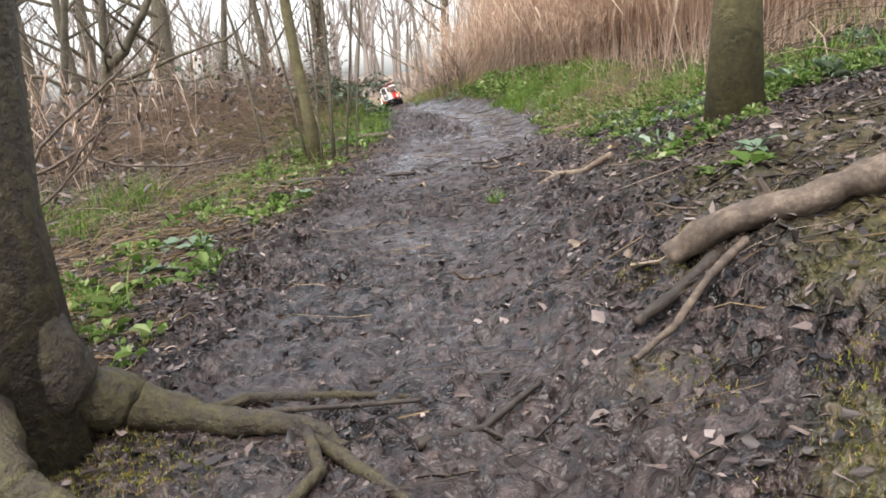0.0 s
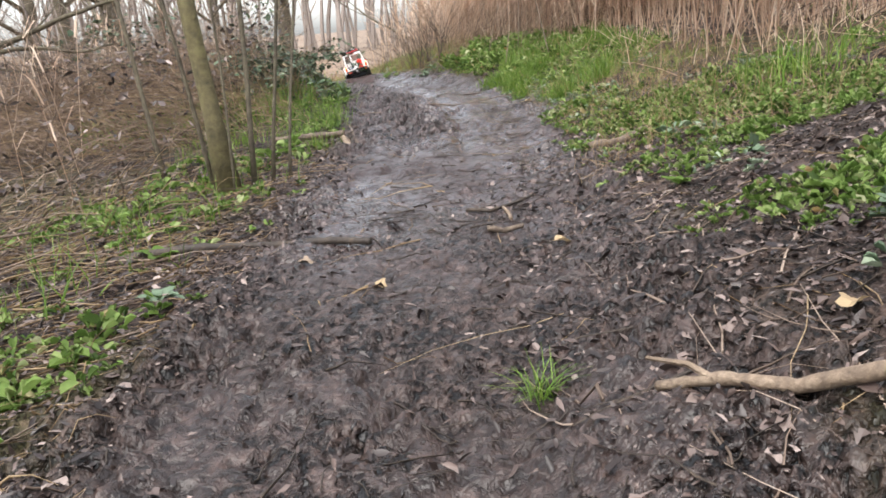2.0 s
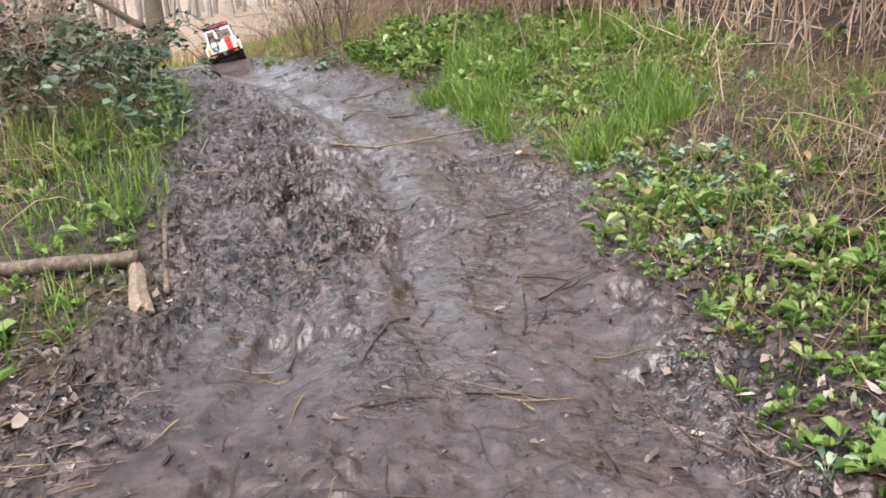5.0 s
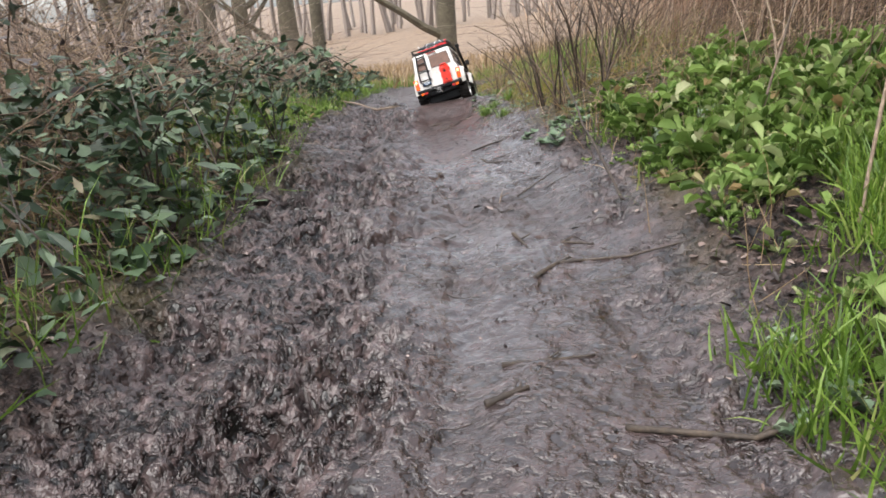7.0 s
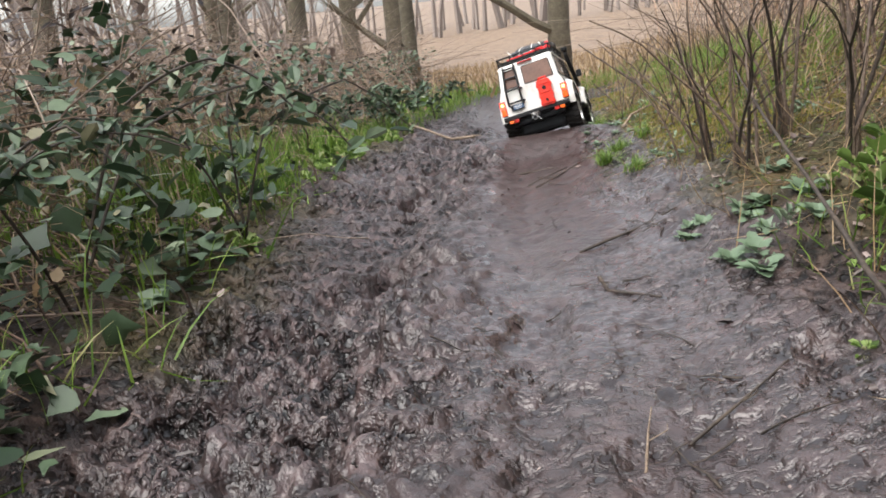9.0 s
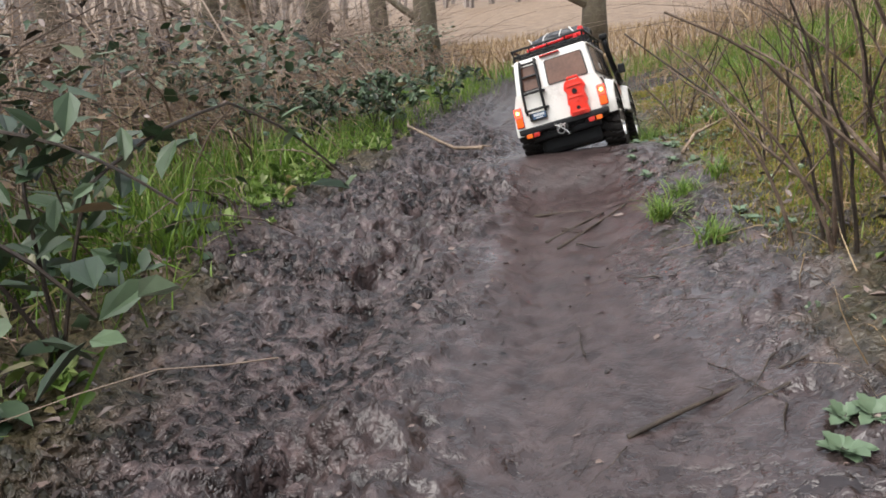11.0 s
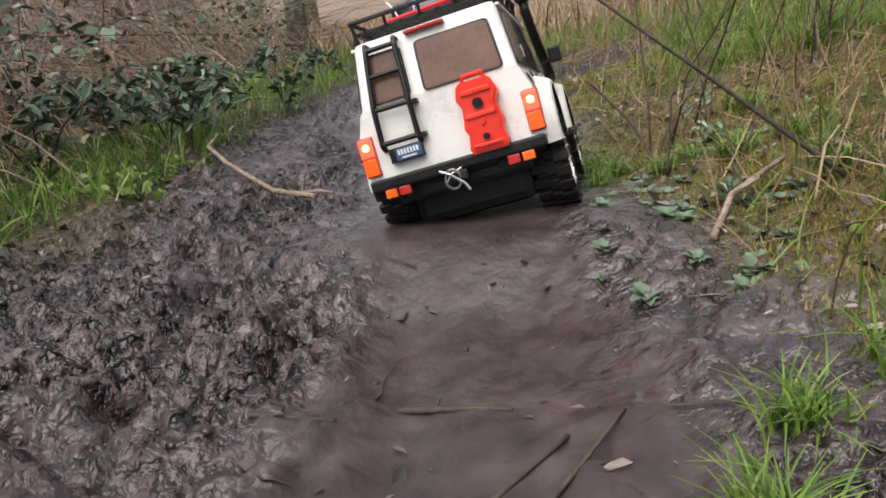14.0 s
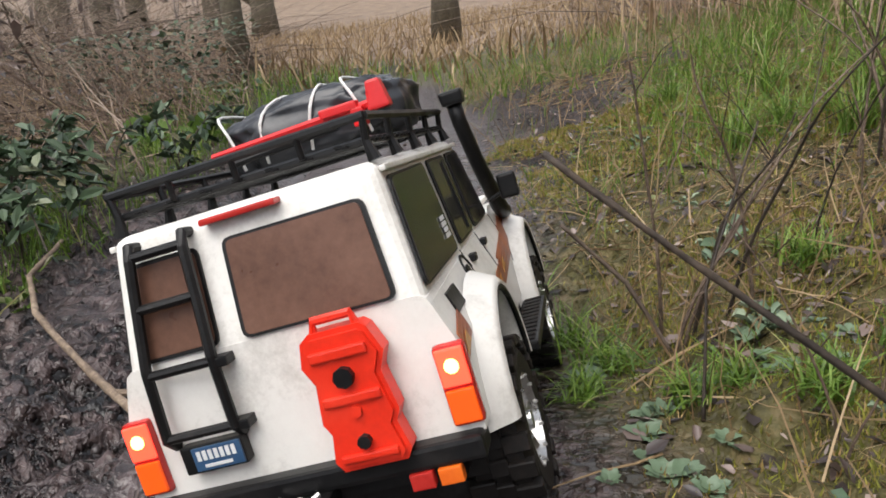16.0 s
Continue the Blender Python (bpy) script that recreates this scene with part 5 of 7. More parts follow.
herbs(600, (0.5, 3.0, 0.6, 4.4), (0.03, 0.075), lambda x, y: smooth(0.5, 0.9, x - mid(y)) * patchy(x, y, 2.5, 9, 0, 0.25), M_BLUEHERB, "ground_ivy", "grey-green creeping ivy on the slope", 4)
blades(11000, (-0.2, 3.0, 1.2, 5.2), (0.06, 0.2), 0.005, lambda x, y: smooth(0.75, 1.3, x - mid(y)) * patchy(x, y, 1.3, 10, 0.0, 0.2), M_GRASS, "grass", "long green leaves on the slope")
# verge of the early path
herbs(2400, (-1.5, 0.0, 0.9, 4.4), (0.016, 0.05), lambda x, y: smooth(-0.05, 0.15, left_of(x, y)) * patchy(x, y, 2.4, 12, 0.0, 0.25), M_HERB, "green_herbs", "small dull green herbs among twigs", 5)
blades(2600, (-1.3, 0.2, 0.9, 4.4), (0.03, 0.13), 0.003, lambda x, y: smooth(0.0, 0.25, left_of(x, y)) * patchy(x, y, 1.4, 13, 0.14, 0.3), M_GRASS, "grass", "grass tufts in the leaf litter")
blades(7000, (-0.9, 0.2, 4.5, 6.0), (0.03, 0.1), 0.003, lambda x, y: smooth(4.5, 4.9, y) * smooth(-0.02, 0.12, left_of(x, y)) * (0.15 + 0.85 * patchy(x, y, 2, 14, -0.1, 0.2)), M_GRASS, "grass", "short green grass beside the mud")
herbs(260, (-0.9, 0.2, 4.4, 6.0), (0.025, 0.06), lambda x, y: smooth(0.0, 0.15, left_of(x, y)) * patchy(x, y, 2, 15), M_HERB, "green_herbs", "green herbs beside the mud", 6)

# dark thicket beside the wet path
mound = lambda x, y: 0.05 + 0.3 * smooth(0.05, 0.45, left_of(x, y)) * (0.55 + 0.9 * (0.5 + fbm(x, y, 2.2, 3, 160)))
thick = lambda x, y: smooth(0.0, 0.12, left_of(x, y)) * smooth(5.7, 6.4, y) * (1 - smooth(8.0, 8.7, y)) * (1 - 0.85 * smooth(0.45, 0.95, left_of(x, y)))
leaves(15000, (-1.2, 0.2, 5.6, 9.0), (0.011, 0.031), lambda x, y: thick(x, y) * (0.25 + 0.75 * patchy(x, y, 3.0, 87, -0.08, 0.15)), M_IVY, "bramble_thicket_leaves", "dark glossy bramble and ivy leaves", form=(IVY_V, LOBED_F), tilt=0.7, crown_of=mound, category="bramble")
arcs(3600, (-2.2, 0.0, 5.4, 9.6), (0.35, 1.1), (0.001, 0.0034), lambda x, y: 0.9 * thick(x, y) + 0.9 * smooth(0.15, 0.5, left_of(x, y)), M_BRACKEN, "bramble_stems", "thin brown bramble stems")
arcs(2600, (-2.6, -0.2, 5.4, 9.8), (0.4, 1.1), (0.001, 0.003), lambda x, y: smooth(0.1, 0.4, left_of(x, y)), M_STRAW, "dry_grass_stems", "pale dry arching grass stems", droop=1.4)
arcs(6500, (-3.6, -0.3, 5.8, 12), (0.5, 1.35), (0.0007, 0.0023), lambda x, y: smooth(0.2, 0.55, left_of(x, y)) * (0.5 + 0.5 * patchy(x, y, 1.1, 76)), M_BRACKEN, "bramble_stems", "brown arching bramble stems", droop=0.85)
arcs(2200, (-3.2, -0.3, 5.8, 12), (0.4, 1.1), (0.0006, 0.0018), lambda x, y: smooth(0.2, 0.5, left_of(x, y)), M_STRAW, "dry_grass_stems", "pale dead grass stems hanging over the brambles", droop=1.1)
leaves(9000, (-2.8, -0.3, 5.8, 12), (0.008, 0.02), lambda x, y: smooth(0.2, 0.5, left_of(x, y)) * patchy(x, y, 1.3, 77), M_LITTER, "withered_leaves", "withered brown leaves caught in the brambles", tilt=0.9, crown_of=lambda x, y: 0.1 + 0.4 * patchy(x, y, 1.3, 77))
blades(14000, (-1.6, 0.2, 5.6, 9.0), (0.05, 0.2), 0.0035, lambda x, y: smooth(0.05, 0.3, left_of(x, y)) * (0.2 + 0.8 * patchy(x, y, 1.5, 17)), M_GRASS, "grass", "green grass under the brambles")
# taller tangle behind the thicket: arching canes with withered and dark leaves
tall = lambda x, y: smooth(0.22, 0.5, left_of(x, y)) * (1 - smooth(1.6, 2.2, left_of(x, y))) * smooth(5.6, 6.2, y) * (1 - smooth(8.2, 8.7, y))
arcs(2600, (-2.9, -0.1, 5.5, 8.8), (0.7, 1.5), (0.0012, 0.0036), tall, M_BRACKEN, "bramble_canes", "tall arching reddish-brown bramble canes", droop=0.75, spread=6.28, segs=7)
arcs(1800, (-2.9, -0.1, 5.5, 8.8), (0.6, 1.3), (0.0008, 0.002), tall, M_STRAW, "dead_grass_stems", "pale dead stems hanging through the brambles", droop=0.9, spread=6.28, segs=6)
leaves(7000, (-2.6, -0.1, 5.6, 8.8), (0.01, 0.024), lambda x, y: tall(x, y) * (0.25 + 0.75 * patchy(x, y, 1.7, 90)), M_LITTER, "withered_leaves", "withered brown bramble leaves on the canes", tilt=0.9, crown_of=lambda x, y: 0.1 + 0.65 * patchy(x, y, 1.7, 90))
leaves(5200, (-2.2, -0.1, 5.6, 8.8), (0.011, 0.028), lambda x, y: tall(x, y) * patchy(x, y, 2.1, 91, 0.0, 0.2), M_IVY, "bramble_thicket_leaves", "dark green bramble leaves high in the tangle", form=(IVY_V, LOBED_F), tilt=0.8, crown_of=lambda x, y: 0.15 + 0.55 * patchy(x, y, 2.1, 91), category="bramble")
blades(2600, (-0.7, 0.1, 5.8, 8.2), (0.04, 0.14), 0.0032, lambda x, y: smooth(-0.02, 0.06, left_of(x, y)) * (1 - smooth(0.12, 0.3, left_of(x, y))) * (0.3 + 0.7 * patchy(x, y, 3, 92)), M_GRASS, "grass", "dark grass hanging over the edge of the mud", 0.8)
# verge further on
blades(20000, (-1.5, -0.25, 7.9, 9.9), (0.025, 0.095), 0.003, lambda x, y: smooth(0.0, 0.1, left_of(x, y)) * (1 - smooth(0.45, 0.8, left_of(x, y))) * smooth(7.9, 8.3, y) * (0.35 + 0.65 * patchy(x, y, 2.2, 93)), M_GRASS, "grass", "fresh green grass along the verge", 0.7)
herbs(500, (-1.4, -0.25, 8.0, 10.2), (0.025, 0.06), lambda x, y: smooth(0.02, 0.15, left_of(x, y)) * (1 - smooth(0.4, 0.7, left_of(x, y))) * patchy(x, y, 2.6, 94), M_HERB, "green_herbs", "green herbs in the verge grass", 15)
blades(16000, (-1.0, -0.15, 7.7, 9.5), (0.05, 0.15), 0.0038, lambda x, y: smooth(0.0, 0.1, left_of(x, y)) * (1 - smooth(0.3, 0.6, left_of(x, y))) * patchy(x, y, 2.3, 106, -0.08, 0.1) * (0.3 + 0.7 * patchy(x, y, 8, 107)), M_GRASS, "grass", "lush drooping green grass beside the churned mud", 1.0)
herbs(700, (-1.0, -0.15, 7.8, 9.6), (0.02, 0.045), lambda x, y: smooth(-0.02, 0.06, left_of(x, y)) * (1 - smooth(0.2, 0.4, left_of(x, y))) * patchy(x, y, 3.0, 108, 0.0, 0.12), M_HERB, "green_herbs", "green herbs at the edge of the churned mud", 18, 10, 0.8)
verge = lambda x, y: smooth(0.0, 0.15, left_of(x, y)) * smooth(8.6, 9.2, y)
blades(24000, (-2.4, 0.0, 8.4, 13), (0.02, 0.1), 0.0026, lambda x, y: verge(x, y) * (0.06 + 0.94 * patchy(x, y, 1.6, 18, 0.02, 0.25)), M_GRASS, "grass", "green grass on the verge")
leaves(15000, (-2.6, -0.5, 8.6, 12.5), (0.009, 0.023), lambda x, y: verge(x, y) * smooth(0.15, 0.4, left_of(x, y)) * patchy(x, y, 1.4, 19, 0, 0.2), M_IVY, "ivy_clumps", "dark ivy leaves on the verge", form=(IVY_V, LOBED_F), tilt=0.6, crown_of=lambda x, y: 0.05 + 0.36 * patchy(x, y, 1.4, 19, 0, 0.3), category="ivy")
arcs(5200, (-4.0, -0.6, 8.4, 14), (0.25, 1.0), (0.001, 0.0036), lambda x, y: smooth(0.2, 0.55, left_of(x, y)), M_BRACKEN, "bramble_stems", "brown tangled bramble stems")
# grassy bank on the other side
bank = lambda x, y: smooth(-0.05, 0.1, right_of(x, y) + 0.1 * fbm(x, y, 4, 3, 150)) * smooth(7.5, 8.2, y)
blades(46000, (-0.6, 1.8, 7.5, 12.5), (0.012, 0.085), 0.002, lambda x, y: bank(x, y) * (0.06 + 0.94 * patchy(x, y, 2.4, 20, -0.02, 0.2)) * (0.3 + 0.7 * smooth(0.05, 0.35, right_of(x, y))), M_GRASS, "grass", "green grass on the bank")
blades(30000, (0.05, 1.6, 9.2, 11.8), (0.02, 0.12), 0.0028, lambda x, y: bank(x, y) * smooth(0.15, 0.4, right_of(x, y)) * patchy(x, y, 1.8, 81, -0.05, 0.15) * (0.3 + 0.7 * patchy(x, y, 8, 82)), M_GRASS, "grass", "bright green grass clumps on the upper bank", 1.25)
blades(12000, (-1.6, -0.3, 8.3, 11.5), (0.02, 0.085), 0.0026, lambda x, y: smooth(0.02, 0.12, left_of(x, y)) * (1 - smooth(0.35, 0.7, left_of(x, y))) * patchy(x, y, 2.4, 83, 0.0, 0.2), M_GRASS, "grass", "bright green grass along the churned mud", 0.55)
blades(22000, (-0.6, 2.0, 7.4, 12.5), (0.03, 0.15), 0.0021, lambda x, y: bank(x, y) * (0.35 + 0.65 * patchy(x, y, 1.8, 21)), M_STRAW, "dry_grass", "bleached dry grass on the bank", lean=1.5)
arcs(1500, (-0.5, 2.0, 7.4, 12.0), (0.08, 0.5), (0.0008, 0.0025), lambda x, y: bank(x, y) * smooth(0, 0.3, right_of(x, y)), M_STRAW, "dry_grass_stems", "fallen dry stems on the bank", droop=2.5)
heap = lambda x, y: np.clip(np.exp(-((x - 0.34) ** 2 + (y - 9.63) ** 2) / 0.008) + np.exp(-((x - 0.25) ** 2 + (y - 9.42) ** 2) / 0.004) + np.exp(-((x - 0.03) ** 2 + (y - 11.3) ** 2) / 0.05) + 0.5 * patchy(x, y, 3.1, 104, 0.08, 0.2), 0, 1)
arcs(4200, (-0.2, 0.9, 9.2, 11.6), (0.05, 0.22), (0.0008, 0.0022), lambda x, y: heap(x, y) * bank(x, y), M_STRAW, "straw_heaps", "heaps of flattened bleached straw on the bank", droop=7, category="straw", aim=0.5, spread=2.2)
herbs(500, (0.0, 1.4, 7.4, 10.5), (0.012, 0.03), lambda x, y: bank(x, y) * (1 - smooth(0.25, 0.6, right_of(x, y))) * patchy(x, y, 3, 22), M_BLUEHERB, "green_herbs", "small grey-green herbs at the path edge", 7)
blades(360000, (-0.2, 1.0, 8.3, 10.6), (0.007, 0.015), 0.0028, lambda x, y: bank(x, y) * (0.15 + 0.85 * patchy(x, y, 4.2, 71, -0.03, 0.1)), M_MOSS, "moss", "yellow-green cushion moss on the bank", 0.6, "moss", (SPIKE_V, SPIKE_F))
blades(150000, (-0.7, 0.8, 0.4, 1.1), (0.005, 0.011), 0.0022, lambda x, y: smooth(0.2, 0.36, np.abs(x)) * patchy(x, y, 5.2, 73, -0.02, 0.12), M_MOSS, "moss", "yellow-green moss beside the trodden path", 0.6, "moss", (SPIKE_V, SPIKE_F))
leaves(24000, (-0.3, 1.4, 7.4, 10.6), (0.0015, 0.006), lambda x, y: bank(x, y) * (0.35 + 0.65 * patchy(x, y, 2.8, 72)), M_LITTER, "leaf_fragments", "brown leaf fragments on the mossy bank", (0.0, 0.006), 0.45, jitter=0.9)
arcs(2600, (-0.4, 1.4, 7.4, 10.6), (0.03, 0.2), (0.0005, 0.0016), lambda x, y: bank(x, y), M_STRAW, "dry_stems", "short dry stems lying on the moss", droop=7, category="twigs")
leaves(9000, (-0.4, 1.2, 7.6, 10.5), (0.003, 0.009), lambda x, y: bank(x, y) * patchy(x, y, 2.5, 23), M_HERB, "moss_and_small_leaves", "tiny green leaves and moss on the bank", (0.0, 0.01), 0.5, category="moss")

# reed beds
reeds(7000, (0.4, 7.5, 4.6, 15), lambda x, y: smooth(0.75, 1.1, right_of(x, y) + 0.3 * fbm(x, y, 1.1, 2, 170)) * smooth(4.4, 5.6, y + 0.25 * x) * (1 - 0.8 * smooth(9.5, 11, y) * (1 - smooth(1.5, 2.5, right_of(x, y)))), (1.0, 1.7), "reed_bed", "tall dry pinkish-brown reeds behind the green bank")
blades(16000, (0.6, 5.0, 4.2, 11), (0.05, 0.28), 0.004, lambda x, y: smooth(0.45, 0.9, right_of(x, y)) * (1 - smooth(1.8, 2.6, right_of(x, y))) * (0.3 + 0.7 * patchy(x, y, 1.6, 85)), M_REED, "dry_grass", "flattened dry reed leaves at the foot of the reeds", 0.9)
leaves(16000, (-6, 7, -1, 12), (0.02, 0.05), lambda x, y: smooth(1.6, 2.2, np.abs(x - mid(y))), M_LITTER, "leaf_litter", "brown fallen leaves under the trees", (0.0, 0.02), 0.5, jitter=0.9)
arcs(3500, (1.6, 8, -3, 6), (0.4, 1.2), (0.002, 0.005), lambda x, y: 0.3 + 0.7 * patchy(x, y, 0.8, 86), M_BRACKEN, "dry_undergrowth", "dry brown bracken stems under the trees", droop=1.0)
reeds(500, (-3.2, 0.0, 3.2, 9.5), lambda x, y: smooth(0.9, 1.5, left_of(x, y)) * patchy(x, y, 1.2, 25), (0.5, 1.0), "dry_stalks", "dry brown stalks in the undergrowth")
reeds(260, (-0.3, 2.6, 9.4, 13), lambda x, y: smooth(0.5, 1.0, right_of(x, y)), (0.5, 1.1), "dry_stalks", "sparse dry stalks on the bank")
# brown tangle across the slope that falls away
arcs(7000, (-6, -0.4, 1.6, 11), (0.2, 0.75), (0.0015, 0.0045), lambda x, y: smooth(0.45, 0.9, left_of(x, y)) * (0.4 + 0.6 * patchy(x, y, 0.9, 26)) , M_SCRUB, "dry_undergrowth", "tangled dry greyish-brown bracken and bramble stems", spread=6.28, droop=1.2)
leaves(26000, (-6.0, -0.3, 1.8, 11), (0.012, 0.03), lambda x, y: smooth(0.5, 1.0, left_of(x, y)) * (0.35 + 0.65 * patchy(x, y, 0.9, 26)), M_LITTER, "dry_bracken_leaves", "withered brown leaves hanging in the undergrowth", tilt=0.9, crown_of=lambda x, y: 0.12 + 0.4 * patchy(x, y, 0.9, 26), category="bracken")

# twiggy brown scrub that hazes the distance, open towards the field
def scrub_keep(x, y):
    a = (0.44 - x) / np.maximum(y - 6.4, 0.3)
    return np.where(y < 7.5, smooth(1.3, 2.2, left_of(x, y)), smooth(0.36, 0.44, a) + smooth(0.14, 0.06, a) * smooth(9.5, 11, y) * smooth(0.9, 1.3, right_of(x, y))) * (0.3 + 0.7 * patchy(x, y, 0.6, 27)) * np.where(x < -0.3 * y, 0.5, 1.0)


arcs(12000, (-8, 5, 3.5, 17), (0.7, 1.9), (0.0015, 0.0045), scrub_keep, M_SCRUB, "bare_scrub", "fine bare greyish-brown twigs of scrub", droop=0.7, category="scrub", spread=6.28)
arcs(6000, (-9, -2.4, 11, 16), (0.7, 1.7), (0.002, 0.005), lambda x, y: smooth(0.36, 0.44, (0.44 - x) / (y - 6.4)), M_SCRUB, "bare_scrub", "brown twiggy scrub before the field", droop=0.7, category="scrub", spread=6.28)
arcs(5000, (-9, 6, 5, 20), (0.7, 2.0), (0.002, 0.006), scrub_keep, M_SCRUB, "bare_scrub", "brown bare scrub stems", droop=0.6, category="scrub", spread=6.28)
blades(17000, (-14, 3, 11.5, 28), (0.08, 0.3), 0.015, lambda x, y: smooth(11.5, 14, y) * (1 - masks(x, y)[0]), M_STRAW, "field_grass", "bleached dry grass of the field", lean=0.6)
blades(14000, (-5, 1.5, 10.5, 16), (0.04, 0.14), 0.006, lambda x, y: smooth(10.5, 12, y) * (1 - smooth(13, 16, y)) * (1 - masks(x, y)[0]) * (0.3 + 0.7 * patchy(x, y, 1, 29)), M_GRASS, "grass", "thin green grass at the edge of the field")


# clods of mud thrown up beside the ruts, and crumbs over the bare ground
def clods(n, region, size, keep, name, label, squash=0.6):
    bm = bmesh.new()
    bmesh.ops.create_cone(bm, cap_ends=True, segments=5, radius1=1, radius2=0.55, depth=1.5)
    bmesh.ops.triangulate(bm, faces=bm.faces[:])
    v = np.array([list(q.co) for q in bm.verts])
    f = np.array([[q.index for q in p.verts] for p in bm.faces])
    bm.free()
    x, y = strew(n, *region, lambda a, b: keep(a, b) * clear_of_truck(a, b))
    k = len(x)
    s = size[0] + (size[1] - size[0]) * RNG.rand(k) ** 2.5
    m = turns(k, tilt=0.9, size=s, at=on_ground(x, y))
    m[:, 2, 3] -= s * 0.3
    c = v[None] * (1 + 1.1 * (RNG.rand(k, len(v)) - 0.5))[..., None] * np.array([1.5, 0.85, squash])
    co = np.einsum("nij,nvj->nvi", m[:, :3, :3], c) + m[:, None, :3, 3]
    return mesh_of(name, co.reshape(-1, 3), _repeat(f, k, len(v)), M_CLOD, label, "mud")


clods(7000, (-0.9, 0.9, 4.2, 10.8), (0.003, 0.008), lambda x, y: masks(x, y)[2] ** 2 * (0.15 + 0.85 * patchy(x, y, 3, 34)), "mud_clods", "large wet clods of churned mud", 0.5)
clods(12000, (-0.9, 1.0, 4.2, 10.6), (0.0012, 0.0055), lambda x, y: masks(x, y)[2] ** 2 * (0.25 + 0.75 * patchy(x, y, 4, 31)), "mud_clods", "wet dark clods of churned mud")
leaves(9000, (-0.8, 1.0, 4.2, 10.8), (0.002, 0.0065), lambda x, y: 0.7 * masks(x, y)[0] * (0.3 + 0.7 * patchy(x, y, 4, 89)), M_LITTER, "leaf_fragments", "dark leaf fragments trodden into the mud", (0.0, 0.003), 0.35, jitter=0.9)
clods(11000, (-0.9, 1.0, 4.2, 10.6), (0.0008, 0.0045), lambda x, y: masks(x, y)[0] * 0.8 * patchy(x, y, 4, 32), "mud_crumbs", "small crumbs of mud on the wet path")
clods(5000, (-1.0, 1.2, 0.3, 4.6), (0.0015, 0.0065), lambda x, y: 0.35 + 0.65 * patchy(x, y, 3, 33), "mud_crumbs", "small clods of earth on the trodden path")


# ---- trees ----
def limb(bm, start, way, length, r0, rnd, depth, wander=0.16, rise=0.1, sides=7, kids=3, n=7):
    p, d, pts, rr = Vector(start), Vector(way).normalized(), [Vector(start)], [r0]
    for i in range(n):
        d = (d + Vector((rnd.uniform(-1, 1), rnd.uniform(-1, 1), rnd.uniform(-0.6, 0.8))) * wander + Vector((0, 0, rise * 0.3))).normalized()
        p = p + d * (length / n)
        pts.append(p.copy())
        rr.append(r0 * (1 - 0.78 * (i + 1) / n))
    tube(bm, pts, rr, sides)
    if depth:
        for _ in range(kids):
            k = rnd.randint(min(2, n - 2), n - 1)
            a = rnd.uniform(0, 6.28)
            out = (d + 1.1 * Vector((math.cos(a), math.sin(a), rnd.uniform(-0.2, 0.7)))).normalized()
            limb(bm, pts[k], out, length * rnd.uniform(0.4, 0.65), rr[k] * 0.6, rnd, depth - 1, wander, rise, max(3, sides - 2), kids, n)


def tree(name, base, top, r0, mat, label, seed, limbs=5, first=0.35, r1=0.45, twigs=2, limb_len=0.35, flare=1.5, group=""):
    """A bare tree: a tapered trunk from base to top, each limb with its twigs a part."""
    rnd = random.Random(seed)
    base, top = Vector(base), Vector(top)
    t = thing(name, label, "tree", group, Matrix.Translation(base))
    h = (top - base).length
    n = 14
    pts, rr = [], []
    for i in range(n + 1):
        u = i / n
        w = Vector((noise.noise((u * 2.4, seed, 0)), noise.noise((u * 2.4, seed, 9)), 0)) * 0.05 * h * min(u * 3, 1) * (0.4 if h < 2 else 0.5)
        pts.append((top - base) * u + w - Vector((0, 0, 0.03 if i == 0 else 0)))
        rr.append(r0 * (1 - (1 - r1) * u) * (1 + (flare - 1) * math.exp(-u * h / (2.2 * r0))))
    bm = bmesh.new()
    tube(bm, pts, rr, 14)
    for v in bm.verts:
        q = v.co * 9
        v.co += Vector((noise.noise(q), noise.noise(q + Vector((5, 0, 0))), 0)) * r0 * 0.12
    part("trunk", bm, mat, t, smooth_faces=True)
    for k in range(limbs):
        u = first + (0.97 - first) * (k + rnd.random() * 0.6) / max(limbs, 1)
        i = min(int(u * n), n - 1)
        a = rnd.uniform(0, 6.28)
        bm = bmesh.new()
        limb(bm, pts[i], (math.cos(a), math.sin(a), rnd.uniform(0.2, 0.9)), h * limb_len * rnd.uniform(0.6, 1.15), rr[i] * 0.45, rnd, twigs)
        part("branch", bm, mat, t)
    return t


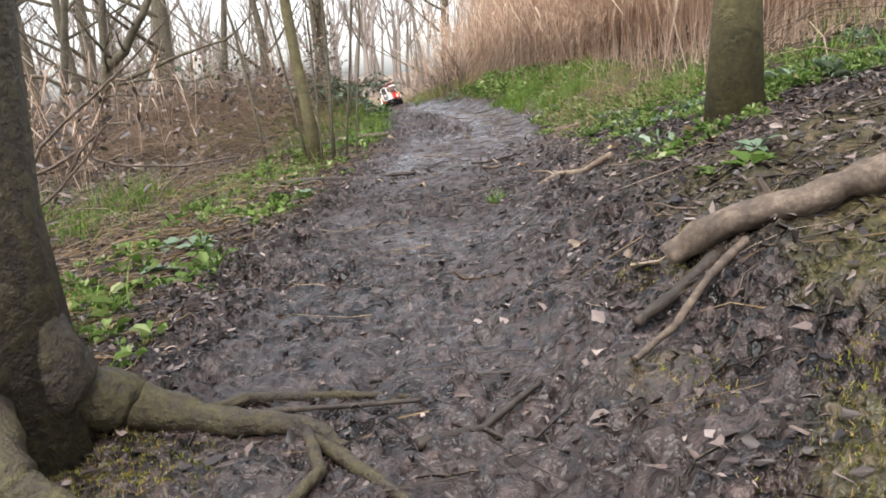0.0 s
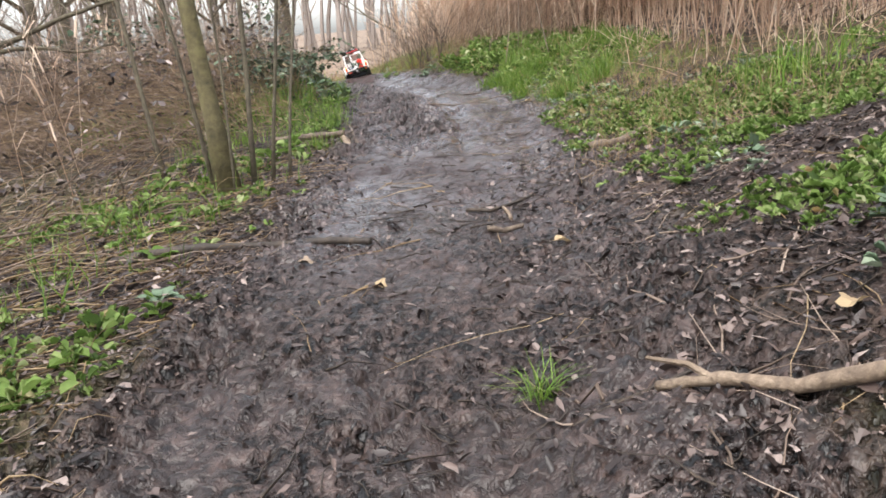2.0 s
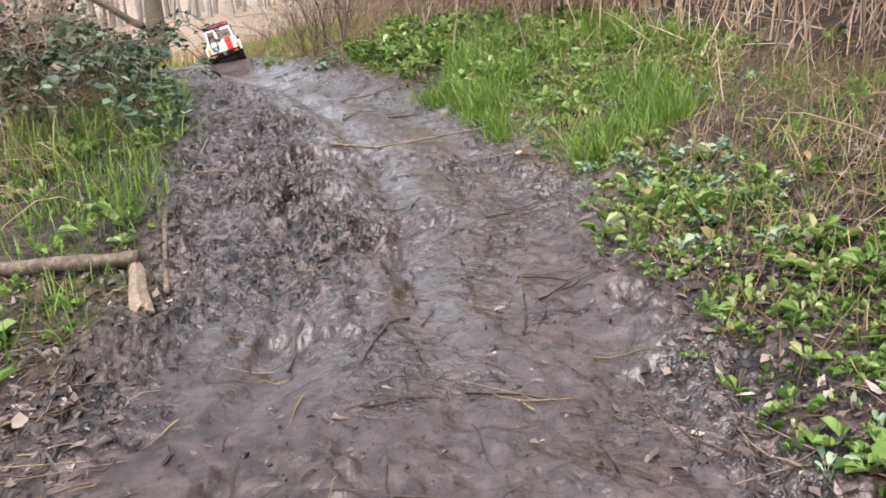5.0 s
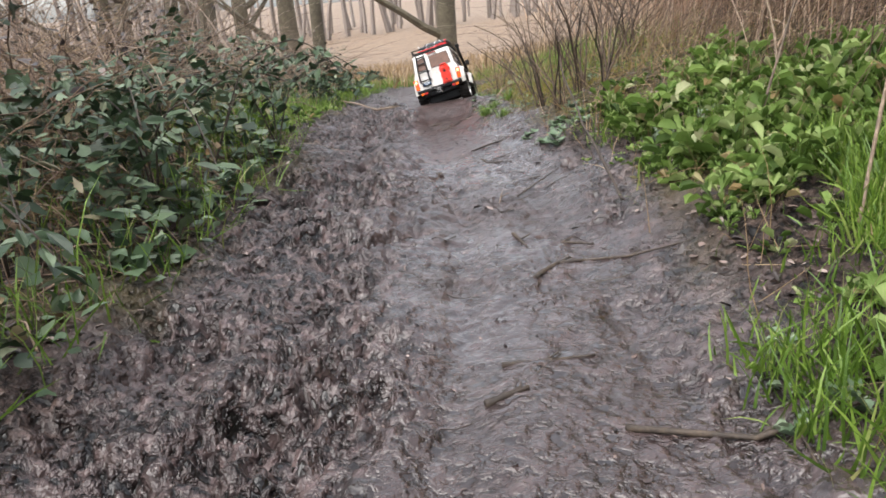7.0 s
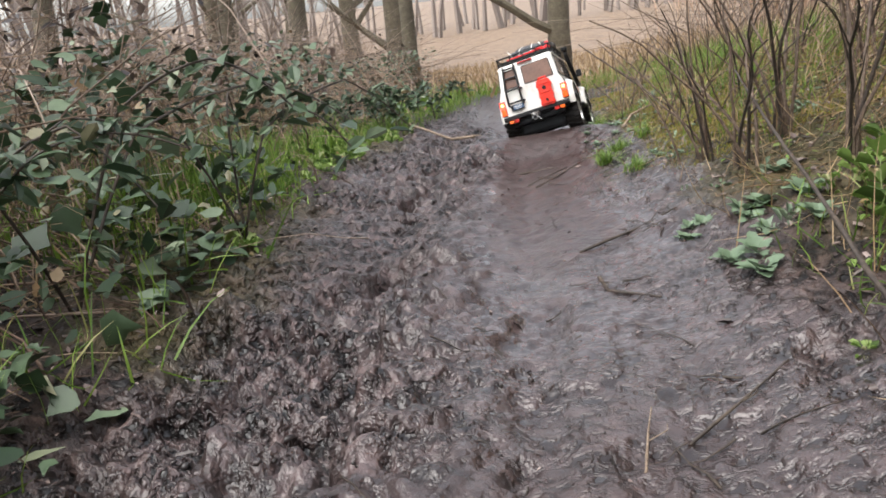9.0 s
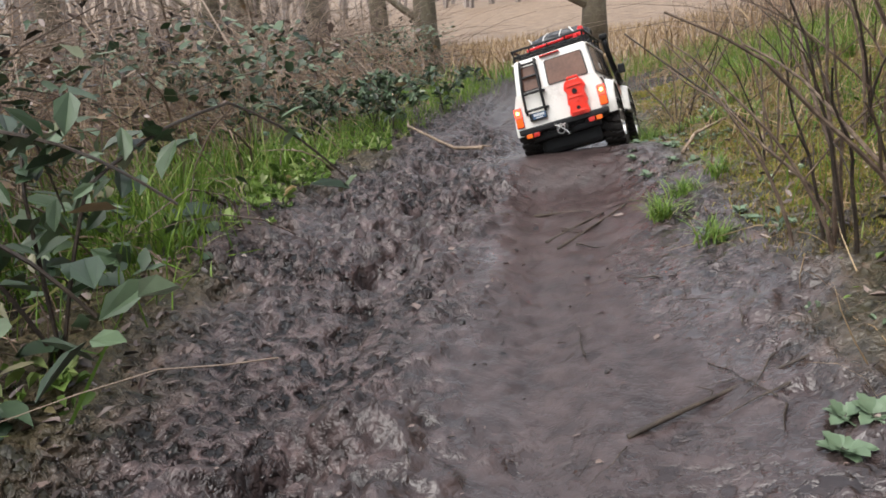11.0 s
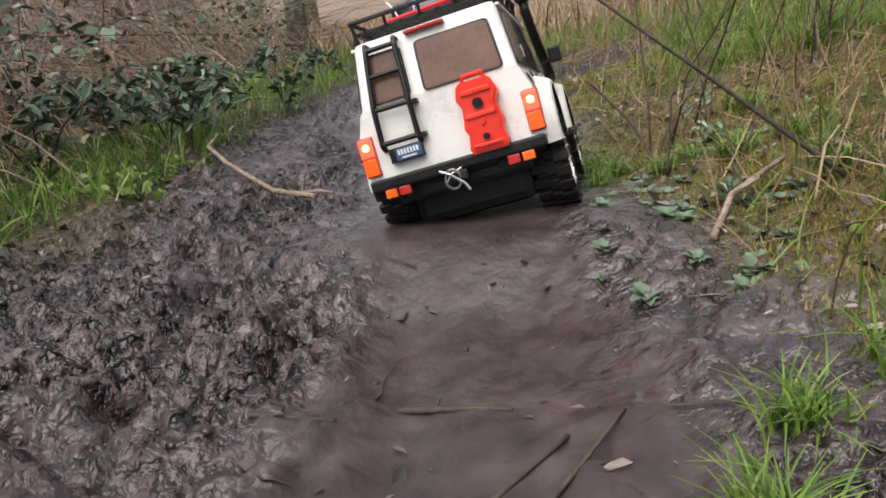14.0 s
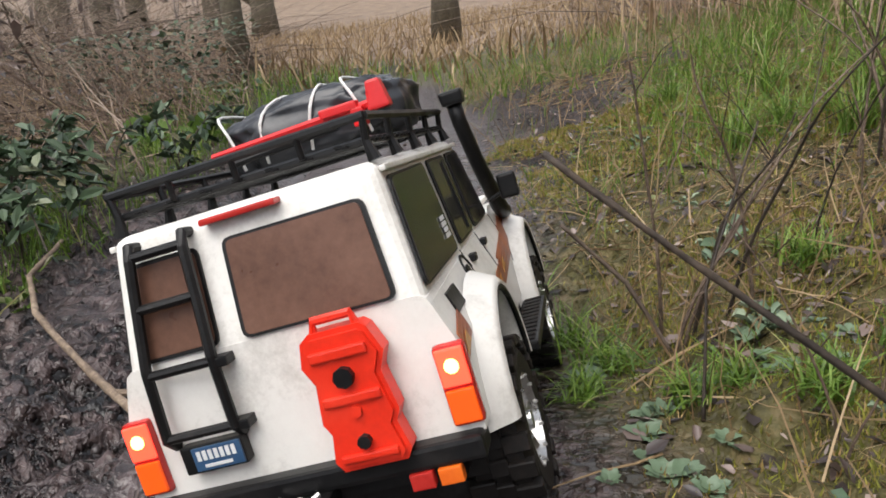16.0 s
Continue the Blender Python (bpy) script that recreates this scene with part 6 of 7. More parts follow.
# wide trunk with roots across the start of the path
def root_tree():
    x, y = -0.53, 0.88
    t = tree("tree", (x, y, gz(x, y)), (x + 0.16, y + 0.3, 4.2), 0.075, M_BARK_DARK, "dark wet mossy tree trunk with spreading roots", 3, 4, 0.5, 0.7, 2, 0.3, 1.6)
    o = Vector((x, y, gz(x, y)))
    for pts, r in (([(-0.53, 0.88, 0.34), (-0.505, 0.885, 0.2), (-0.46, 0.895, 0.085), (-0.38, 0.925, 0.022), (-0.27, 0.915, 0.006), (-0.15, 0.87, 0.002), (-0.08, 0.8, -0.006)], (0.062, 0.06, 0.05, 0.032, 0.02, 0.013, 0.006)),
                   ([(-0.53, 0.86, 0.26), (-0.5, 0.8, 0.1), (-0.42, 0.72, 0.03), (-0.3, 0.66, 0.01), (-0.2, 0.62, -0.004)], (0.052, 0.04, 0.02, 0.011, 0.006)),
                   ([(-0.17, 0.87, 0.006), (-0.1, 0.79, 0.012), (-0.06, 0.71, 0.012), (-0.01, 0.62, -0.004)], (0.008, 0.009, 0.007, 0.004)),
                   ([(-0.15, 0.86, 0.004), (-0.12, 0.74, 0.012), (-0.17, 0.64, 0.006), (-0.2, 0.57, -0.004)], (0.007, 0.008, 0.006, 0.003)),
                   ([(-0.33, 0.92, 0.01), (-0.24, 0.98, 0.006), (-0.12, 0.96, 0.003), (0.01, 0.955, -0.003)], (0.012, 0.008, 0.006, 0.003))):
        bm = bmesh.new()
        ps = [Vector((a, b, gz(a, b) + l)) - o for a, b, l in pts]
        fp, fr = [], []
        for i in range(len(ps) - 1):
            for k in range(10):
                q = ps[i].lerp(ps[i + 1], k / 10)
                fp.append(q + Vector((noise.noise(q * 14), noise.noise(q * 14 + Vector((4, 0, 0))), 0.6 * noise.noise(q * 14 + Vector((0, 7, 0))))) * 0.35 * r[i])
                fr.append((r[i] + (r[i + 1] - r[i]) * k / 10) * (1 + 0.25 * noise.noise(q * 30)))
        tube(bm, fp + [ps[-1]], fr + [r[-1]], 14)
        for v in bm.verts:
            v.co += Vector((noise.noise(v.co * 38), noise.noise(v.co * 38 + Vector((5, 0, 0))), noise.noise(v.co * 38 + Vector((0, 5, 0))))) * 0.1 * min(r[0], 0.04)
        part("root", bm, M_BARK_DARK, t, smooth_faces=True)


root_tree()
tree("tree", (0.85, 1.96, gz(0.85, 1.96)), (0.95, 2.0, 5.2), 0.056, M_BARK_GREEN, "slim upright tree with green algae on the bark", 5, 6, 0.45, 0.5, 2, 0.25, 1.35)
tree("tree", (-0.47, 4.12, gz(-0.47, 4.12)), (-0.82, 4.7, 3.6), 0.033, M_BARK_GREEN, "thin leaning tree with pale green bark", 8, 7, 0.3, 0.35, 2, 0.3, 1.5)
for k, (dx, dy, tx, ty, r, h) in enumerate(((0.08, 0.05, 0.1, 0.3, 0.01, 2.6), (0.15, 0.02, 0.3, 0.1, 0.007, 2.2), (-0.06, 0.06, -0.35, 0.2, 0.008, 2.4), (0.2, 0.1, 0.22, 0.5, 0.006, 2.0), (0.03, -0.05, 0.0, 0.1, 0.005, 1.6), (-0.35, 0.5, -0.5, 0.6, 0.01, 2.6))):
    bx, by = -0.47 + dx, 4.12 + dy
    tree("sapling", (bx, by, gz(bx, by)), (bx + tx, by + ty, h), r, M_BARK, "thin bare sapling stem beside the leaning tree", 20 + k, 4, 0.35, 0.4, 1, 0.25, 1.2, "saplings")
# trees on the slope that falls away
for k, (x, y, r, h, lx, ly) in enumerate(((-2.65, 5.2, 0.045, 5, -0.3, 0.4), (-3.1, 6.6, 0.055, 6, 0.2, 0.2), (-3.3, 7.6, 0.04, 5, 0.9, 0.3), (-4.47, 15.5, 0.12, 9, 0.2, 0), (-4.0, 10.2, 0.06, 6, -0.5, 0.3), (-5.6, 11.5, 0.11, 8, 0.3, 0.1), (-2.4, 10.8, 0.05, 5, 0.5, 0.2), (-7.0, 14.0, 0.14, 9, 0.2, 0.3), (-2.2, 13.5, 0.07, 6, -0.4, 0.1))):
    tree("tree", (x, y, gz(x, y)), (x + lx, y + ly, gz(x, y) + h), r, M_BARK, "bare grey-brown woodland tree on the slope", 40 + k, 7, 0.22, 0.4, 2, 0.36, 1.3, "woodland trees")
# trees at the end of the path
for k, (x, y, r, h, lx) in enumerate(((-1.8, 18.7, 0.165, 9, 0.1), (-7.75, 26.8, 0.27, 10, 0.1), (-9.9, 28.6, 0.26, 10, -0.4), (-9.0, 23.4, 0.2, 10, 0.3), (-10.4, 23.0, 0.22, 9, -0.2), (-12.6, 25.5, 0.24, 9, 0.2), (1.2, 19.5, 0.1, 8, 0.3), (2.6, 18.0, 0.12, 8, 0.2), (4.2, 20.5, 0.14, 9, -0.2))):
    tree("tree", (x, y, gz(x, y)), (x + lx, y, gz(x, y) + h), r, M_BARK, "bare tree with low branches at the edge of the field", 60 + k, 8, 0.1, 0.45, 2, 0.33, 1.35, "field edge trees")


def far_and_unseen_woods():
    rnd = random.Random(12)
    bm = bmesh.new()
    for k in range(290):
        # from 150 on: unseen trees added around and behind to block low sky
        a = rnd.uniform(-75, 62) if k < 150 else rnd.uniform(70, 285)
        d = rnd.uniform(26, 75) if k < 150 else rnd.uniform(7, 32)
        x, y = d * math.sin(radians(a)), 4 + d * math.cos(radians(a))
        if -0.42 * y < x < 0.05 * y and d < 55:
            continue
        z, h = gz(x, y), rnd.uniform(6, 11)
        limb(bm, (x, y, z - 0.2), (rnd.uniform(-0.1, 0.1), 0, 1), h, rnd.uniform(0.12, 0.26), rnd, 2, 0.1, 0.6, 3, 4, 4)
    for k in range(150):
        a, d = rnd.uniform(-62, 12), rnd.uniform(56, 95)
        x, y = d * math.sin(radians(a)), 4 + d * math.cos(radians(a))
        limb(bm, (x, y, gz(x, y) - 0.2), (rnd.uniform(-0.12, 0.12), 0, 1), rnd.uniform(7, 13), rnd.uniform(0.14, 0.3), rnd, 2, 0.14, 0.5, 3, 5, 4)
    for k in range(85):
        a, d = rnd.uniform(-55, -13), rnd.uniform(13, 40)
        x, y = d * math.sin(radians(a)), 4 + d * math.cos(radians(a))
        if x > -0.46 * (y - 6):
            continue
        limb(bm, (x, y, gz(x, y) - 0.1), (rnd.uniform(-0.3, 0.3), 0, 1), rnd.uniform(2.5, 5), rnd.uniform(0.02, 0.06), rnd, 2, 0.2, 0.4, 3, 5, 4)
    me = finish("far_and_unseen_woods", bm, M_FARTREE)
    return tagged(new("far_and_unseen_woods", me), "hazy bare woodland in the distance, with unseen trees added around to block low sky", "woodland", kind="stuff")


far_and_unseen_woods()


# ---- fallen wood ----
def stick(name, pts, radii, mat, label, category="branch", sides=8, forks=(), rough=0.0, group=""):
    """A branch lying along pts (x, y, lift over the ground, or an absolute height when abs_z)."""
    ps = [Vector(p) for p in pts]
    o = ps[0].copy()
    fine, rr = [], []
    for i in range(len(ps) - 1):
        for k in range(9):
            u = k / 9
            fine.append(ps[i].lerp(ps[i + 1], u))
            rr.append(radii[0] + (radii[1] - radii[0]) * (i + u) / (len(ps) - 1))
    fine.append(ps[-1])
    rr.append(radii[1])
    for i, p in enumerate(fine):
        p += Vector((noise.noise(p * 7), noise.noise(p * 7 + Vector((3, 0, 0))), noise.noise(p * 7 + Vector((0, 9, 0))) * 0.5)) * (rough or 0.6 * radii[0])
    bm = bmesh.new()
    tube(bm, [p - o for p in fine], [r * (1 + 0.16 * noise.noise(p * 25)) for r, p in zip(rr, fine)], sides + 2)
    for v in bm.verts:
        q = (v.co + o) * (0.9 / max(radii))
        v.co += Vector((noise.noise(q), noise.noise(q + Vector((5, 0, 0))), noise.noise(q + Vector((0, 5, 0))))) * max(radii) * 0.22
    t = thing(name, label, category, group, Matrix.Translation(o))
    part("stem", bm, mat, t, smooth_faces=True)
    for u, way, ln, r in forks:
        i = int(u * (len(fine) - 1))
        bm = bmesh.new()
        a = fine[i] - o
        b = a + Vector(way) * ln
        tube(bm, [a, a.lerp(b, 0.5) + Vector((0.01, 0, 0.004)), b], [r, r * 0.8, r * 0.45], 6)
        part("side_twig", bm, mat, t)
    return t


def lying(pts, lift):
    return [(x, y, gz(x, y) + lift) for x, y in pts]


stick("fallen_branch", lying([(0.35, 1.015), (0.43, 0.995), (0.52, 0.975), (0.62, 0.95), (0.74, 0.925), (0.9, 0.9)], 0.024), (0.019, 0.025), M_DEADWOOD, "thick grey-brown fallen branch on the leafy bank", forks=((0.28, (0.1, 0.2, 1), 0.045, 0.01),))
stick("stick", lying([(0.42, 0.93), (0.36, 0.89), (0.3, 0.85), (0.235, 0.8)], 0.012), (0.006, 0.004), M_DEADWOOD, "pale bent stick lying below the fallen branch", "stick")
stick("stick", lying([(0.4, 0.97), (0.33, 0.93), (0.27, 0.9)], 0.012), (0.011, 0.007), M_TWIG, "dark short branch under the fallen branch", "stick")
stick("stick", lying([(-0.02, 0.79), (0.06, 0.82), (0.14, 0.86)], 0.006), (0.008, 0.003), M_TWIG, "dark forked stick in the mud", "stick", forks=((0.5, (0.3, -1, 0), 0.08, 0.003),))
stick("stick", lying([(-0.3, 0.95), (-0.15, 0.9), (0.0, 0.9)], 0.005), (0.004, 0.003), M_TWIG, "thin dark stick across the path", "stick")
stick("fallen_branch", lying([(0.383, 2.225), (0.43, 2.16), (0.49, 2.11), (0.55, 2.04)], 0.009), (0.0065, 0.0095), M_PALEWOOD, "pale broken branch on the leaf litter", forks=((0.3, (-0.6, 0.5, 0.1), 0.1, 0.005),))
stick("fallen_branch", lying([(0.78, 3.98), (0.86, 3.92), (0.96, 3.9)], 0.012), (0.016, 0.013), M_DEADWOOD, "short grey branch on the leaves")
stick("fallen_branch", lying([(0.3, 3.5), (0.36, 3.45), (0.43, 3.5), (0.5, 3.58)], 0.006), (0.006, 0.0035), M_TWIG, "dark crooked branch on the leaves", forks=((0.6, (0.8, 0.3, 0.1), 0.07, 0.003),))
stick("stick", lying([(0.395, 3.45), (0.4, 3.39), (0.395, 3.33)], 0.006), (0.0045, 0.0055), M_PALEWOOD, "pale peeled stick on the leaves", "stick")
stick("stick", lying([(0.32, 3.235), (0.36, 3.24), (0.41, 3.25)], 0.007), (0.008, 0.006), M_DEADWOOD, "short thick broken stick on the leaves", "stick")
stick("fallen_branch", lying([(-0.62, 3.32), (-0.385, 3.3), (-0.2, 3.31), (-0.08, 3.28), (0.03, 3.21)], 0.008), (0.014, 0.008), M_TWIG, "dark rotten branch beside the path")
stick("fallen_branch", lying([(-0.02, 6.0), (-0.05, 5.7), (-0.1, 5.5), (-0.07, 5.2), (-0.03, 4.85)], 0.006), (0.0035, 0.006), M_DEADWOOD, "long grey branch along the edge of the mud", forks=((0.3, (1, -0.6, 0.1), 0.14, 0.004),))
stick("cut_log", lying([(-0.42, 5.02), (-0.25, 4.99), (-0.09, 4.965)], 0.018), (0.015, 0.017), M_DEADWOOD, "mossy cut log in the grass beside the mud", "log")
def torn_plank(a, b, wide, thick, label):
    """A piece split from a log: flat, grained lengthwise, with splintered ends."""
    a, b = Vector((*a, gz(*a))), Vector((*b, gz(*b)))
    t = thing("split_log", label, "log", "", Matrix.Translation(a))
    way = b - a
    side = way.cross(Vector((0, 0, 1))).normalized()
    up = side.cross(way).normalized()
    bm = bmesh.new()
    n, m = 14, 9
    rings = []
    for i in range(n + 1):
        u = i / n
        ring = []
        for j in range(2 * m):
            top = j < m
            v = (j if top else 2 * m - 1 - j) / (m - 1) * 2 - 1
            grain = noise.noise((v * 5, 0.4, 3 if top else 8))
            end = (0.09 * noise.noise((v * 6, 2, 1)) if i == n else -0.06 * noise.noise((v * 6, 7, 1)) if i == 0 else 0.0)
            w = wide * (0.75 + 0.35 * u + 0.1 * noise.noise((u * 3, 5, 5)))
            z = (thick * (1 - 0.7 * v * v) if top else 0.0) + 0.35 * thick * grain + 0.25 * thick * noise.noise((u * 9, v * 4, 2))
            ring.append(bm.verts.new(way * (u + end) + side * v * w + up * (z + 0.004) + side * 0.006 * noise.noise((u * 2.5, 1, 1))))
        rings.append(ring)
    for p, q in zip(rings, rings[1:]):
        for j in range(2 * m):
            bm.faces.new((p[j], p[(j + 1) % (2 * m)], q[(j + 1) % (2 * m)], q[j]))
    bm.faces.new(rings[0])
    bm.faces.new(rings[-1][::-1])
    bmesh.ops.recalc_face_normals(bm, faces=bm.faces[:])
    part("split_face", bm, M_PALEWOOD, t, "pale torn wood with splintered ends")
    return t


torn_plank((-0.098, 4.96), (-0.058, 4.74), 0.018, 0.012, "pale plank-like piece of split log beside the mud")
stick("stick", lying([(0.36, 5.885), (0.5, 5.862), (0.64, 5.868), (0.83, 5.822), (1.0, 5.8)], 0.006), (0.0042, 0.003), M_DEADWOOD, "long thin grey stick lying across the mud", "stick", forks=((0.25, (-0.8, -0.2, 0.05), 0.07, 0.002),))
for pts, r, lab in (([(0.486, 6.812), (0.518, 6.888), (0.56, 6.9)], 0.009, "black bent stick in the mud"), ([(0.56, 6.9), (0.64, 6.865), (0.74, 6.845)], 0.0045, "thin dark twig in the mud"), ([(0.46, 6.5), (0.58, 6.53)], 0.006, "dark twig half sunk in the mud"), ([(0.45, 6.4), (0.5, 6.43)], 0.009, "dark clod of wood in the mud"), ([(0.62, 6.35), (0.75, 6.33), (0.86, 6.34)], 0.007, "dark stick at the edge of the mud"), ([(0.42, 7.06), (0.46, 6.98)], 0.006, "dark twig in the mud"), ([(0.48, 7.04), (0.58, 6.97)], 0.005, "thin grey twig in the mud"), ([(0.4, 7.4), (0.5, 7.52)], 0.003, "thin dark twig on wet mud"), ([(0.36, 7.35), (0.36, 7.46)], 0.0025, "pale dry stalk on wet mud")):
    stick("stick", lying(pts, r * 0.2), (r * 0.65, r * 0.3), M_TWIG if "pale" not in lab else M_PALEWOOD, lab, "stick", 6, ((0.55, (0.5, 0.8, 0.15), 0.035, r * 0.3),), 0.006)
for pts, r, lab in (([(-0.21, 8.72), (-0.14, 8.74)], 0.005, "dark twig across the wet path"), ([(-0.1, 8.78), (0.0, 8.76)], 0.005, "dark twig across the wet path"), ([(-0.03, 8.6), (0.05, 8.72)], 0.005, "dark diagonal twig on the path"), ([(-0.14, 8.45), (-0.03, 8.4)], 0.004, "thin twig on the path"), ([(0.2, 7.98), (0.29, 8.06), (0.36, 8.08)], 0.004, "thin dark twig at the bank"), ([(0.25, 7.86), (0.27, 7.8), (0.35, 7.76)], 0.0045, "crooked dark twig in the mud"), ([(-0.0, 8.55), (0.03, 8.62), (0.09, 8.74)], 0.0045, "straight brown stick beside the wheel track")):
    stick("stick", lying(pts, r * 0.2), (r * 0.75, r * 0.35), M_TWIG, lab, "stick", 6, ((0.4, (-0.6, 0.7, 0.1), 0.025, r * 0.3),), 0.005)
stick("pale_root", lying([(-0.82, 9.8), (-0.74, 9.62), (-0.64, 9.5), (-0.5, 9.4), (-0.38, 9.3)], 0.028), (0.0035, 0.005), M_PALEWOOD, "pale curved root lying on the churned mud", "root", forks=((0.9, (0.8, -0.2, 0.1), 0.09, 0.004),))
stick("dead_stalk", [(0.17, 8.98, gz(0.17, 8.98)), (0.19, 9.03, gz(0.19, 9.03) + 0.02), (0.25, 9.1, gz(0.25, 9.1) + 0.03)], (0.0038, 0.0026), M_PALEWOOD, "broken pale dead stalk on the mossy bank", "stick", forks=((0.6, (0.5, 0.4, 0.3), 0.04, 0.003),))


# forked young tree and arching branches over the low side of the early path
def forked_tree():
    base = Vector((-2.46, 6.3, gz(-2.46, 6.3)))
    t = thing("tree", "dark young tree with a forked trunk and low spreading limbs", "tree", "", Matrix.Translation(base))
    rnd = random.Random(77)
    for k, (pts, r) in enumerate((([(-2.46, 6.3, base.z - 0.03), (-2.4, 6.3, 0.21), (-2.3, 6.3, 0.47), (-2.24, 6.3, 0.63), (-2.12, 6.3, 0.71), (-1.91, 6.3, 0.99), (-1.7, 6.35, 1.5), (-1.55, 6.5, 2.3)], (0.055, 0.02)),
                                  ([(-2.25, 6.3, 0.6), (-2.27, 6.32, 0.8), (-2.2, 6.35, 1.2), (-2.35, 6.4, 1.9), (-2.3, 6.5, 2.6)], (0.034, 0.012)),
                                  ([(-2.3, 6.3, 0.47), (-1.96, 6.25, 0.545), (-1.63, 6.2, 0.67), (-1.31, 6.2, 0.74), (-1.0, 6.2, 0.95)], (0.02, 0.005)),
                                  ([(-2.32, 6.28, 0.46), (-2.0, 6.2, 0.494), (-1.64, 6.15, 0.453), (-1.4, 6.1, 0.48)], (0.017, 0.005)),
                                  ([(-2.36, 6.28, 0.38), (-2.15, 6.22, 0.39), (-1.96, 6.18, 0.357), (-1.75, 6.1, 0.38)], (0.012, 0.004)),
                                  ([(-2.4, 6.3, 0.33), (-2.7, 6.25, 0.55), (-3.0, 6.2, 0.66), (-3.4, 6.2, 1.0)], (0.02, 0.006)))):
        ps = [Vector(p) - base for p in pts]
        fine, rr = [], []
        for i in range(len(ps) - 1):
            for q in range(6):
                p = ps[i].lerp(ps[i + 1], q / 6)
                fine.append(p + Vector((noise.noise(p * 5), noise.noise(p * 5 + Vector((3, 0, 0))), noise.noise(p * 5 + Vector((0, 9, 0))))) * 0.022)
                rr.append(r[0] + (r[1] - r[0]) * (i + q / 6) / (len(ps) - 1))
        bm = bmesh.new()
        tube(bm, fine + [ps[-1]], rr + [r[1]], 9)
        for i in range(8, len(fine), 4):
            a = rnd.uniform(0, 6.28)
            limb(bm, fine[i], (math.cos(a), math.sin(a), rnd.uniform(0.1, 0.9)), rnd.uniform(0.3, 0.7), rr[i] * 0.4, rnd, 1, 0.22, 0.1, 4, 2, 6)
        part("trunk" if k == 0 else "limb", bm, M_BARK, t, smooth_faces=True)
    return t


forked_tree()
for pts, r, lab in (([(-1.6, 2.95, -0.16), (-1.39, 2.9, 0.12), (-1.296, 2.9, 0.156), (-1.158, 2.9, 0.232), (-1.063, 2.88, 0.299), (-0.98, 2.85, 0.29)], (0.008, 0.003), "brown bare branch arching over the grass"),
                    ([(-1.45, 2.95, -0.15), (-1.2, 2.9, 0.2), (-1.166, 2.9, 0.225), (-1.15, 2.9, 0.176), (-1.026, 2.9, 0.137), (-0.823, 2.9, 0.119), (-0.612, 2.92, 0.135)], (0.007, 0.003), "brown branch bent low over the leaf litter"),
                    ([(-1.4, 2.55, -0.13), (-1.146, 2.5, 0.256), (-1.064, 2.5, 0.319), (-0.964, 2.5, 0.39), (-0.863, 2.5, 0.471), (-0.756, 2.52, 0.562), (-0.66, 2.55, 0.66)], (0.007, 0.002), "thin bare branch rising over the path"),
                    ([(-1.3, 2.5, -0.12), (-1.188, 2.5, 0.07), (-1.106, 2.5, 0.123), (-1.018, 2.5, 0.21), (-0.95, 2.5, 0.29)], (0.006, 0.003), "short dark bare branch beside the path")):
    stick("arching_branch", pts, r, M_STEM, lab, "branch", 6, ((0.45, (0.5, 0.2, 0.9), 0.2, 0.0022), (0.62, (0.9, -0.1, 0.25), 0.26, 0.002), (0.8, (0.6, 0.3, 0.6), 0.17, 0.0016)), 0.012, "arching branches")


# ---- single plants near the path ----
def bramble_spray(stems, label, seed, leaf=(0.011, 0.023), per=13, mat=None):
    """Arching stems with leaves in threes; each stem and its leaves are parts."""
    rnd = random.Random(seed)
    o = Vector(stems[0][0])
    t = thing("bramble", label, "bramble", "brambles", Matrix.Translation(o))
    for pts in stems:
        ps = [Vector(p) - o for p in pts]
        fine = []
        for i in range(len(ps) - 1):
            for k in range(5):
                a, b = ps[i], ps[i + 1]
                fine.append(a.lerp(b, k / 5) + Vector((0, 0, 0.012 * math.sin(math.pi * k / 5))))
        fine.append(ps[-1])
        bm = bmesh.new()
        tube(bm, fine, [0.0028 * (1 - 0.6 * i / len(fine)) for i in range(len(fine))], 5)
        st = part("stem", bm, M_TWIG, t)
        bm = bmesh.new()
        for k in range(per):
            p = fine[rnd.randint(2, len(fine) - 1)]
            for _ in range(3):
                s = rnd.uniform(*leaf)
                m = Matrix.Translation(p + Vector((rnd.uniform(-1, 1), rnd.uniform(-1, 1), rnd.uniform(-0.8, 0.4))) * s * 1.6) @ Euler((rnd.uniform(-0.9, 0.9), rnd.uniform(-0.9, 0.9), rnd.uniform(0, 6.3))).to_matrix().to_4x4() @ Matrix.Scale(s, 4)
                v = [bm.verts.new(m @ Vector(q)) for q in LEAF_V]
                for f in LEAF_F:
                    bm.faces.new([v[i] for i in f])
        part("leaves", bm, mat or M_IVY, st, "dark glossy leaves")
    return t


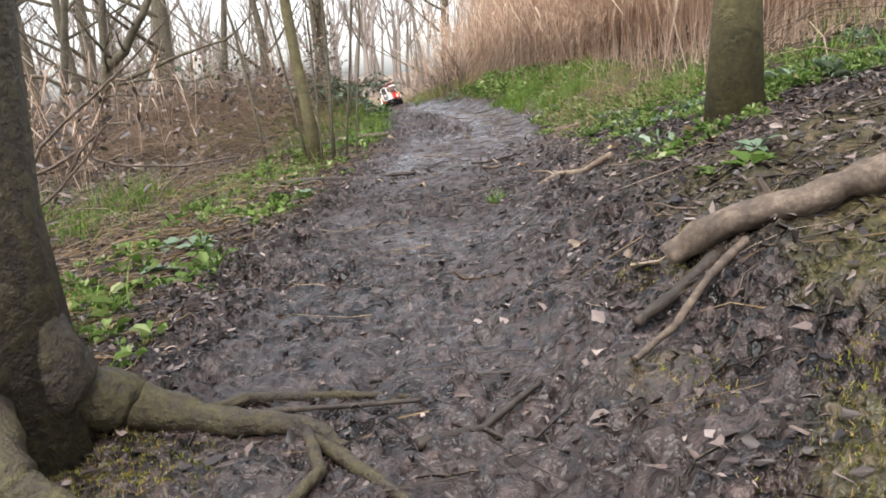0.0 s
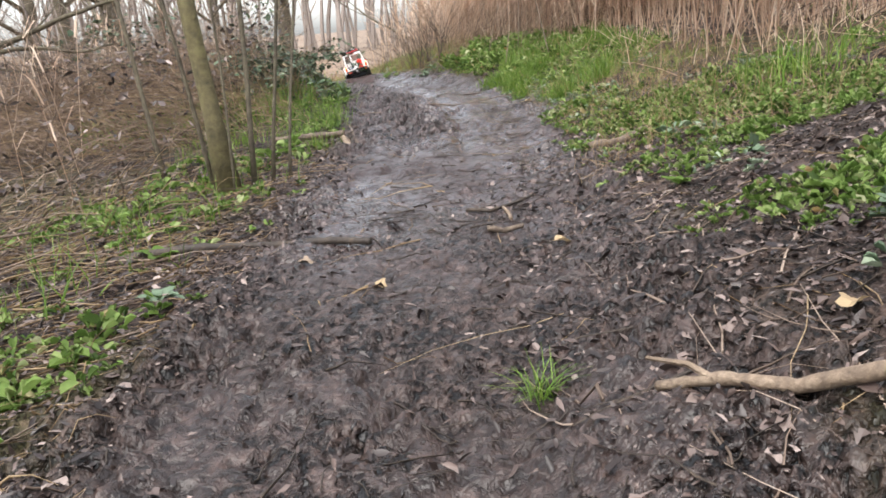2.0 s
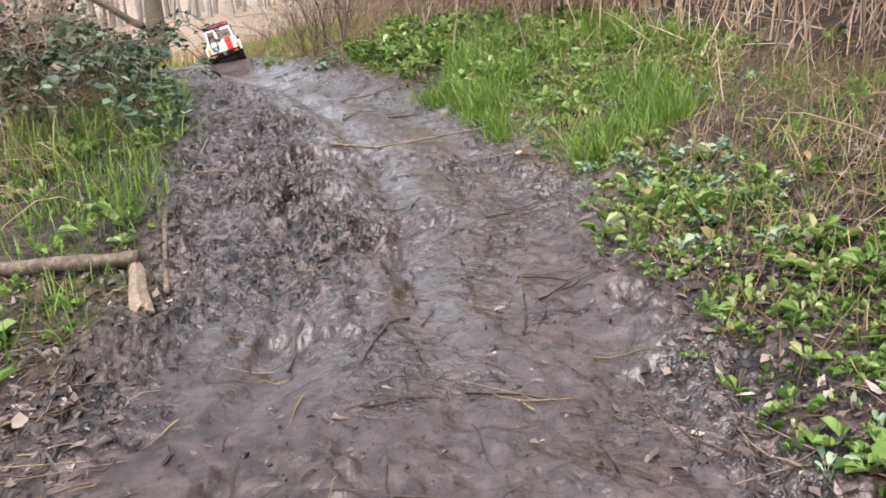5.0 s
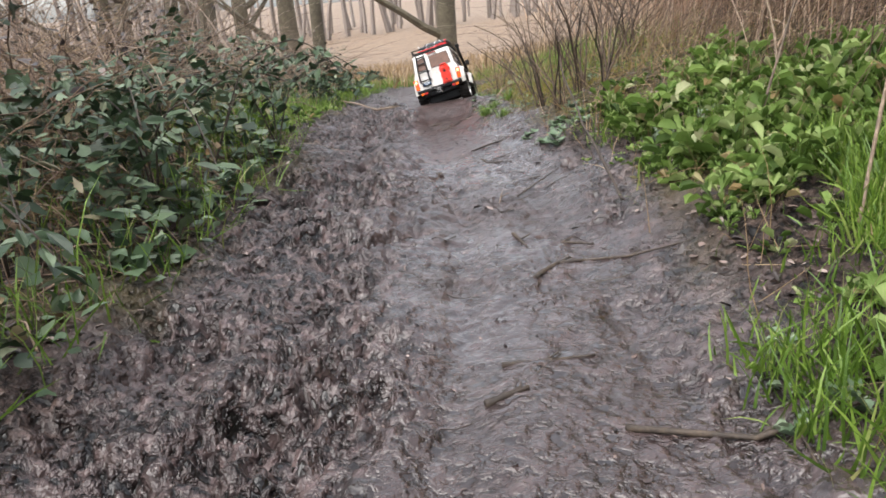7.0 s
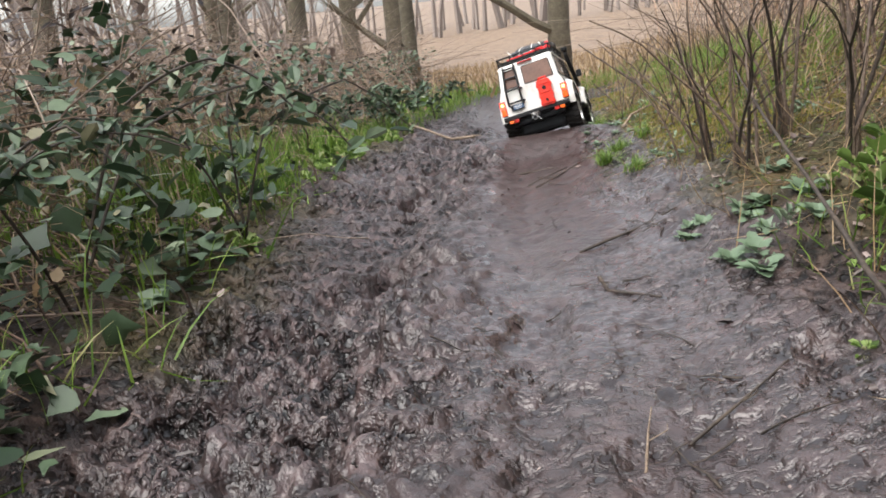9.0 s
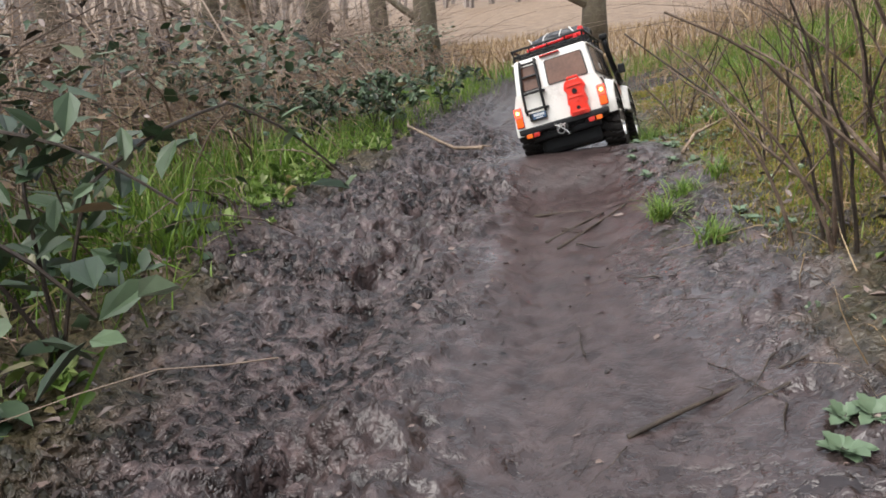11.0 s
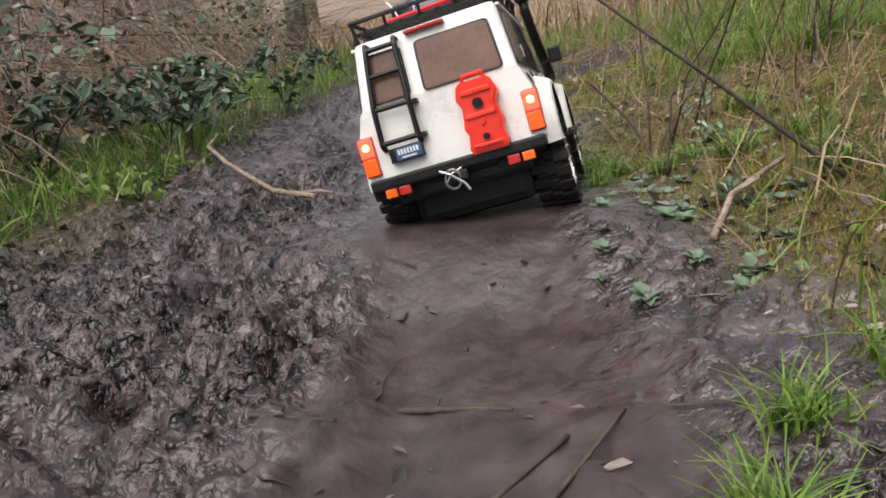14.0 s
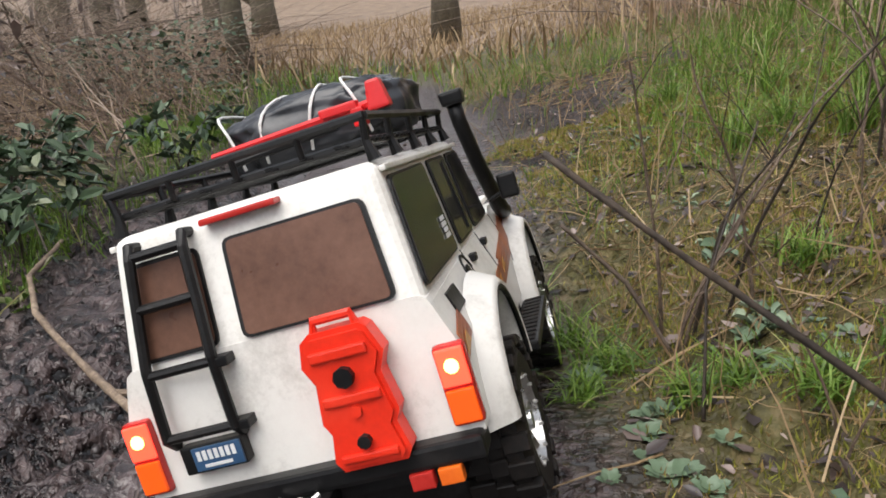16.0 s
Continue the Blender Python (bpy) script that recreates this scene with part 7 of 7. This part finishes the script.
bramble_spray([[(-0.45, 7.5, gz(-0.45, 7.5)), (-0.34, 7.55, 0.34), (-0.2, 7.58, 0.4), (-0.1, 7.6, 0.33), (-0.04, 7.63, 0.27)], [(-0.45, 7.5, gz(-0.45, 7.5)), (-0.38, 7.62, 0.3), (-0.24, 7.75, 0.35), (-0.12, 7.8, 0.28)], [(-0.45, 7.5, gz(-0.45, 7.5)), (-0.42, 7.4, 0.26), (-0.3, 7.42, 0.33), (-0.2, 7.5, 0.3)]], "arching bramble spray with dark leaves over the path", 4)
for k, (x, y) in enumerate(((-0.3, 6.3), (-0.45, 6.7), (-0.35, 7.05), (-0.5, 7.4), (-0.6, 6.5), (-0.42, 7.9), (-0.75, 7.1))):
    z = gz(x, y)
    bramble_spray([[(x, y, z), (x + 0.06 * math.cos(k * 2 + j * 2.1), y + 0.06 * math.sin(k + j * 2.1), z + 0.2), (x + 0.2 * math.cos(k * 2 + j * 2.1), y + 0.2 * math.sin(k + j * 2.1), z + 0.27), (x + 0.3 * math.cos(k * 2 + j * 2.1), y + 0.32 * math.sin(k + j * 2.1), z + 0.16)] for j in range(3)], "low bramble with dark glossy leaves beside the mud", 10 + k, (0.012, 0.026), 11)


for k, (x, y) in enumerate(((-0.98, 9.85), (-0.86, 9.75), (-1.05, 10.15), (-0.9, 10.35), (-1.2, 9.95), (-1.0, 9.45))):
    z = gz(x, y)
    bramble_spray([[(x, y, z), (x + 0.05 * math.cos(k * 2 + j * 2.1), y + 0.05 * math.sin(k + j * 2.1), z + 0.12), (x + 0.13 * math.cos(k * 2 + j * 2.1), y + 0.13 * math.sin(k + j * 2.1), z + 0.17), (x + 0.2 * math.cos(k * 2 + j * 2.1), y + 0.2 * math.sin(k + j * 2.1), z + 0.1)] for j in range(4)], "dark ivy and bramble clump beside the churned mud", 40 + k, (0.01, 0.024), 13)


def leafy_plant(x, y, n, size, mat, label, seed, upright=0.5, name="broad_leaved_plant"):
    """A rosette: each leaf a part, a folded blade on a stalk."""
    rnd = random.Random(seed)
    t = thing(name, label, "plant", "", Matrix.Translation((x, y, gz(x, y) - 0.003)))
    for k in range(n):
        a = k * 2.4 + rnd.uniform(-0.3, 0.3)
        el = upright + rnd.uniform(-0.25, 0.3)
        L = size * rnd.uniform(0.7, 1.15)
        bm = bmesh.new()
        c, s = math.cos(a), math.sin(a)
        prev = None
        for i in range(7):
            u = i / 6
            w = L * 0.36 * (math.sin(math.pi * min(1, 0.12 + 0.9 * u)) ** 0.8 if u > 0.28 else 0.07)
            r, z = L * u * math.cos(el) * (1 + 0.2 * u), L * (u * math.sin(el) - 0.35 * u * u * math.cos(el))
            w *= 1.0 if i % 2 else 0.72
            ring = [bm.verts.new((c * r - s * q * w, s * r + c * q * w, z + 0.3 * abs(q) * w + rnd.uniform(-0.04, 0.04) * L)) for q in (-1, 0, 1)]
            if prev:
                bm.faces.new((prev[0], prev[1], ring[1], ring[0]))
                bm.faces.new((prev[1], prev[2], ring[2], ring[1]))
            prev = ring
        part("leaf", bm, mat, t, smooth_faces=True)
    return t


for k, (x, y, s) in enumerate(((-1.35, 10.92, 0.15), (-1.16, 10.97, 0.12), (-1.5, 11.2, 0.11))):
    leafy_plant(x, y, 7, s, M_HERB, "bright green dock plant with upright leaves on the verge", 30 + k, 0.9)
ROSETTES = [(0.379, 7.946, 0.026), (0.405, 7.985, 0.024), (0.383, 7.99, 0.022), (0.444, 7.79, 0.034), (0.477, 7.786, 0.034), (0.48, 7.735, 0.036), (0.464, 7.974, 0.034), (0.492, 7.98, 0.036), (0.479, 7.937, 0.034), (0.55, 7.95, 0.034), (0.52, 8.1, 0.03), (0.44, 7.81, 0.026), (0.5, 7.88, 0.03), (0.56, 7.86, 0.034)]
spot = random.Random(9)
for cx, cy, n in ((0.14, 9.1, 8), (0.23, 9.05, 12), (0.12, 9.3, 8), (0.2, 9.34, 8), (0.2, 8.9, 9), (0.12, 8.97, 6), (0.1, 9.2, 6), (0.07, 9.43, 5), (0.28, 8.52, 4), (0.3, 9.2, 5), (0.16, 9.35, 4)):
    ROSETTES += [(cx + spot.gauss(0, 0.035), cy + spot.gauss(0, 0.035), spot.uniform(0.01, 0.021)) for _ in range(n)]
for k, (x, y, s) in enumerate(ROSETTES):
    leafy_plant(x, y, 11, s, M_BLUEHERB, "low grey-green herb at the edge of the mud", 50 + k, 0.7)
for k, (x, y, s) in enumerate(((-0.6, 2.1, 0.06), (-0.54, 1.75, 0.05), (-0.64, 1.9, 0.06), (-0.58, 2.0, 0.05), (-0.7, 2.2, 0.06), (0.62, 1.35, 0.06), (0.66, 1.42, 0.05), (0.58, 1.4, 0.045), (0.85, 2.45, 0.06), (-0.5, 3.3, 0.05), (-0.4, 2.95, 0.045), (0.75, 3.1, 0.045), (1.0, 3.2, 0.05))):
    leafy_plant(x, y, 8, s, M_HERB if k % 2 else M_BLUEHERB, "small green plant in the leaf litter", 80 + k, 0.5)


def grass_tuft(x, y, n, length, label, seed, mat=M_GRASS):
    rnd = random.Random(seed)
    bm = bmesh.new()
    for _ in range(n):
        a, L = rnd.uniform(0, 6.28), length * rnd.uniform(0.5, 1.1)
        out, w = rnd.uniform(0.35, 1.2), 0.0015
        c, s = math.cos(a), math.sin(a)
        bx, by = rnd.gauss(0, 0.012), rnd.gauss(0, 0.012)
        prev = None
        for i in range(5):
            u = i / 4
            r, z, ww = L * out * u ** 1.6, L * (u - 0.5 * out * u * u), w * (1 - 0.85 * u)
            ring = [bm.verts.new((bx + c * r - s * q * ww, by + s * r + c * q * ww, z)) for q in (-1, 1)]
            if prev:
                bm.faces.new((prev[0], prev[1], ring[1], ring[0]))
            prev = ring
    ob = new("grass_tuft", finish("grass_tuft", bm, mat))
    ob.location = (x, y, gz(x, y) - 0.002)
    return tagged(ob, label, "grass", "grass tufts")


for k, (x, y, n, L) in enumerate(((0.17, 8.6, 130, 0.055), (0.2, 8.68, 110, 0.05), (0.26, 8.45, 110, 0.05), (0.03, 9.5, 60, 0.07), (0.06, 9.42, 50, 0.07), (0.27, 2.36, 60, 0.07), (0.25, 8.72, 50, 0.06), (0.3, 9.1, 50, 0.07), (-0.02, 9.62, 50, 0.07), (0.047, 9.35, 110, 0.04), (0.09, 9.4, 70, 0.035), (0.14, 9.3, 90, 0.045), (0.173, 9.3, 60, 0.04), (0.225, 9.26, 110, 0.05), (0.264, 9.49, 100, 0.055), (0.433, 9.934, 90, 0.15), (0.483, 10.01, 90, 0.16), (0.373, 10.09, 80, 0.12), (0.295, 10.04, 90, 0.11), (0.22, 10.5, 90, 0.1), (0.55, 9.8, 80, 0.14), (0.4, 10.35, 80, 0.12), (0.3, 9.3, 80, 0.05))):
    grass_tuft(x, y, n, L, "fresh green grass tuft at the path edge", 200 + k)

# big pale dead leaves
for k, (x, y, s, tone) in enumerate(((0.22, 8.58, 0.011, 0), (0.33, 1.13, 0.02, 0), (0.05, 2.9, 0.018, 1), (-0.12, 3.12, 0.02, 0), (0.45, 3.0, 0.02, 1), (0.86, 5.45, 0.02, 1), (0.6, 2.2, 0.02, 1), (0.42, 1.6, 0.018, 1), (0.3, 1.35, 0.018, 0))):
    bm = bmesh.new()
    n = 14
    ring = []
    for i in range(n):
        a = 2 * math.pi * i / n
        r = s * (0.75 + 0.35 * math.cos(5 * a + k) * 0.6)
        ring.append(bm.verts.new((r * 1.3 * math.cos(a), r * math.sin(a), 0.006 * math.sin(2 * a + k) + 0.004)))
    c = bm.verts.new((0, 0, 0.001))
    for i in range(n):
        bm.faces.new((ring[i], ring[(i + 1) % n], c))
    ob = new("dead_leaf", finish("dead_leaf", bm, M_PALEWOOD if tone == 0 else M_STRAW))
    ob.matrix_world = pose(x, y, gz(x, y) + 0.006, 8, -6, 40 * k)
    tagged(ob, "curled pale dead leaf on the ground", "leaf", "dead leaves")

# bare shrubs of arching stems on the bank


def bare_shrub(x, y, n, h, r, seed, label="bare brown shrub of arching stems on the bank", reach=0.8, lean=0.0):
    """Stems that rise from one stool and arch outwards, each with a few side twigs, as parts."""
    rnd = random.Random(seed)
    t = thing("bare_shrub", label, "shrub", "bare shrubs", Matrix.Translation((x, y, gz(x, y) - 0.01)))
    keep_off = (0.17 if lean else float(mid(y) + half(y))) - x
    for k in range(n):
        a = 2.4 * k + rnd.uniform(-0.5, 0.5)
        H, R = h * rnd.uniform(0.55, 1.15), reach * h * rnd.uniform(0.25, 1.0)
        b = Vector((rnd.gauss(0, 0.02), rnd.gauss(0, 0.02), 0))
        pts = []
        for i in range(11):
            u = i / 10
            p = b + Vector((R * math.cos(a) * u ** 1.5 + lean * H * u ** 1.3, R * math.sin(a) * u ** 1.5, H * (u - 0.18 * u * u)))
            p += Vector((noise.noise((u * 3, k, seed)), noise.noise((u * 3, k, seed + 7)), 0)) * 0.06 * h * u
            p.x = max(p.x, keep_off + 0.015)
            pts.append(p)
        rr = [r * rnd.uniform(0.9, 1.1) * (1 - 0.65 * i / 10) for i in range(11)]
        bm = bmesh.new()
        tube(bm, pts, rr, 6)
        for _ in range(rnd.randint(1, 3)):
            i = rnd.randint(3, 8)
            c = rnd.uniform(0, 6.28)
            q = pts[i] + Vector((math.cos(c), math.sin(c), rnd.uniform(0.5, 1.4))) * h * rnd.uniform(0.1, 0.26)
            q.x = max(q.x, keep_off + 0.015)
            m = pts[i].lerp(q, 0.5) + Vector((rnd.gauss(0, 0.008), rnd.gauss(0, 0.008), 0.01))
            tube(bm, [pts[i], m, q], [rr[i] * 0.6, rr[i] * 0.45, rr[i] * 0.25], 5)
        part("stem", bm, (M_STEM, M_STEM, M_TWIG)[k % 3], t)
    return t


for k, (x, y, n, h, r, lean) in enumerate(((0.478, 8.18, 6, 0.5, 0.0036, -0.2), (0.414, 8.333, 6, 0.46, 0.003, -0.36), (0.57, 8.3, 8, 0.62, 0.0036, -0.2), (0.363, 8.362, 3, 0.3, 0.0026, -0.25), (0.63, 8.02, 7, 0.6, 0.0036, 0.0), (0.5, 8.72, 6, 0.55, 0.0026, -0.3), (0.34, 8.74, 4, 0.4, 0.002, -0.2), (0.72, 8.55, 8, 0.7, 0.003, -0.2), (0.62, 9.15, 7, 0.6, 0.0026, 0.0))):
    bare_shrub(x, y, n, h, r, 300 + k, reach=0.45, lean=lean)
for k, (x, y, n, h, r) in enumerate(((0.143, 9.403, 6, 0.36, 0.0021), (0.19, 9.19, 2, 0.2, 0.0012), (0.3, 9.5, 3, 0.26, 0.0012), (0.42, 9.75, 5, 0.4, 0.0022), (0.47, 9.93, 4, 0.45, 0.0024))):
    bare_shrub(x, y, n, h, r, 330 + k, "few thin bare shoots on the mossy bank", 0.5)

# the cane that leans over the mossy bank, and thin shoots beside it
stick("leaning_cane", [(0.3, 9.05, gz(0.3, 9.05) + 0.004), (0.22, 9.07, 0.135), (0.13, 9.085, 0.2), (0.033, 9.1, 0.272)], (0.0029, 0.0015), M_TWIG, "thin dark bare cane leaning over the bank", "stick", 7, rough=0.003)
stick("thin_shoot", [(0.129, 9.402, gz(0.129, 9.402)), (0.088, 9.422, 0.055), (0.026, 9.425, 0.113)], (0.0026, 0.0018), M_DEADWOOD, "pale bare shoot leaning over the path", "stick", 5, rough=0.003)
stick("thin_shoot", [(0.14, 9.26, gz(0.14, 9.26)), (0.14, 9.3, gz(0.14, 9.3) + 0.1), (0.18, 9.36, gz(0.18, 9.36) + 0.2)], (0.0016, 0.0009), M_TWIG, "thin bare shoot on the bank", "stick", 5, rough=0.003)
stick("leaning_cane", [(0.64, 7.1, gz(0.64, 7.1) + 0.02), (0.56, 7.5, 0.16), (0.5, 8.0, 0.21), (0.46, 8.5, 0.24)], (0.0035, 0.002), M_TWIG, "long grey-green cane leaning out of the bank", "stick", 7, rough=0.004)
for k, (x, y, z, tx, ty, tz) in enumerate(((0.9, 7.2, 0.0, 1.1, 7.5, 0.75), (1.0, 7.4, 0.0, 0.85, 7.6, 0.7), (1.1, 7.0, 0.0, 1.15, 7.3, 0.8), (0.95, 6.7, 0.0, 1.05, 7.0, 0.6), (1.2, 6.4, 0.0, 1.1, 6.9, 0.7))):
    stick("dead_stalk", [(x, y, gz(x, y)), ((x + tx) / 2 + 0.02, (y + ty) / 2, gz(x, y) + tz * 0.5), (tx, ty, gz(x, y) + tz)], (0.0032, 0.0018), M_PALEWOOD if k % 2 else M_DEADWOOD, "tall broken dead stalk standing among the herbs", "stalk", 7, rough=0.006, group="dead stalks")
